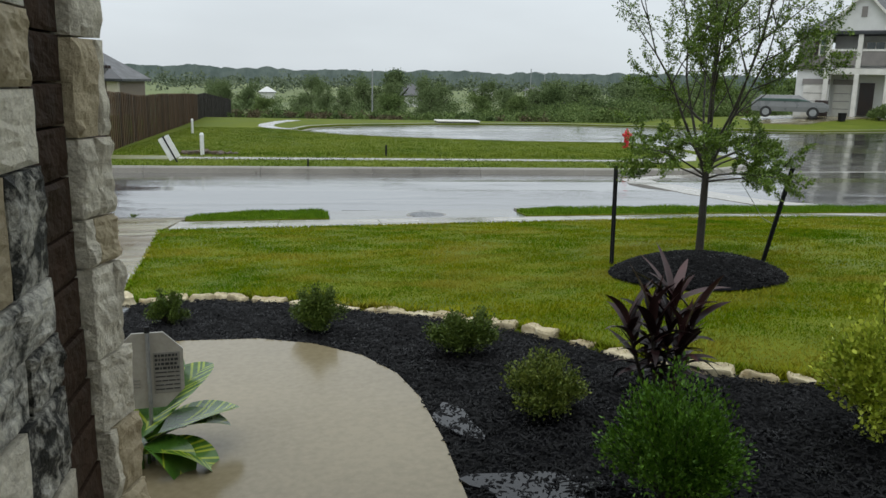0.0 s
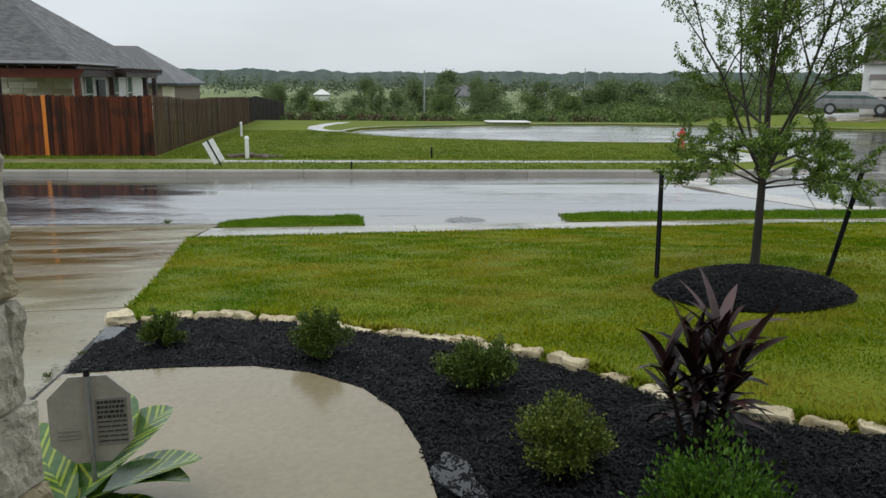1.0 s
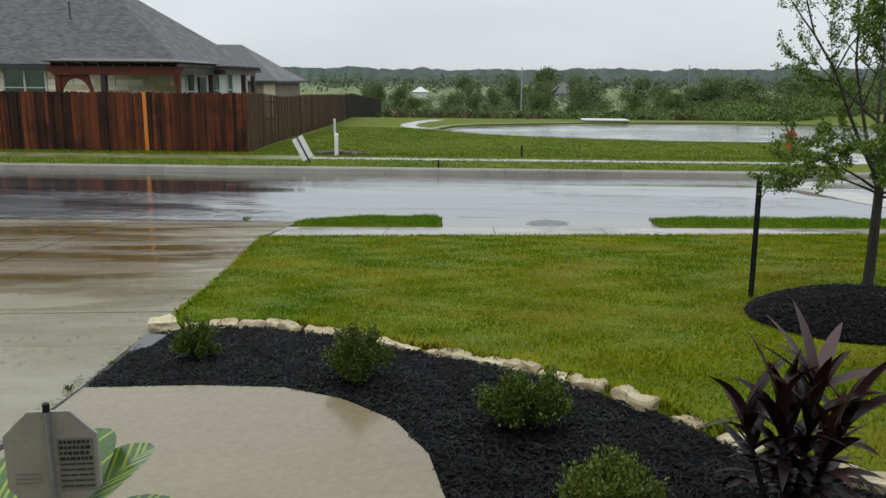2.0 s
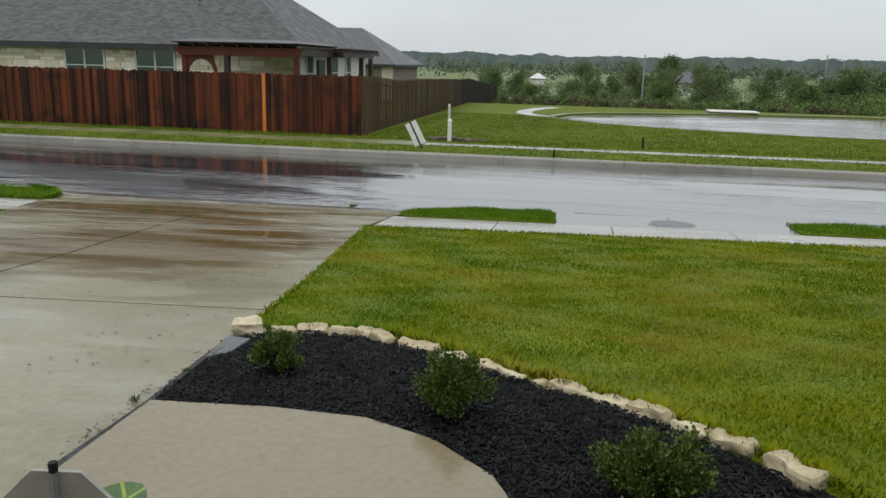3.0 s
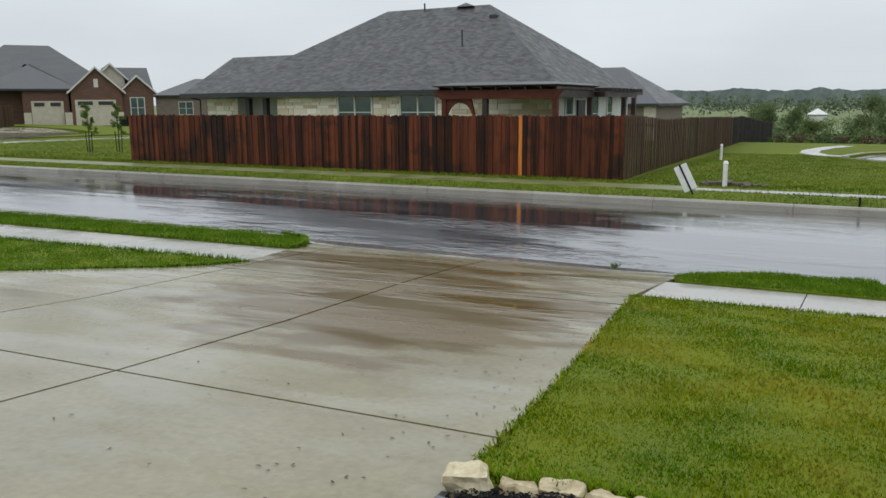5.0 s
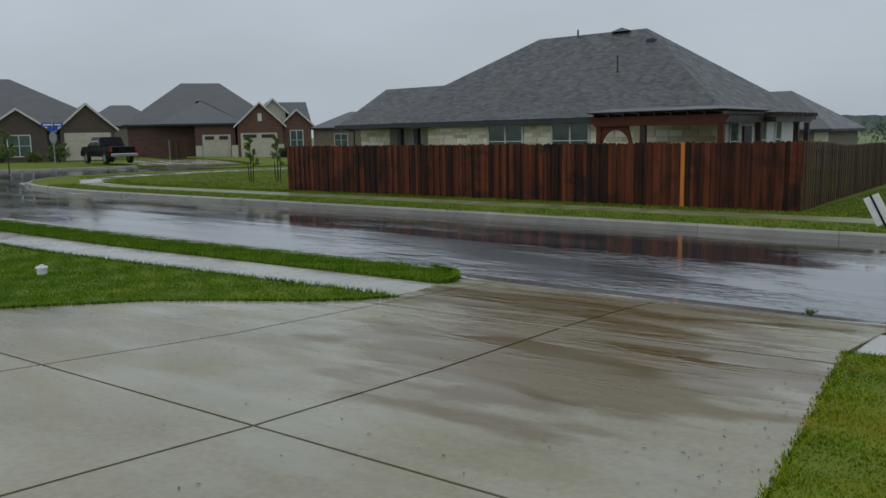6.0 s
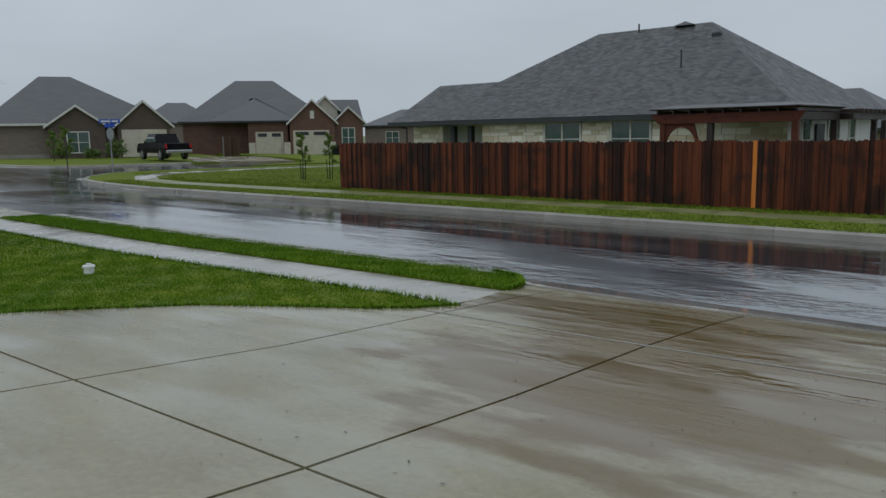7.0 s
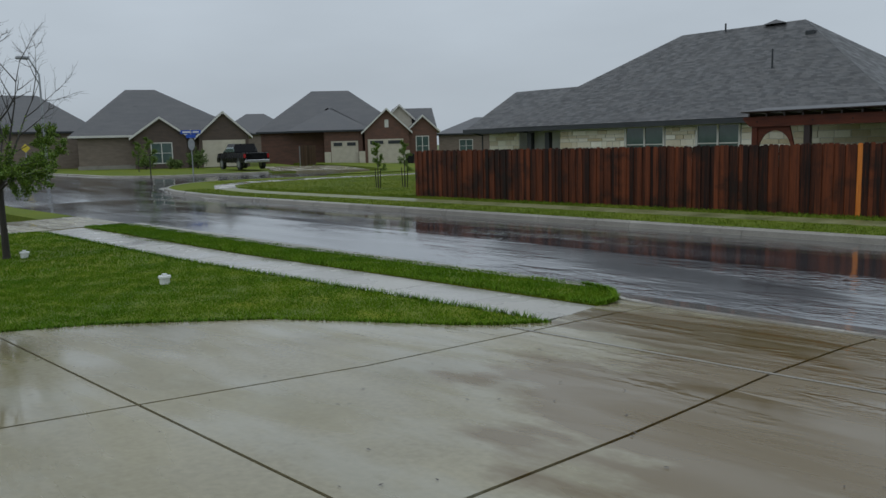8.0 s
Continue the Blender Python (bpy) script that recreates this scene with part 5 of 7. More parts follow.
M["ti_leaf"] = material("dark_purple_leaf", (0.008, 0.004, 0.004), (0.038, 0.013, 0.013), (0.35, 0.55), 5, 30, 0.1, spec=0.25, random_mix=0.5)
M["ti_leaf_red"] = material("dull_red_leaf", (0.026, 0.011, 0.011), (0.080, 0.032, 0.030), (0.35, 0.55), 5, 30, 0.1, random_mix=0.5)
M["ti_leaf_gold"] = material("withered_gold_leaf", (0.25, 0.12, 0.03), (0.42, 0.25, 0.06), (0.4, 0.6), 5, 30, 0.1)


def build_ti_plant():
    rng = random.Random(52)
    x, y = 2.06, -5.02
    p = thing("ti_plant", x, y, lawn_z(x, y), "dark purple ti plant with long strappy leaves", "plant")
    for sx, sy, hh, ln in ((0, 0, .46, .05), (.05, .03, .38, .13), (-.06, .02, .36, -.12), (.02, -.05, .28, .06), (-.03, -.03, .42, -.05), (.0, .05, .32, -.02)):
        bm = bmesh.new()
        tube(bm, (sx, sy, -.01), (sx + ln, sy, hh), .011, .008, 7)
        part("stem", bm, "bark", p, "slim bare cane")
        k = 19
        for i in range(k):
            u = i / (k - 1)
            z = hh * (0.22 + 0.78 * u)
            bm = bmesh.new()
            heading = i * 2.4 + rng.uniform(-.5, .5)
            up_a = radians(18 + 58 * u + rng.uniform(-16, 16))
            size = rng.uniform(.18, .28) * (0.85 + 0.25 * u)
            blade_leaf(bm, (sx + ln * z / hh, sy, z), heading, size, size * .10, up_a, radians(rng.uniform(20, 95) * (1.15 - u * .55)), 6, .35, rng.uniform(-.6, .6))
            mat = "ti_leaf_gold" if (i in (9,) and sx == .05) else ("ti_leaf_red" if u > .93 or rng.random() < .10 else "ti_leaf")
            part("leaf", bm, mat, p, "withered golden leaf" if mat == "ti_leaf_gold" else "")
    for heading, ang, size in ((2.3, 62, .30), (.9, 46, .33), (1.9, 76, .32), (3.0, 50, .28), (.2, 22, .36)):
        bm = bmesh.new()
        blade_leaf(bm, (.04, .01, .46), heading, size, .024, radians(ang), radians(30), 7, .35, .2)
        part("leaf", bm, "ti_leaf_red", p, "long reddish top leaf")


build_ti_plant()

M["ginger"] = material("ginger_leaf_green", (0.022, 0.075, 0.008), (0.075, 0.17, 0.018), (0.2, 0.4), 6, 40, 0.05, coat=0.3)
M["ginger_yellow"] = material("ginger_leaf_yellow", (0.22, 0.30, 0.015), (0.36, 0.42, 0.035), (0.2, 0.4), 6, 40, 0.05, coat=0.3)


def build_ginger():
    rng = random.Random(61)
    x, y = -0.36, -5.42
    p = thing("shell_ginger", x, y, lawn_z(x, y), "shell ginger with yellow-striped green leaves beside the pillar", "plant")
    specs = [(0.85, .46, 40, 22), (0.30, .42, 34, 62), (-.10, .38, 30, 85), (1.45, .44, 60, 40), (2.4, .44, 50, 50), (-.6, .34, 34, 110), (.50, .44, 22, 30), (3.1, .40, 40, 60), (1.05, .36, 30, 60), (2.0, .34, 30, 60)]
    for i, (hd, ln, ang, dr) in enumerate(specs):
        bm = bmesh.new()
        st = (rng.uniform(-.05, .05), rng.uniform(-.05, .05), rng.uniform(.04, .14))
        blade_leaf(bm, st, hd, ln * .98, ln * .24, radians(ang), radians(dr), 30, .16, rng.uniform(-.25, .25), 0, (0, 0, 0, 0, 0, 1, 0, 0, 0, 0, 0) if i % 2 else (0, 1, 0, 0, 0, 1, 0, 0, 1), 1.1)
        leaf = part("leaf", bm, ["ginger", "ginger_yellow"], p)
        bm = bmesh.new()
        tube(bm, (st[0], st[1], -.02), st, .008, .006, 6)
        part("stalk", bm, "ginger", p)


build_ginger()


def tree(name, x, y, height, trunk_r, fork, spread, leaves, leaf, label, seed, bare_top=0.0, z=None, limbs=9, mat="oakleaf", low=0.28, wide=0.3, vase=1.0, leaf_top=1.0, leaders=0, skirts=0, thin=1.0):
    """A young tree: tapered trunk, limbs that branch twice, twigs with leaves."""
    rng = np.random.default_rng(seed)
    base = thing(name, x, y, lawn_z(x, y) if z is None else z, label, "tree")
    bm = bmesh.new()
    k = 7
    pts = []
    for i in range(k + 1):
        u = i / k
        pts.append(Vector((0.05 * math.sin(u * 5 + seed) * u * spread * .4, 0.05 * math.cos(u * 4 + seed) * u * spread * .4, height * u)))
    for i in range(k):
        tube(bm, pts[i], pts[i + 1], trunk_r * (1 - .86 * i / k), trunk_r * (1 - .86 * (i + 1) / k), 9, i == 0)
    tube(bm, (0, 0, -.05), (0, 0, .05), trunk_r * 1.35, trunk_r, 9)
    twigs = []

    def limb(p, d, length, r, level, sag=.07):
        n = 6 if level < 0 else 4
        for i in range(n):
            q = p + d * (length / n)
            tube(bm, p, q, r * (1 - .8 * i / n), r * (1 - .8 * (i + 1) / n), 6 if level <= 0 else 4, False)
            if level >= 1 or i >= 2:
                twigs.append((p.copy(), q.copy(), level))
            if level < 2 and i >= (1 if level <= 0 else 0):
                for _ in range(2 if level == 0 else 1):
                    o = Vector(rng.normal(0, 1, 3))
                    o = (o - d * o.dot(d)).normalized()
                    limb(q, (d * .75 + o * .75 + Vector((0, 0, .12))).normalized(), length * rng.uniform(.32, .5), r * .45, level + 1, sag)
            p = q
            d = (d + Vector(rng.normal(0, .10, 3)) + Vector((0, 0, sag * vase))).normalized()

    for i in range(limbs):
        u = (i + .5) / limbs
        hz = height * (fork + (0.9 - fork) * u)
        a = i * 2.4 + rng.uniform(-.4, .4)
        e = radians(20 + 45 * u + rng.uniform(-8, 8)) * vase
        ln = spread * (1.0 - .55 * u) * rng.uniform(.85, 1.15)
        limb(Vector((0, 0, hz)) + Vector((pts[int(hz / height * k)].x, pts[int(hz / height * k)].y, 0)), Vector((math.cos(a) * math.cos(e), math.sin(a) * math.cos(e), math.sin(e))), ln, trunk_r * .42 * (1 - .5 * u), 0)
    for i in range(leaders):
        a = i * 2 * math.pi / max(leaders, 1) + .5
        e = radians(rng.uniform(58, 74))
        limb(Vector((0, 0, height * fork * rng.uniform(1.0, 1.15))), Vector((math.cos(a) * math.cos(e), math.sin(a) * math.cos(e), math.sin(e))), height * rng.uniform(.5, .66), trunk_r * .38, -1)
    for i in range(skirts):
        a = i * 2 * math.pi / max(skirts, 1) + .2
        e = radians(rng.uniform(10, 38))
        limb(Vector((0, 0, height * fork * rng.uniform(.98, 1.3))), Vector((math.cos(a) * math.cos(e), math.sin(a) * math.cos(e), math.sin(e))), spread * rng.uniform(.7, 1.0), trunk_r * .28, 0, -.09)
    part("trunk", bm, "bark", base, "dark wet trunk with thin limbs")
    tw = [t for t in twigs if t[0].z < height * leaf_top]
    odds = np.interp([t[0].z / height for t in tw], [.45, .75], [1.0, thin])
    sel = rng.choice(len(tw), leaves, p=odds / odds.sum())
    u = rng.uniform(0, 1.1, leaves)[:, None]
    a, b = np.array([tuple(t[0]) for t in tw])[sel], np.array([tuple(t[1]) for t in tw])[sel]
    pos = a + (b - a) * u + rng.normal(0, leaf * .5, (leaves, 3))
    v, f = leaf_cloud(pos, (b - a) * 4 + rng.normal(0, .25, (leaves, 3)), leaf, wide, rng)
    tagged(raw_object("crown", v, f, mat, base), "sparse small leaves")
    return base


tree("young_oak", 3.76, -2.02, 2.84, 0.038, 0.235, 0.70, 56000, 0.0245, "young live oak with a dark trunk in a mulch ring", 72, z=lawn_z(3.76, -2.02) + 0.12, limbs=6, vase=1.05, wide=.27, leaders=7, skirts=8, thin=.3)
tree("street_oak", -19.2, 0.47, 4.4, 0.075, 0.30, 1.35, 26000, 0.046, "young oak with a bare twiggy top", 73, limbs=7, leaf_top=.60, vase=1.1, leaders=4, skirts=6)
for tx, ty, sd in ((-32.16, 20.15, 74), (-31.4, 21.2, 75)):
    tree("sapling", tx, ty, 2.25, 0.035, 0.3, 0.45, 3600, 0.05, "thin sapling held between stakes", sd, limbs=8)
    for dx in (-.42, .42):
        bm = bmesh.new()
        tube(bm, (0, 0, -.1), (dx * .15, 0, .95), .022, seg=5)
        st = mesh_object("tree_stake", bm, "blackmetal")
        st.matrix_world = pose(tx + dx, ty - dx * .5, lawn_z(tx, ty))
        tagged(st, "short dark stake beside a sapling", "stake", "stakes beside the saplings")
for tx, ty, sd, hh in ((-50.5, 16.6, 76, 2.6), (-62, 20.5, 77, 2.2)):
    tree("sapling", tx, ty, hh, 0.04, 0.25, 0.6, 1800, 0.08, "small leafy sapling on a corner lawn", sd, limbs=8)


# ---- the stone pillar at the porch ----
M["pillar_stone"] = material("rough_grey_limestone", (0.30, 0.265, 0.20), (0.80, 0.74, 0.60), (0.5, 0.8), 7, 38, 1.0, 30.0, spec=0.25, random_mix=0.25, contrast=(0.36, 0.58))
M["pillar_mottled"] = material("lichen_dark_limestone", (0.025, 0.025, 0.022), (0.68, 0.65, 0.56), (0.5, 0.8), 6, 30, 1.0, 30.0, spec=0.25, random_mix=0.2, contrast=(0.45, 0.56))
M["pillar_tan"] = material("rough_tan_limestone", (0.26, 0.20, 0.11), (0.56, 0.47, 0.31), (0.5, 0.8), 9, 55, 0.9, 26.0, random_mix=0.35)
# Brown of the recess blocks, with the recess's shade mixed into the colour.
M["pillar_brown"] = material("shade_darkened_brown_block", (0.018, 0.011, 0.007), (0.046, 0.028, 0.018), (0.6, 0.9), 7, 50, 0.6, spec=0.08, random_mix=0.4)
for key in ("pillar_stone", "pillar_mottled", "pillar_tan"):
    for node in M[key].node_tree.nodes:
        if node.bl_idname == "ShaderNodeBump":
            node.inputs["Distance"].default_value = 0.025
        if node.bl_idname == "ShaderNodeTexNoise":
            node.inputs["Detail"].default_value = 9
            node.inputs["Roughness"].default_value = 0.68
M["mortar"] = material("pale_mortar", (0.28, 0.25, 0.20), (0.40, 0.37, 0.31), (0.7, 0.9), 9, 60, 0.5)


def rough_block(name, parent, x0, x1, y0, y1, z0, z1, seed, mat, amp=0.012, shear=0.0):
    """A split-faced block: its faces bulge and break unevenly."""
    bm = bmesh.new()
    bmesh.ops.create_cube(bm, size=1.0)
    bmesh.ops.subdivide_edges(bm, edges=bm.edges[:], cuts=10, use_grid_fill=True)
    c = Vector(((x0 + x1) / 2, (y0 + y1) / 2, (z0 + z1) / 2))
    s = Vector((x1 - x0, y1 - y0, z1 - z0))
    for v in bm.verts:
        u = v.co.copy()
        q = Vector((c.x + u.x * s.x, c.y + u.y * s.y, c.z + u.z * s.z))
        rim = max(abs(u.y), abs(u.z)) * 2
        n1 = noise.noise(q * 9 + Vector((seed, 0, 0))) + 0.7 * noise.noise(q * 24 + Vector((0, seed, 0))) + 0.4 * noise.noise(q * 50)
        if u.x > 0.49:
            q.x += shear * (q.y - c.y)
            q.x += amp * (1.5 * n1 + 1.0) * (1 - rim ** 14 * .8)
        if abs(u.y) > 0.49:
            q.y += math.copysign(amp * (n1 + .6) * (1 - (max(abs(u.x), abs(u.z)) * 2) ** 14), u.y)
        v.co = q
    return part(name, bm, mat, parent)


def face_x(z):
    """The pillar leans out towards its foot."""
    return float(np.interp(z, [.2, 1.0, 1.5, 2.2], [-.245, -.285, -.29, -.295]))


def build_pillar():
    p = structure(new("wall_pillar"), "porch pillar of rough grey limestone blocks with a shade-darkened brown recess", "pillar")
    rng = random.Random(81)
    bm = bmesh.new()
    box(bm, -0.86, -0.345, -7.75, -6.46, 0.15, 2.95)
    box(bm, -0.86, -0.355, -6.10, -5.985, 0.15, 2.95)
    box(bm, -0.86, -0.325, -6.06, -5.995, 0.15, 2.95)
    box(bm, -0.86, -0.45, -6.46, -6.12, 0.15, 2.95)
    part("mortar_core", bm, "mortar", p, "pale mortar behind the stones")
    for y0, y1, cols in ((-7.74, -6.435, 3), (-6.115, -5.955, 2)):
        z = 0.2
        row = 0
        while z < 2.94:
            h = min(rng.choice((.15, .19, .24, .29)), 2.95 - z)
            if cols == 2:
                cut = rng.choice(([.72], [.3], [], [.5], [.78]))
            else:
                cut = sorted(rng.uniform(.15, .85) for _ in range(2))
                if cut[1] - cut[0] < .2:
                    cut = [cut[0]]
            edges = [0] + list(cut) + [1]
            for u, v in zip(edges, edges[1:]):
                a, b = y0 + (y1 - y0) * u + .003, y0 + (y1 - y0) * v - .003
                rough_block("stone", p, -0.80, face_x(z) - (.024 if cols == 3 else -.3 * ((a + b) / 2 + 6.05)) - rng.uniform(0, .010), a, b + (.025 if z < .8 and v == 1 and cols == 2 else 0), z + .003, z + h - .003, rng.randrange(999), "pillar_tan" if rng.random() < .16 or z < .85 and rng.random() < .3 else ("pillar_mottled" if rng.random() < (.75 if cols == 3 else .25) else "pillar_stone"), shear=0.3 if cols == 2 else 0.0)
            z += h
            row += 1
    z = 0.2
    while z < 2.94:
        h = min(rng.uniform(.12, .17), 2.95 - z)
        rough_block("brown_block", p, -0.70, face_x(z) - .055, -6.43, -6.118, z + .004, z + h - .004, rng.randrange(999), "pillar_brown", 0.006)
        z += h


build_pillar()


# ---- brick houses at the crossing ----
def garage_door(parent, x0, x1, y, z0, z1, arch=True):
    bm = bmesh.new()
    mouldings = []
    box(bm, x0, x1, y - .05, y, z0, z1)
    for i in range(1, 4):
        zz = z0 + (z1 - z0) * i / 4
        mouldings.append((x0 + .02, x1 - .02, y - .075, y - .05, zz - .03, zz + .03))
    for i in range(1, 6):
        xx = x0 + (x1 - x0) * i / 6
        mouldings.append((xx - .03, xx + .03, y - .07, y - .05, z0 + .02, z1 - .02))
    door = part("garage_door", bm, "cream", parent, "cream panelled garage door")
    for sides in mouldings:
        g = bmesh.new()
        box(g, *sides)
        part("moulding", g, "cream", door)
    if arch:
        for i in (0, 1):
            w = (x1 - x0) / 2
            g = bmesh.new()
            box(g, x0 + i * w + .25, x0 + (i + 1) * w - .25, y - .09, y - .055, z1 - .5, z1 - .15)
            part("pane", g, "darkpaint", door, "dark garage window")
    return door


def gable_wall(parent, x0, x1, y0, y1, z0, z1, rise_h, mat):
    bm = bmesh.new()
    outline = [(x0, z0), (x1, z0), (x1, z1), ((x0 + x1) / 2, z1 + rise_h), (x0, z1)]
    f = [bm.verts.new((x, y0, z)) for x, z in outline]
    b = [bm.verts.new((x, y1, z)) for x, z in outline]
    bm.faces.new(f)
    bm.faces.new(b[::-1])
    for i in range(5):
        bm.faces.new((f[i], b[i], b[(i + 1) % 5], f[(i + 1) % 5]))
    bmesh.ops.recalc_face_normals(bm, faces=bm.faces[:])
    return part("wall", bm, mat, parent)


def build_corner_house():
    h = thing("house", -69.5, 26.9, 0.15, "brown brick bungalow with gables and a black pickup outside", "house", rz=66)
    bm = bmesh.new()
    box(bm, -8.0, 6.3, 1.4, 13, -.6, 2.75)
    part("wall", bm, "brick_tan", h, "tan brick side wall")
    hip_roof("roof", h, -8.2, 6.3, 1.4, 13, 2.85, 4.35, .45, "x", ends=(-4.1, -1.5))
    gable_wall(h, -3.4, 1.0, .0, 4, -.6, 2.75, 1.55, "brick_dark")
    gable_roof("roof", h, -3.4, 1.0, .0, 6.0, 2.85, 1.55)
    gable_wall(h, 2.0, 6.3, -.3, 4, -.6, 2.75, 1.9, "brick_dark")
    gable_roof("roof", h, 2.0, 6.3, -.3, 8, 2.85, 1.95)
    garage_door(h, 2.3, 6.0, -.3, -.1, 2.25, False)
    window(h, -2.0, -.3, 0, .35, 2.1, 2, bars=1)
    bm = bmesh.new()
    box(bm, -8.1, -3.4, 1.35, 1.4, -.2, .25)
    part("plinth", bm, "kerb", h)
    bm = bmesh.new()
    box(bm, -8.7, -3.2, .9, 1.0, 2.68, 2.86)
    part("fascia", bm, "trim", h, "off-white fascia board")
    for x, y, z in ((-3.2, 5.0, 5.5), (-4.4, 6.0, 5.85), (-1.8, 6.6, 6.5)):
        bm = bmesh.new()
        box(bm, x - .2, x + .2, y - .2, y + .2, z - .3, z + .06, .03)
        part("roof_vent", bm, "darkpaint", h)


def build_brick_house():
    h = thing("house", -69.3, 45.6, 0.0, "red-brown brick house with cream garage doors", "house", rz=54)
    bm = bmesh.new()
    box(bm, -9.2, 5.6, 2.2, 15, -.8, 3.1)
    part("wall", bm, "brick", h, "red-brown brick wall")
    hip_roof("roof", h, -9.2, 5.6, 2.2, 15, 3.25, 4.55, .45, "x", ends=(-4.0, .1))
    bm = bmesh.new()
    box(bm, -2.6, 1.4, .6, 2.2, -.8, 3.1)
    part("wall", bm, "brick", h)
    hip_roof("roof", h, -6.0, 2.0, .6, 9, 3.25, 2.5, .4, "x")
    gable_wall(h, 1.6, 6.2, .0, 4, -.8, 3.1, 2.1, "brick")
    gable_roof("roof", h, 1.6, 6.2, .0, 7, 3.25, 2.15)
    gable_wall(h, 4.1, 6.7, 2.0, 6, 2.5, 4.5, 1.2, "cream")
    gable_roof("roof", h, 4.1, 6.7, 2.0, 9, 4.6, 1.25)
    gable_wall(h, 6.2, 9.2, .6, 5, -.8, 3.1, 1.3, "brick")
    gable_roof("roof", h, 6.2, 9.2, .6, 9, 3.25, 1.4)
    hip_roof("roof", h, 3.6, 9.3, 4, 10, 3.25, 2.35, .3, "x", ends=(5.0, 9.4))
    garage_door(h, -1.9, .9, .6, -.3, 2.1)
    garage_door(h, 1.9, 5.6, .0, -.3, 2.2)
    window(h, 7.0, 8.3, .6, .4, 2.4, 2)
    for x0, x1, y in ((-2.6, -1.95, .58), (.95, 1.8, .1), (5.65, 6.25, -.02)):
        bm = bmesh.new()
        box(bm, x0, x1, y - .06, y, -.5, 1.0)
        part("stone_base", bm, "cream", h, "pale stone panel")
    bm = bmesh.new()
    box(bm, 3.7, 4.1, -.04, 0, 3.4, 4.2)
    part("gable_vent", bm, "trim", h)
    for x, y, z in ((-3.5, 6, 5.4), (-1.4, 6, 5.5), (-2.8, 7.6, 6.6), (.6, 7.6, 6.75), (2.6, 5.5, 5.2)):
        bm = bmesh.new()
        box(bm, x - .22, x + .22, y - .2, y + .2, z - .3, z + .06, .03)
        part("roof_vent", bm, "darkpaint", h)


def build_plain_house(x, y, z, rz, w, d, eave, ridge, label, mat="brick_tan", pier=False):
    h = thing("house", x, y, z, label, "house", rz=rz)
    bm = bmesh.new()
    box(bm, -w / 2, w / 2, 0, d, -1, eave)
    part("wall", bm, mat, h)
    hip_roof("roof", h, -w / 2, w / 2, 0, d, eave + .1, ridge, .45, "x", pitch_len=min(w, d) * .42)
    window(h, -w * .3, -w * .3 + 1.6, 0, .5, 2.0, 2)
    for vx, vh in ((-w * .12, .62), (w * .1, .6)):
        bm = bmesh.new()
        box(bm, vx - .2, vx + .2, d * .3, d * .3 + .4, eave + .1 + ridge * vh - .5, eave + ridge * vh + .0, .03)
        part("roof_vent", bm, "darkpaint", h)
    if pier:
        bm = bmesh.new()
        box(bm, w / 2 - .7, w / 2 + .04, -.04, .5, -1, eave - .1)
        part("pier", bm, "cream", h, "cream corner pier")
        window(h, w / 2 - 2.6, w / 2 - 1.5, 0, .2, 1.7, 1)
    return h


build_corner_house()
build_brick_house()
build_plain_house(-86, 14.5, 0.6, 78, 22, 12, 3.0, 3.8, "low brick house behind the street tree")
build_plain_house(-114, 60.5, 0.6, 62, 12, 12, 3.2, 3.3, "grey-roofed house far behind")
build_plain_house(-71, 68.5, 0.0, 45, 13, 12, 2.7, 2.1, "grey-roofed house beyond the fence")
build_plain_house(-20.1, 52, -1.2, 0, 13.2, 9.5, 2.65, 2.75, "grey-roofed neighbouring house behind the side fence", "brick_tan", True)


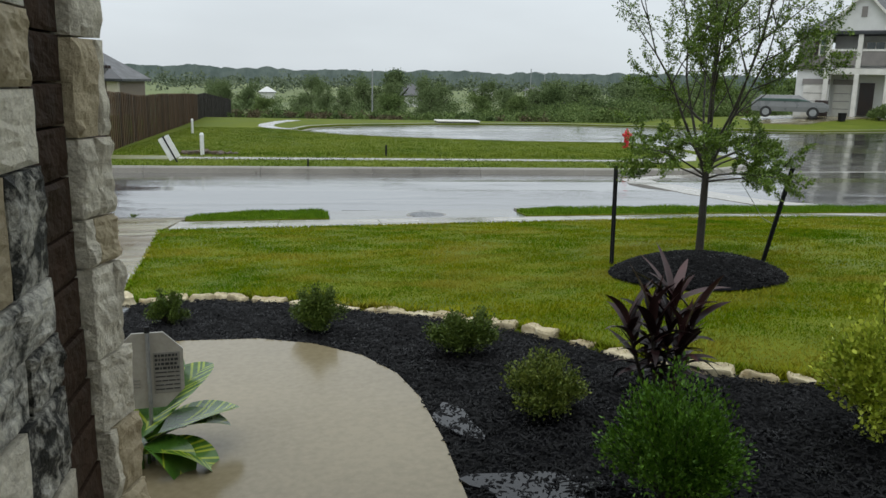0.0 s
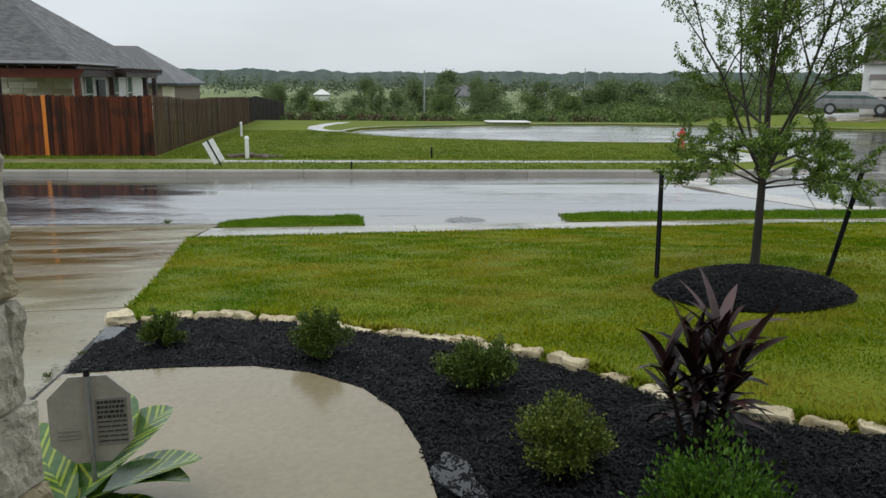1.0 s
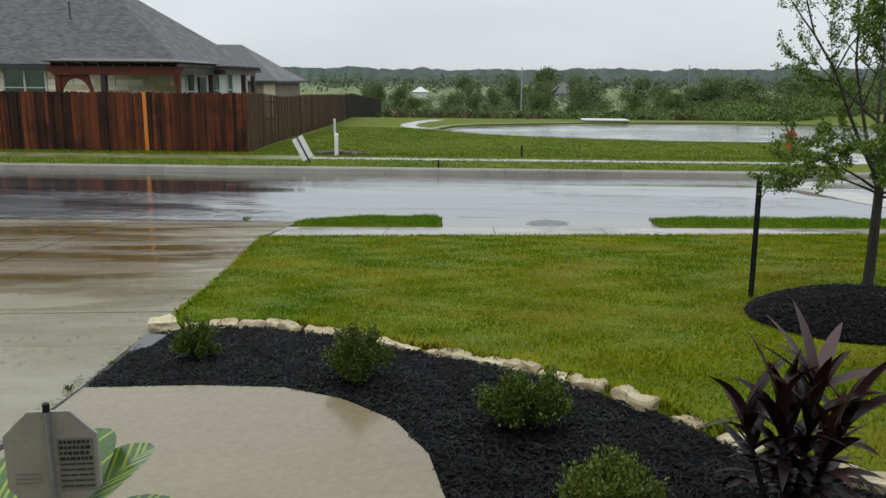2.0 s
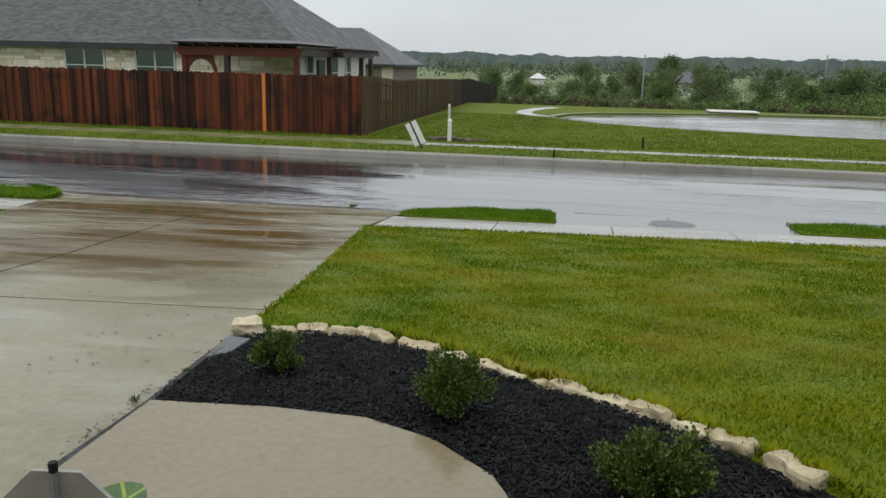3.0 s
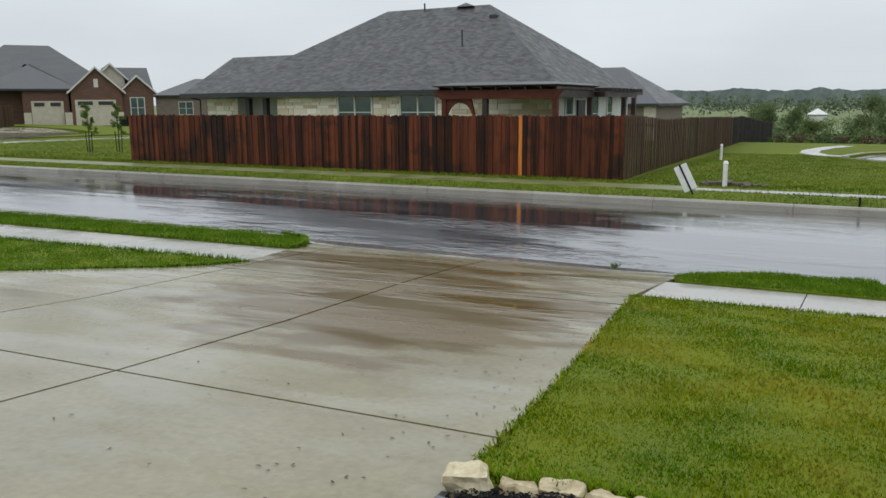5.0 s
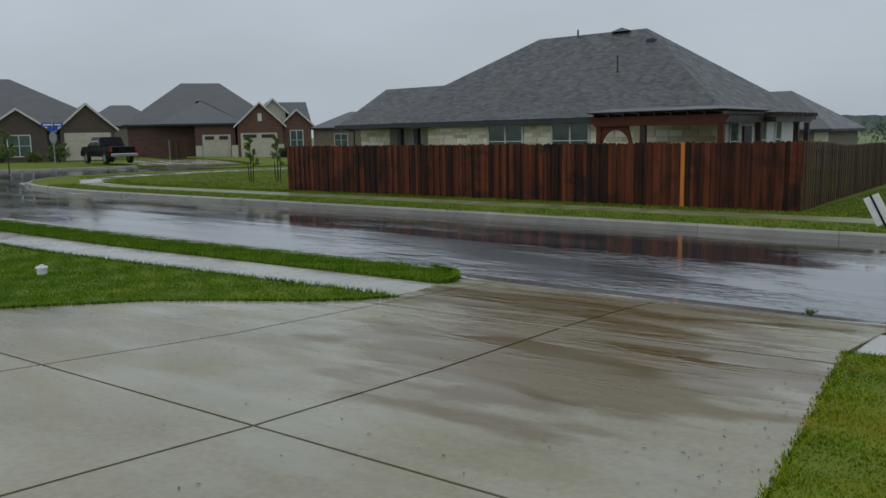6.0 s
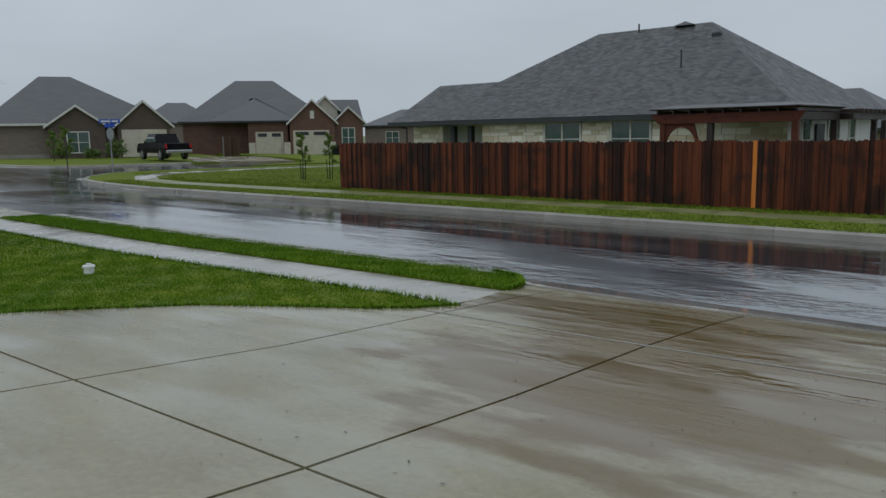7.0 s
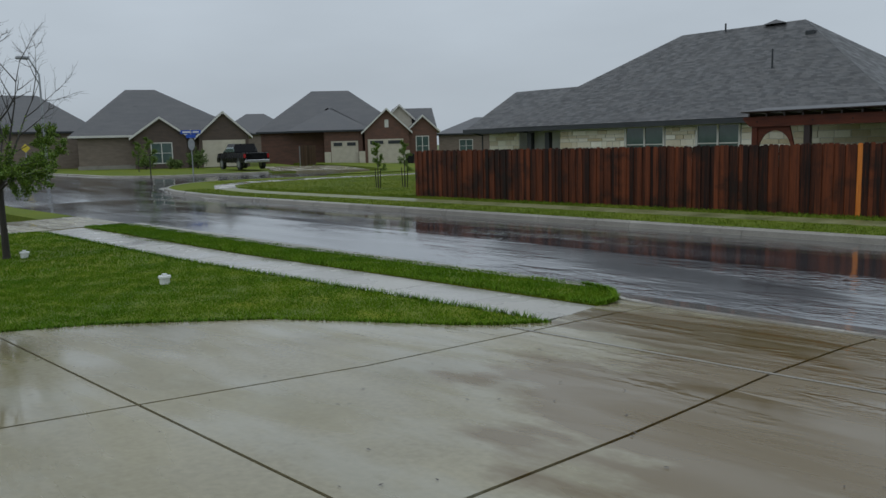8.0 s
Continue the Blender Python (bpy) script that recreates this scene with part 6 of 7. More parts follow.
def build_two_storey():
    h = thing("house", 34.2, 41.0, 0.2, "two-storey house of taupe siding with balcony and porch columns", "house", rz=-36)
    bm = bmesh.new()
    box(bm, -2.1, .0, .4, 9, -.6, 3.0)
    box(bm, .0, 8, 2.0, 10, -.6, 5.6)
    part("wall", bm, "stucco", h, "white lower wall")
    bm = bmesh.new()
    box(bm, -2.1, -.45, .2, 9, 3.0, 5.35)
    part("upper_wall", bm, "taupe", h, "taupe upper wall of lapped siding")
    for i in range(13):
        bm = bmesh.new()
        box(bm, -2.12, -.45, .17, .2, 3.05 + i * .18, 3.05 + i * .18 + .16)
        part("siding_board", bm, "taupe", h)
    hip_roof("roof", h, -2.1, 8, .2, 10, 5.45, 2.6, .42, "x", ends=(2.6, 5.0))
    gable_wall(h, -.5, 3.55, -.1, 3, 5.35, 5.8, 2.1, "stucco")
    gable_roof("roof", h, -.5, 3.55, -.1, 6, 5.85, 2.15)
    bm = bmesh.new()
    box(bm, 1.38, 1.72, -.14, -.1, 6.35, 7.0)
    part("gable_vent", bm, "taupe", h)
    for z0, z1 in ((2.72, 3.1), (5.3, 5.5)):
        bm = bmesh.new()
        box(bm, -.5, 7, -.1, 2.0, z0, z1)
        part("balcony_floor", bm, "trim", h)
    bm = bmesh.new()
    box(bm, -.4, 7, -.04, .0, 3.3, 4.2)
    rail = part("balcony_rail", bm, "taupe", h, "solid taupe balcony rail")
    bm = bmesh.new()
    box(bm, -.4, 7, -.08, .04, 4.2, 4.33)
    part("cap_rail", bm, "trim", rail, "white cap rail")
    for x in (-.27, 1.53, 3.35, 5.2):
        for z0, z1 in ((-.3, 2.72), (3.1, 5.3)):
            bm = bmesh.new()
            box(bm, x - .15, x + .15, -.12, .18, z0, z1, .02)
            part("column", bm, "trim", h)
    for x0, x1 in ((-1.6, -.1), (.25, 1.3)):
        bm = bmesh.new()
        y = .36 if x0 < 0 else 1.9
        box(bm, x0, x1, y - .06, y, -.1, 2.05)
        door = part("garage_door", bm, "trim", h, "white garage door")
        for k in range(1, 4):
            bm = bmesh.new()
            box(bm, x0 + .03, x1 - .03, y - .075, y - .06, k * .52 - .12, k * .52 - .08)
            part("moulding", bm, "taupe", door)
        bm = bmesh.new()
        box(bm, x0 - .1, x1 + .1, y - .1, y, 2.05, 2.4)
        part("lintel", bm, "taupe", h, "taupe board over a garage door")
    window(h, -.85, -.5, .17, 3.95, 5.2, 1)
    bm = bmesh.new()
    box(bm, -1.15, -.93, .1, .17, 3.85, 5.25)
    part("shutter", bm, "darkwood", h, "dark shutter")
    window(h, 1.9, 3.0, 2.0, 3.6, 4.9, 2)
    bm = bmesh.new()
    box(bm, 1.8, 2.7, 1.92, 2.0, 0, 2.2)
    part("door", bm, "darkwood", h, "dark front door")
    bm = bmesh.new()
    box(bm, -.75, .05, -.75, -.25, -.25, 1.0, .03)
    tagged(part("planter_box", bm, "darkwood", h), "tall dark planter box")


build_two_storey()


# ---- vehicles ----
def wheel(parent, x, y, r):
    bm = bmesh.new()
    tube(bm, (x, y - .12, r), (x, y + .12, r), r, seg=20)
    t = part("wheel", bm, "rubber", parent, "black tyre")
    bm = bmesh.new()
    tube(bm, (x, y - .13, r), (x, y + .13, r), r * .6, seg=14)
    part("rim", bm, "greymetal", t)


def loft(bm, sections):
    """Joins cross-sections (rows of points) into a closed body."""
    rows = [[bm.verts.new(p) for p in s] for s in sections]
    n = len(rows[0])
    for a, b in zip(rows, rows[1:]):
        for i in range(n):
            bm.faces.new((a[i], a[(i + 1) % n], b[(i + 1) % n], b[i]))
    bm.faces.new(rows[0][::-1])
    bm.faces.new(rows[-1])
    bmesh.ops.recalc_face_normals(bm, faces=bm.faces[:])


def hull(xs, width, lows, tops, taper=0.0):
    out = []
    for x, lo, hi in zip(xs, lows, tops):
        w, t = width / 2, width / 2 - taper
        out.append([(x, -w, lo), (x, w, lo), (x, w, (lo + hi) / 2), (x, t, hi), (x, -t, hi), (x, -w, (lo + hi) / 2)])
    return out


def build_pickup(x, y, z, rz, paint, label):
    c = thing("pickup_truck", x, y, z, label, "pickup truck", rz=rz)
    bm = bmesh.new()
    loft(bm, hull([-2.85, -2.8, 2.5, 2.8, 2.9], 1.95, [.62, .5, .5, .55, .7], [1.2, 1.22, 1.22, 1.15, 1.0], .06))
    body = part("body", bm, paint, c, "glossy body")
    bm = bmesh.new()
    loft(bm, hull([-.85, -.65, .9, 1.65], 1.82, [1.2, 1.2, 1.2, 1.2], [1.3, 1.9, 1.9, 1.25], .16))
    part("cab", bm, paint, c)
    bm = bmesh.new()
    loft(bm, hull([-.80, -.64, .85, 1.5], 1.86, [1.3, 1.3, 1.3, 1.3], [1.34, 1.8, 1.8, 1.34], .16))
    part("cab_glazing", bm, "glass", c, "dark tinted windows")
    bm = bmesh.new()
    box(bm, -2.7, -.95, -.82, .82, 1.0, 1.235)
    part("bed", bm, "blackmetal", c, "open load bed")
    bm = bmesh.new()
    box(bm, -3.02, -2.84, -.95, .95, .5, .72, .03)
    part("rear_bumper", bm, "chrome", c, "chrome rear bumper")
    bm = bmesh.new()
    box(bm, 2.86, 3.02, -.95, .95, .5, .75, .03)
    part("front_bumper", bm, "chrome", c)
    for s in (-1, 1):
        bm = bmesh.new()
        box(bm, -2.88, -2.8, s * .9 - .08, s * .9 + .08, .85, 1.15, .01)
        part("tail_lamp", bm, "lamp_red", c, "red tail lamp")
        bm = bmesh.new()
        box(bm, 2.78, 2.9, s * .78 - .14, s * .78 + .14, .85, 1.05, .01)
        part("headlight", bm, "glass", c)
        for wx in (-1.75, 1.85):
            wheel(c, wx, s * .86, .40)
    return c


def build_suv(x, y, z, rz, label):
    c = thing("parked_car", x, y, z, label, "car", rz=rz)
    bm = bmesh.new()
    loft(bm, hull([-2.3, -2.2, 2.0, 2.3], 1.85, [.5, .4, .4, .5], [.95, 1.0, 1.0, .85], .06))
    part("body", bm, "carsilver", c)
    bm = bmesh.new()
    loft(bm, hull([-2.15, -1.8, .5, 1.3], 1.7, [1.0] * 4, [1.08, 1.42, 1.44, 1.02], .18))
    part("cab", bm, "carsilver", c)
    bm = bmesh.new()
    loft(bm, hull([-2.1, -1.75, .45, 1.15], 1.74, [1.05] * 4, [1.08, 1.34, 1.36, 1.08], .18))
    part("glazing", bm, "glass", c, "dark windows")
    for s in (-1, 1):
        for wx in (-1.4, 1.4):
            wheel(c, wx, s * .82, .36)
    return c


build_pickup(-56.6, 26.3, 0.04, 66 + 106, "carblack", "black pickup truck parked on a wet driveway")
build_suv(30.9, 40.1, lawn_z(30.9, 40.1) + .05, -32, "grey car parked by the two-storey house")


# ---- distance: brush, trees, woods and ridge ----
def leaf_mass(name, centres, radii, per, size, mat, label, seed, parent=None, flat=1.0, kind="stuff"):
    """Ragged clumps of leaves round many centres."""
    rng = np.random.default_rng(seed)
    n = len(centres) * per
    k = np.repeat(np.arange(len(centres)), per)
    d = rng.normal(0, 1, (n, 3))
    d /= np.linalg.norm(d, axis=1)[:, None]
    q = rng.uniform(0, 1, n) ** 0.4
    lump = 1 + 0.35 * np.sin(d[:, 0] * 5 + k) * np.sin(d[:, 1] * 4 + 2 * k) + 0.2 * np.sin(d[:, 2] * 9 + k)
    pos = np.array(centres)[k] + d * (np.array(radii)[k] * q * lump)[:, None] * np.array([1, 1, flat])
    s = size if np.isscalar(size) else np.array(size)[k]
    v, f = leaf_cloud(pos, d + rng.normal(0, .7, (n, 3)), s, .45, rng)
    ob = raw_object(name, v, f, mat, parent)
    return tagged(ob, label, "" if parent else "foliage", kind=kind if not parent else "")


def far_tree(x, y, r, h, seed, label="full green tree in the distance", mat="farleaf"):
    """A bushy tree, leafy to the ground, with an uneven outline."""
    z = lawn_z(x, y)
    base = thing("tree", x, y, z, label, "tree", "trees beyond the turning bulb")
    bm = bmesh.new()
    tube(bm, (0, 0, -.5), (0, 0, h * .7), r * .07, r * .03, 7)
    for a in range(4):
        tube(bm, (0, 0, h * .3), (math.cos(a * 1.6 + seed) * r * .5, math.sin(a * 1.6 + seed) * r * .5, h * .6), r * .04, r * .015, 5)
    part("trunk", bm, "bark", base)
    rng = random.Random(seed)
    lean = rng.uniform(-.25, .25) * r
    cs, rs = [], []
    for i in range(22):
        u = rng.uniform(.04, .93)
        a, q = rng.uniform(0, 6.28), rng.uniform(.1, 1.0) * (1.0 - .75 * max(0, u - .25)) * rng.uniform(.6, 1.0)
        cs.append((math.cos(a) * q * r + lean * u, math.sin(a) * q * r, h * u))
        rs.append(r * rng.uniform(.18, .40))
    leaf_mass("crown", cs, rs, 420, r * .048, mat, "ragged leafy crown", seed, base)


def build_distance():
    rng = random.Random(91)
    for x, y, r, h in ((-.4, 150, 5.0, 9.0), (9, 142, 5.6, 7.6), (15.5, 141, 6.6, 8.6), (4.3, 104, 3.4, 4.8), (16, 103, 3.8, 5.4), (-23, 191, 3.6, 6), (23, 150, 4.6, 8.4), (-10, 118, 3.6, 5.2), (-14, 128, 3.6, 5.0),
                       (29, 130, 4.8, 6.7), (38, 112, 5.0, 6.8), (45, 100, 5.4, 7.2), (36, 96, 4.6, 5.6), (52, 92, 5.4, 7.4), (30, 90, 4.2, 4.6), (60, 84, 5.8, 8), (58, 104, 5.6, 8), (40, 80, 4.4, 5), (48, 76, 4.8, 5.6), (70, 80, 6, 8),
                       (-6, 90, 2.6, 3.2), (-1.5, 96, 3.0, 3.6), (9.5, 92, 3.0, 3.6), (21, 92, 3.2, 4.0), (25, 86, 3.0, 3.6), (-18, 150, 4, 5.0), (27, 100, 4.0, 5.0), (33, 108, 4.4, 5.6), (43, 90, 4.6, 5.4), (56, 78, 4.8, 6.2), (64, 92, 6, 8.4),
                       (12, 118, 3.8, 5.0), (2, 122, 3.6, 5.2), (20, 122, 4.0, 5.0), (50, 112, 5.2, 8.0), (66, 70, 5, 6.6)):
        low = (.70 if y < 115 else .86) * (1 if x < 30 else .92)
        # from 95 m on, trees take the leaf colour with haze painted in
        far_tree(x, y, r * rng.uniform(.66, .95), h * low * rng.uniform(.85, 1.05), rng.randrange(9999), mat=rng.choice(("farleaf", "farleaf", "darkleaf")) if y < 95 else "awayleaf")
    # rough brush behind the bulb: a tangled bank, taller to the east
    for mat, count, seed in (("farleaf", 420, 92), ("darkleaf", 260, 95), ("brownbrush", 150, 96)):
        cs, rs = [], []
        for i in range(count):
            x, y = rng.uniform(-7, 72), rng.uniform(60, 88)
            big = clampf((x - 16) / 18, 0, 1)
            if mat == "brownbrush":
                y, big = rng.uniform(60, 70), big * .5
            cs.append((x, y, lawn_z(x, y) + rng.uniform(.0, .45 + 1.2 * big)))
            rs.append(rng.uniform(.30, .75 + .8 * big))
        leaf_mass("brush", cs, rs, 190, .17, mat, "tangled green brush behind the turning bulb" if mat != "brownbrush" else "brown dead brush behind the turning bulb", seed, flat=.75)
    cs, rs = [], []
    for i in range(170):
        x = rng.uniform(20, 76)
        y = 48 + (x - 18) * .15 + rng.uniform(2, 12)
        cs.append((x, y, lawn_z(x, y) + rng.uniform(.0, .9)))
        rs.append(rng.uniform(.4, 1.1))
    leaf_mass("brush", cs, rs, 190, .17, "farleaf", "low green brush east of the bulb", 97, flat=.75)
    # bushes and hedges across the meadow, in loose lines
    cs, rs = [], []
    for i in range(150):
        row = rng.choice((112, 128, 150, 190, 215))
        x, y = rng.uniform(-22, 130) * row / 130, row + rng.uniform(-5, 5)
        cs.append((x, y, lawn_z(x, y) + rng.uniform(.1, 1.5)))
        rs.append(rng.uniform(.8, 2.0))
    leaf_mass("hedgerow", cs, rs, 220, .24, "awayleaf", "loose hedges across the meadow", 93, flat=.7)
    cs, rs = [], []
    for i in range(230):
        x, y = rng.uniform(-230, 520), rng.choice((330, 420, 520, 610)) + rng.uniform(-25, 25)
        cs.append((x, y, -4 + rng.uniform(1, 5)))
        rs.append(rng.uniform(3.5, 7.5))
    leaf_mass("woodland", cs, rs, 110, 1.3, "midleaf", "woods across the valley with haze in their colour", 94, flat=.7)
    # the wooded ridge on the horizon, its haze painted into the colour
    bm = bmesh.new()
    prev = None
    for i in range(700):
        x = -700 + i * 3
        top = 12.0 + 4 * noise.noise((x * .004, 0, 5)) + 2.5 * noise.noise((x * .027, 3, 0)) + 1.6 * noise.noise((x * .071, 7, 0)) + 3.0 * abs(noise.noise((x * .05, 2, 0))) + 2.4 * abs(noise.noise((x * .13, 4, 0))) + max(0, (x - 100) * .012)
        row = [bm.verts.new((x, 900, -8)), bm.verts.new((x, 900 + 5 * noise.noise((x * .1, 0, 0)), top)), bm.verts.new((x, 940, top - 4)), bm.verts.new((x, 980, -8))]
        if prev:
            for k in range(3):
                bm.faces.new((prev[k], row[k], row[k + 1], prev[k + 1]))
        prev = row
    structure(mesh_object("backdrop_ridge", bm, "hazeleaf"), "wooded ridge on the horizon, haze painted in its grey-green", "ridge")
    # pale farm buildings
    for x, y, w, d, hh, col, roof in ((-14, 240, 4.5, 4, 1.8, "stucco", "stucco"), (62, 285, 6, 5, 2.4, "stucco", "shingle_far"), (30, 250, 8, 6, 3, "brick_tan", "shingle_far"), (22, 180, 9, 7, 2.6, "stucco", "shingle_far"), (85, 300, 6, 5, 2.6, "stucco", "shingle_far")):
        b = thing("farm_building", x, y, lawn_z(x, y), "small pale building far across the meadow", "building")
        bm = bmesh.new()
        box(bm, -w / 2, w / 2, 0, d, -1, hh)
        part("wall", bm, col, b)
        hip_roof("roof", b, -w / 2, w / 2, 0, d, hh + .1, 1.6, .4, "x", mat=roof)
    for x, y, z0, hgt, arm in ((8.0, 102, -2.8, 6.2, 0), (39.5, 137, -3.6, 8.2, 0), (42, 136.5, -3.6, 7.4, 1)):
        p = thing("utility_pole", x, y, z0, "thin pale pole standing in the brush" if not arm else "street light on a curved arm far off", "pole")
        bm = bmesh.new()
        tube(bm, (0, 0, 0), (0, 0, hgt), .11, .08)
        part("shaft", bm, "greymetal", p)
        if arm:
            bm = bmesh.new()
            tube(bm, (0, 0, hgt), (-1.6, 0, hgt + .25), .06)
            part("arm", bm, "greymetal", p)


# Greyed leaf colour that carries the valley's haze in itself.
M["midleaf"] = material("haze_tinted_valley_woods", (0.10, 0.13, 0.085), (0.17, 0.20, 0.135), (0.9, 1.0), 0.03, 0.3, 0, spec=0.05, random_mix=0.5, island=True, coord="World")
build_distance()


# ---- things along the street and in the garden ----
def build_hydrant():
    x, y = 12.12, 20.7
    h = thing("fire_hydrant", x, y, lawn_z(x, y), "red fire hydrant on the grass", "fire hydrant")
    bm = bmesh.new()
    for z0, z1, a, b in ((0, .05, .15, .15), (.05, .42, .10, .095), (.42, .46, .14, .14), (.46, .60, .11, .10), (.60, .68, .10, .05), (.68, .74, .03, .03)):
        tube(bm, (0, 0, z0), (0, 0, z1), a, b, 14)
    part("barrel", bm, "redpaint", h)
    for p, q, r in (((0, 0, .5), (.20, 0, .5), .055), ((0, 0, .5), (-.17, 0, .5), .05), ((0, 0, .46), (0, -.2, .46), .07)):
        bm = bmesh.new()
        tube(bm, p, q, r, seg=10)
        part("nozzle", bm, "redpaint", h)


build_hydrant()


def build_yard_sign():
    x, y = -3.45, 14.55
    s = thing("yard_sign", x, y, lawn_z(x, y), "white yard sign leaning over on its stake", "sign")
    bm = bmesh.new()
    m = pose(0, 0, 0, 0, -27, 0)
    box(bm, -.16, -.02, -.015, .015, .12, .78, .004, m)
    box(bm, .02, .16, -.015, .015, .12, .78, .004, m)
    part("panel", bm, "whiteplastic", s, "white corrugated panel")
    bm = bmesh.new()
    box(bm, -.018, .018, -.03, .03, -.1, .80, 0, m)
    part("stake", bm, "blackmetal", s, "black stake")


build_yard_sign()


def marker_post(x, y, h, r, mat, cap, name, label):
    p = thing(name, x, y, lawn_z(x, y), label, "post")
    bm = bmesh.new()
    tube(bm, (0, 0, -.1), (0, 0, h), r, seg=10)
    part("shaft", bm, mat, p)
    bm = bmesh.new()
    tube(bm, (0, 0, h), (0, 0, h + cap), r * 1.25, r * .7, 10)
    part("cap", bm, mat, p)
    return p


marker_post(-3.02, 16.4, .60, .06, "whiteplastic", .07, "marker_post", "white utility marker post by a dirt heap")
marker_post(2.55, 16.6, .30, .03, "blackmetal", .04, "marker_stub", "short black utility stub in the grass")
marker_post(0.15, 13.75, .18, .025, "blackmetal", .03, "marker_stub", "thin black stub at the kerb")
marker_post(-4.83, 27.0, .55, .05, "whiteplastic", .06, "marker_post", "far white marker post by the fence")

M["dirt"] = material("wet_brown_dirt", (0.05, 0.035, 0.022), (0.12, 0.085, 0.055), (0.6, 0.8), 6, 40, 0.8)
for i, (dx, dy, sz) in enumerate(((.25, .3, .26), (-.3, .35, .30), (.5, .25, .2), (0, .5, .3), (-.55, .3, .18), (.75, .4, .16), (.95, .3, .12))):
    r_ = rock("dirt_clod", -3.02 + dx, 16.4 + dy, sz * 1.5, sz, sz * .5, i * 40, 300 + i, "clod of brown dirt heaped on grass", mat="dirt")
    tagged(r_, category="dirt", group="dirt heap by the marker post")


def build_t_post(x, y, tx, ty, tz, label):
    z = lawn_z(x, y)
    p = thing("steel_stake", x, y, z, label, "stake", "stakes round the young tree")
    bm = bmesh.new()
    d = Vector((tx - x, ty - y, tz - z))
    q = d.to_track_quat("Z", "Y").to_matrix().to_4x4()
    box(bm, -.020, .020, -.004, .004, -.25, d.length, 0, q)
    box(bm, -.004, .004, .004, .028, -.25, d.length, 0, q)
    part("shaft", bm, "blackmetal", p)
    for i in range(14):
        bm = bmesh.new()
        zz = .1 + i * d.length / 15
        box(bm, -.012, .012, -.012, -.004, zz, zz + .02, 0, q)
        part("stud", bm, "blackmetal", p)


build_t_post(3.10, -1.62, 3.15, -1.45, 1.06, "upright black steel stake beside the mulch ring")
build_t_post(4.50, -1.85, 4.70, -1.85, 1.09, "leaning black steel stake beside the mulch ring")


def wire(name, pts, r, mat, label):
    bm = bmesh.new()
    for a, b in zip(pts, pts[1:]):
        tube(bm, a, b, r, seg=5)
    return tagged(mesh_object(name, bm, mat), label, "wire")


wire("guy_wire", [(3.77, -2.02, 1.15), (4.2, -1.86, .95), (4.45, -1.85, .62), (4.6, -1.85, .55)], .003, "greymetal", "slack wire from the tree to a stake")


def build_inlet_box():
    b = thing("storm_inlet", 9.1, 41.2, lawn_z(9, 41), "low pale concrete storm inlet at the bulb", "storm drain")
    bm = bmesh.new()
    box(bm, -1.35, 1.35, -.7, .8, .06, .15, .03)
    part("lid", bm, "trim", b, "pale concrete lid")
    # the opening is a solid block, its inner shade given by dark paint
    bm = bmesh.new()
    box(bm, -1.3, 1.3, -.5, .7, -.3, .06)
    part("chamber", bm, "darkpaint", b, "dark block painted as the shaded opening")


build_inlet_box()


def build_manhole(x, y, r):
    z = lawn_z(x, y) - .018
    m = thing("manhole_cover", x, y, z, "round iron manhole cover on the storm drain", "manhole cover")
    bm = bmesh.new()
    tube(bm, (0, 0, -.02), (0, 0, .006), r, seg=28)
    part("ring", bm, "kerb", m)
    bm = bmesh.new()
    tube(bm, (0, 0, -.02), (0, 0, .012), r * .86, seg=28)
    part("plate", bm, "footing", m)


build_manhole(2.15, 4.2, .33)
# the drain's slot: a solid strip with the slot's shade in its colour
bm = bmesh.new()
box(bm, 0.8, 3.5, 5.02, 5.06, -.50, -.40)
part("inlet_throat", bm, "joint", bpy.data.objects["inlet_top"], "dark strip painted as the storm drain's shaded slot")


def build_cleanout(x, y):
    c = thing("cleanout_cap", x, y, lawn_z(x, y), "white plastic cleanout cap in the lawn", "pipe cap")
    bm = bmesh.new()
    tube(bm, (0, 0, -.1), (0, 0, .10), .075, seg=16)
    part("pipe", bm, "whiteplastic", c)
    bm = bmesh.new()
    tube(bm, (0, 0, .10), (0, 0, .13), .095, .09, 16)
    box(bm, -.03, .03, -.03, .03, .13, .16)
    part("lid", bm, "whiteplastic", c)


build_cleanout(-13.14, 1.12)
build_cleanout(-19.0, .75)


def build_stop_sign():
    s = thing("street_sign", -50.3, 19.3, lawn_z(-50.3, 19.3), "street sign post with blue name plates above a stop sign", "street sign", rz=66)
    bm = bmesh.new()
    tube(bm, (0, 0, -.1), (0, 0, 3.0), .035)
    part("post", bm, "greymetal", s)
    bm = bmesh.new()
    prism(bm, [(.4 * math.cos(radians(22.5 + 45 * i)), .4 * math.sin(radians(22.5 + 45 * i))) for i in range(8)], -.01, .01)
    bmesh.ops.transform(bm, matrix=pose(0, -.05, 2.05, 90, 0, 0) @ Matrix.Diagonal((.55, 1, 1, 1)), verts=bm.verts[:])
    part("stop_plate", bm, "greymetal", s, "bare back of the stop sign")
    bm = bmesh.new()
    box(bm, -.62, .62, -.02, .02, 2.72, 2.95)
    plate = part("name_plate", bm, "signblue", s, "blue street name plate")
    for x0, x1 in ((-.5, .05), (.13, .5)):
        bm = bmesh.new()
        box(bm, x0, x1, -.03, -.02, 2.79, 2.88)
        part("white_bar", bm, "whiteplastic", plate)
    bm = bmesh.new()
    box(bm, -.3, .3, -.05, -.01, 2.46, 2.68)
    part("name_plate", bm, "signblue", s, "second blue name plate turned aside")


build_stop_sign()


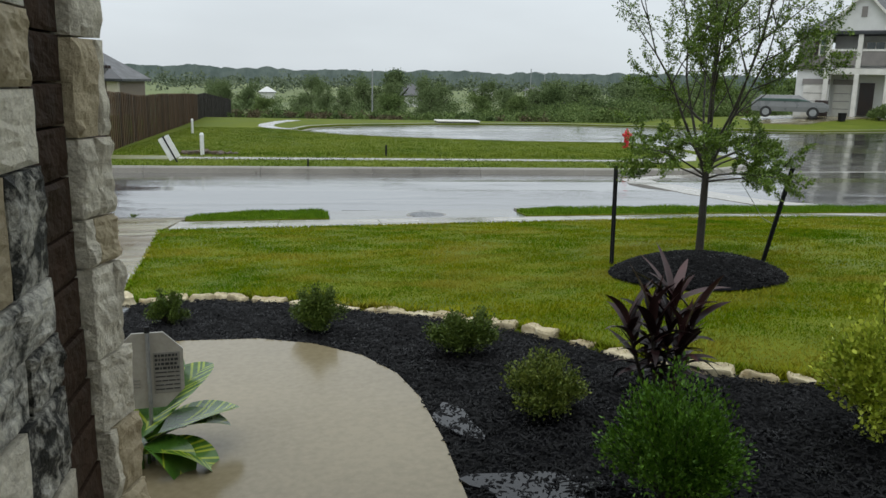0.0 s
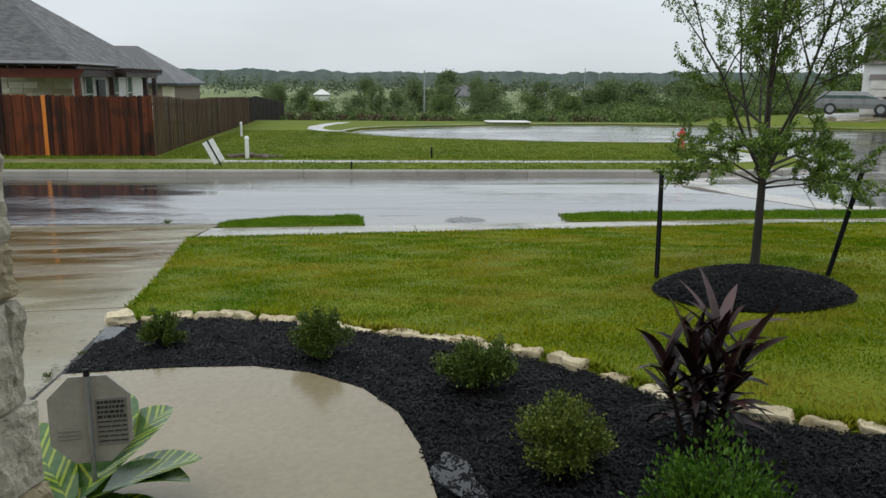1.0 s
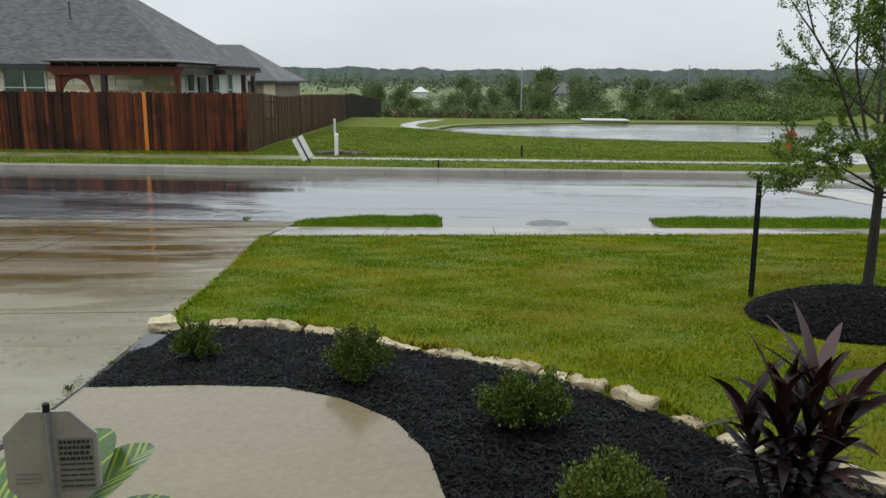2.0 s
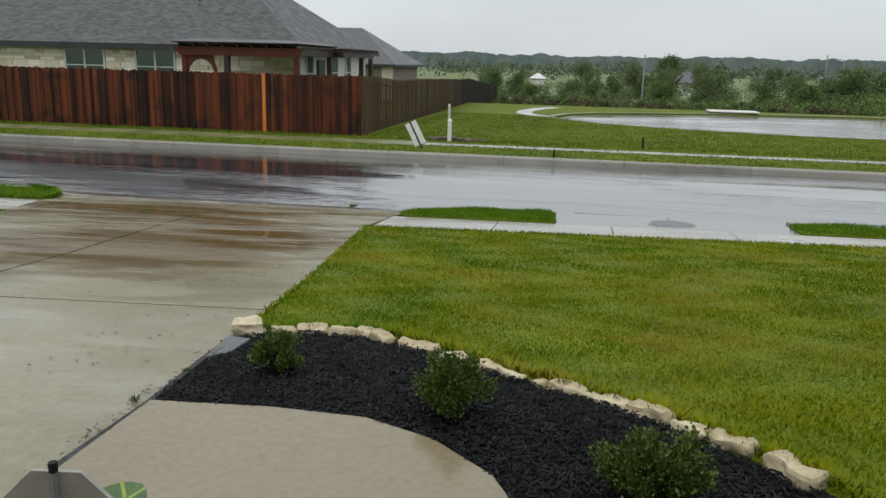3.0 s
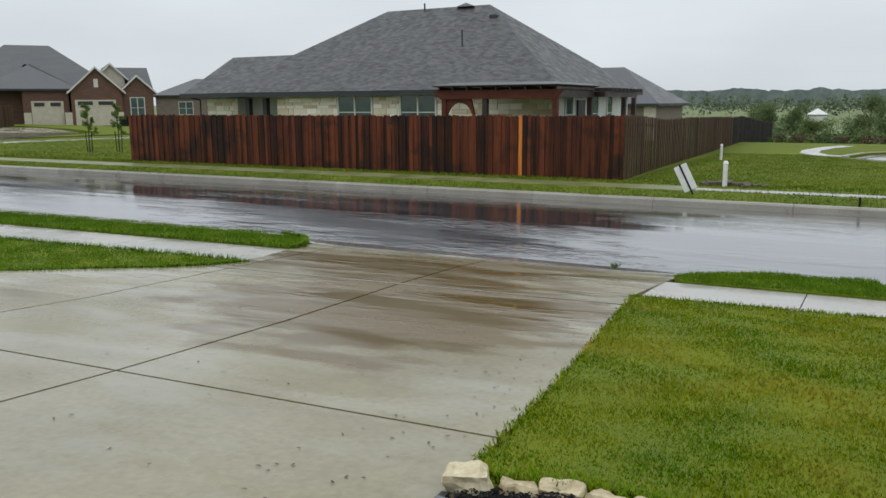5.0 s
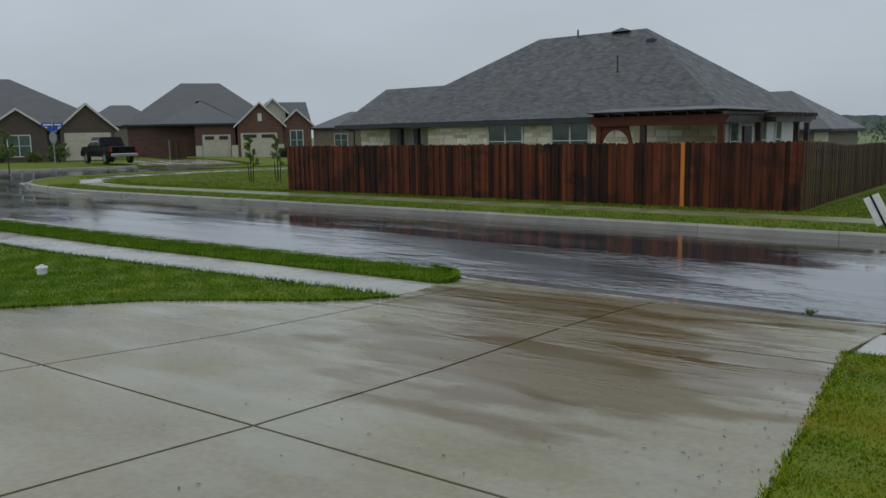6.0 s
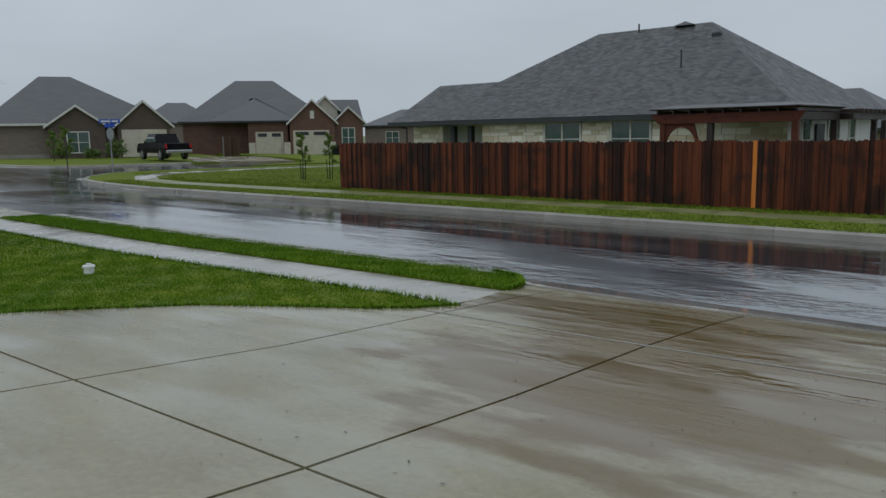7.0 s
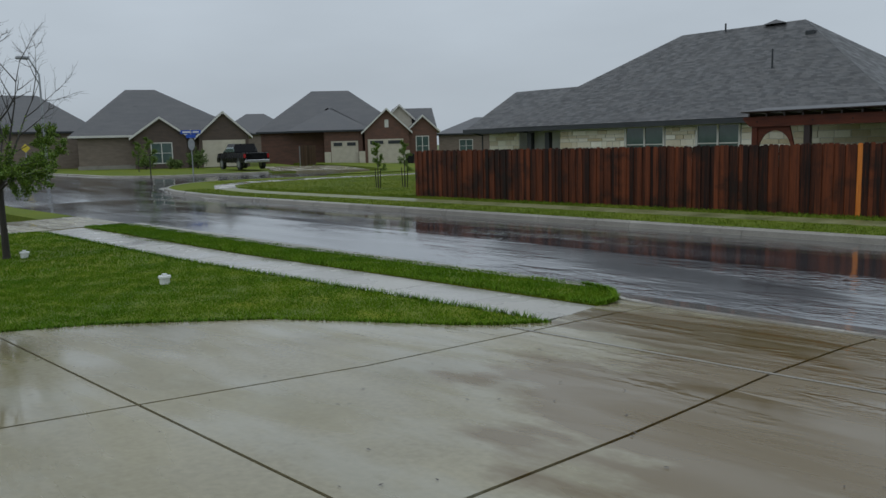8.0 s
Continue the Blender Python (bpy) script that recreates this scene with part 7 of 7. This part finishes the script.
def build_street_lamp():
    x, y = -59.3, 13.2
    p = thing("street_lamp", x, y, 0.2, "grey street lamp with a curved arm", "street lamp")
    bm = bmesh.new()
    tube(bm, (0, 0, -.5), (0, 0, 6.6), .09, .06)
    part("pole", bm, "greymetal", p)
    bm = bmesh.new()
    tube(bm, (0, 0, 6.6), (-.1, -.5, 7.6), .05)
    part("arm", bm, "greymetal", p)
    bm = bmesh.new()
    box(bm, -.3, .1, -1.3, -.5, 7.55, 7.75, .05)
    part("head", bm, "greymetal", p, "flat lamp head")


build_street_lamp()


def build_plant_sign():
    x, y = -0.31, -5.36
    z = lawn_z(x, y)
    s = thing("plant_sign", x, y, z, "grey eight-sided garden placard on a black stake", "sign", rz=8)
    bm = bmesh.new()
    w, h0, h1, c = .135, .24, .56, .075
    outline = [(-w, h0 + c), (-w + c, h0), (w - c, h0), (w, h0 + c), (w, h1 - c), (w - c, h1), (-w + c, h1), (-w, h1 - c)]
    f = [bm.verts.new((a, -.006, b)) for a, b in outline]
    k = [bm.verts.new((a, .006, b)) for a, b in outline]
    bm.faces.new(f)
    bm.faces.new(k[::-1])
    for i in range(8):
        bm.faces.new((f[i], k[i], k[(i + 1) % 8], f[(i + 1) % 8]))
    bmesh.ops.recalc_face_normals(bm, faces=bm.faces[:])
    pl = part("placard", bm, "placard", s, "weathered grey placard")
    bm = bmesh.new()
    tube(bm, (0, -.015, -.15), (0, -.015, .575), .008, seg=8)
    part("stake", bm, "greymetal", s, "thin metal stake")
    bm = bmesh.new()
    tube(bm, (0, -.015, .565), (0, -.015, .59), .011, seg=8)
    part("stake_cap", bm, "blackmetal", s, "black cap")
    rng = random.Random(7)
    bm = bmesh.new()
    box(bm, .018, .122, -.008, -.006, .30, .475)
    panel = part("text_panel", bm, "textgrey", pl, "grey printed panel")
    for i in range(9):
        zz = .462 - i * .018
        bm = bmesh.new()
        xx = .024
        while xx < .112:
            wd = rng.uniform(.006, .016) if i < 4 else rng.uniform(.02, .05)
            box(bm, xx, min(xx + wd, .118), -.010, -.008, zz - (.005 if i < 4 else .002), zz + (.005 if i < 4 else .002))
            xx += wd + .004
        part("text_bar", bm, "darkpaint", panel)
    for zz in (.36, .345, .33):
        bm = bmesh.new()
        box(bm, -.11, -.035, -.008, -.006, zz, zz + .005)
        part("text_bar", bm, "textgrey", pl)


M["placard"] = material("weathered_grey_placard", (0.30, 0.285, 0.25), (0.40, 0.38, 0.34), (0.4, 0.6), 8, 60, 0.1)
M["textgrey"] = material("faint_grey_print", (0.20, 0.19, 0.175), (0.26, 0.25, 0.23), (0.4, 0.6), 8, 60, 0.1)
build_plant_sign()

# standing water in the bed and leaf litter on the drive
M["puddle"] = material("rain_puddle", (0.010, 0.010, 0.012), (0.02, 0.02, 0.022), (0.02, 0.06), 2, 14, 0.02, 30.0, spec=0.4, coord="World")
for px0, py0, ra, rb, rot in ((1.0, -5.2, .08, .20, 12), (1.2, -5.86, .25, .14, -10)):
    bm = bmesh.new()
    pts = []
    for i in range(22):
        a = 2 * math.pi * i / 22
        k = 1 + .18 * math.sin(3 * a + px0 * 5) + .1 * math.sin(5 * a)
        x, y = ra * k * math.cos(a), rb * k * math.sin(a)
        c, s_ = math.cos(radians(rot)), math.sin(radians(rot))
        pts.append((px0 + x * c - y * s_, py0 + x * s_ + y * c))
    prism(bm, pts, lawn_z(px0, py0) - .02, lawn_z(px0, py0) + .013)
    structure(mesh_object("puddle", bm, "puddle"), "small puddle of rain in the mulch", "puddle")

M["litter"] = material("wet_leaf_litter", (0.012, 0.008, 0.005), (0.05, 0.032, 0.018), (0.35, 0.6), 6, 40, 0, random_mix=0.6)
rng_l = random.Random(101)
leaf_meshes = []
for k in range(4):
    bm = bmesh.new()
    blade_leaf(bm, (0, 0, .004), 0, rng_l.uniform(.015, .032), rng_l.uniform(.003, .006), radians(8), radians(20), 4, .2)
    me = bpy.data.meshes.new("dead_leaf")
    bm.to_mesh(me)
    bm.free()
    me.materials.append(M["litter"])
    leaf_meshes.append(me)
for i in range(230):
    u = rng_l.random()
    if u < .45:
        y = rng_l.uniform(-3.5, 2.2)
        x = -1.35 - abs(rng_l.gauss(0, .45)) - max(0, y) * .1
    elif u < .9:
        x, y = rng_l.uniform(-8.5, -1.5), rng_l.uniform(-4.5, 2.0)
    else:
        x, y = rng_l.uniform(-6, 6), rng_l.uniform(5.5, 11)
    ob = new("dead_leaf", rng_l.choice(leaf_meshes))
    ob.matrix_world = pose(x, y, (drive_z(x, y) if y < 4.9 else road_z(x, y)) + .002, rng_l.uniform(-5, 5), rng_l.uniform(-5, 5), rng_l.uniform(0, 360))
    tagged(ob, "dead brown leaf on wet concrete" if y < 4.9 else "dead leaf on the wet street", "leaf", "fallen leaves")
for x, y, sz in ((-2.55, 4.75, .09), (-1.12, -2.75, .035), (-1.08, -3.3, .03), (-1.1, -3.75, .035)):
    rng2 = np.random.default_rng(int(abs(x * 100)))
    base = thing("weed", x, y, drive_z(x, y), "small green weed growing from a joint", "weed")
    n = 90
    pos = rng2.normal(0, sz * .35, (n, 3)) * np.array([1, 1, .3]) + np.array([0, 0, sz * .2])
    v, f = leaf_cloud(pos, pos + rng2.normal(0, sz * .3, (n, 3)) + np.array([0, 0, .05]), sz * .5, .15, rng2)
    raw_object("foliage", v, f, "box_leaf", base)

# shrubs and small things at the far houses
for x, y, r, h_, sd in ((-68.2, 23.6, .8, 1.0, 201), (-66.9, 25.6, .7, .8, 202), (-65.6, 27.0, .9, 1.6, 203), (36.2, 38.4, .7, .9, 204), (37.4, 37.6, .7, .9, 205), (-58.6, 50.6, .5, .8, 206)):
    shrub("house_shrub", x, y, r, h_, 900, .16, "farleaf", "dark green shrub in front of a house", sd)
for x, y, mat, nm in ((36.6, 37.5, "yellow", "yellow"), (37.1, 37.1, "redfabric", "red")):
    b = thing("garden_flag", x, y, lawn_z(x, y), nm + " garden flag on a thin stand", "flag")
    bm = bmesh.new()
    tube(bm, (0, 0, 0), (0, 0, 1.8), .02)
    part("stand", bm, "blackmetal", b)
    bm = bmesh.new()
    box(bm, 0, .5, -.01, .01, .7, 1.7)
    part("cloth", bm, mat, b)
for x, y, k in ((33.2, 37.9, .6), (-58.3, 44.4, 1)):
    b = thing("trash_bin", x, y, lawn_z(x, y), "small black bin on the lawn's edge", "bin")
    bm = bmesh.new()
    loft(bm, [[(-.25 * k, -.25 * k, 0), (.25 * k, -.25 * k, 0), (.25 * k, .25 * k, 0), (-.25 * k, .25 * k, 0)], [(-.3 * k, -.3 * k, .8 * k), (.3 * k, -.3 * k, .8 * k), (.3 * k, .3 * k, .8 * k), (-.3 * k, .3 * k, .8 * k)]])
    part("body", bm, "blackmetal", b)
    bm = bmesh.new()
    box(bm, -.32 * k, .32 * k, -.34 * k, .32 * k, .8 * k, .88 * k, .03 * k)
    part("lid", bm, "blackmetal", b)
fence("yard_fence", (-63.0, 35.6), (-66.5, 39.5), "cedar_dark", "dark fence between two brick houses", 9)

band("edging_gap", [(-1.14, -2.6), (-1.10, -3.1), (-1.03, -3.75), (-1.045, -4.2), (-1.08, -5.2)], 0.034, "joint", drive_z, 0.010, "dirty gap between driveway and walkway", "joint")
bm = bmesh.new()
prism(bm, [(-1.12, -2.70), (-1.10, -3.05), (-1.00, -2.95), (-0.98, -2.72)], lawn_z(-1.05, -2.9) - .05, lawn_z(-1.05, -2.9) + .022)
tagged(mesh_object("concrete_footing", bm, "footing"), "grey lump of spilled concrete beside the driveway", "concrete")
for i in range(90):
    rl = random.Random(500 + i)
    x, y = -1.04 - abs(rl.gauss(0, .05)), rl.uniform(-4.6, -2.6)
    ob = new("dead_leaf", rl.choice(leaf_meshes))
    ob.matrix_world = pose(x, y, drive_z(x, y) + .016, rl.uniform(-15, 15), rl.uniform(-15, 15), rl.uniform(0, 360))
    tagged(ob, "dead brown leaf in a dirty joint", "leaf", "fallen leaves")
p = thing("warning_sign", -57.6, 11.5, lawn_z(-57.6, 11.5), "small yellow diamond sign on a post", "sign", rz=70)
bm = bmesh.new()
tube(bm, (0, 0, -.1), (0, 0, 2.2), .03)
part("post", bm, "greymetal", p)
bm = bmesh.new()
box(bm, -.2, .2, -.02, .02, -.2, .2, .01, pose(0, -.03, 1.95, 0, 45, 0))
part("plate", bm, "yellow", p, "yellow diamond plate")
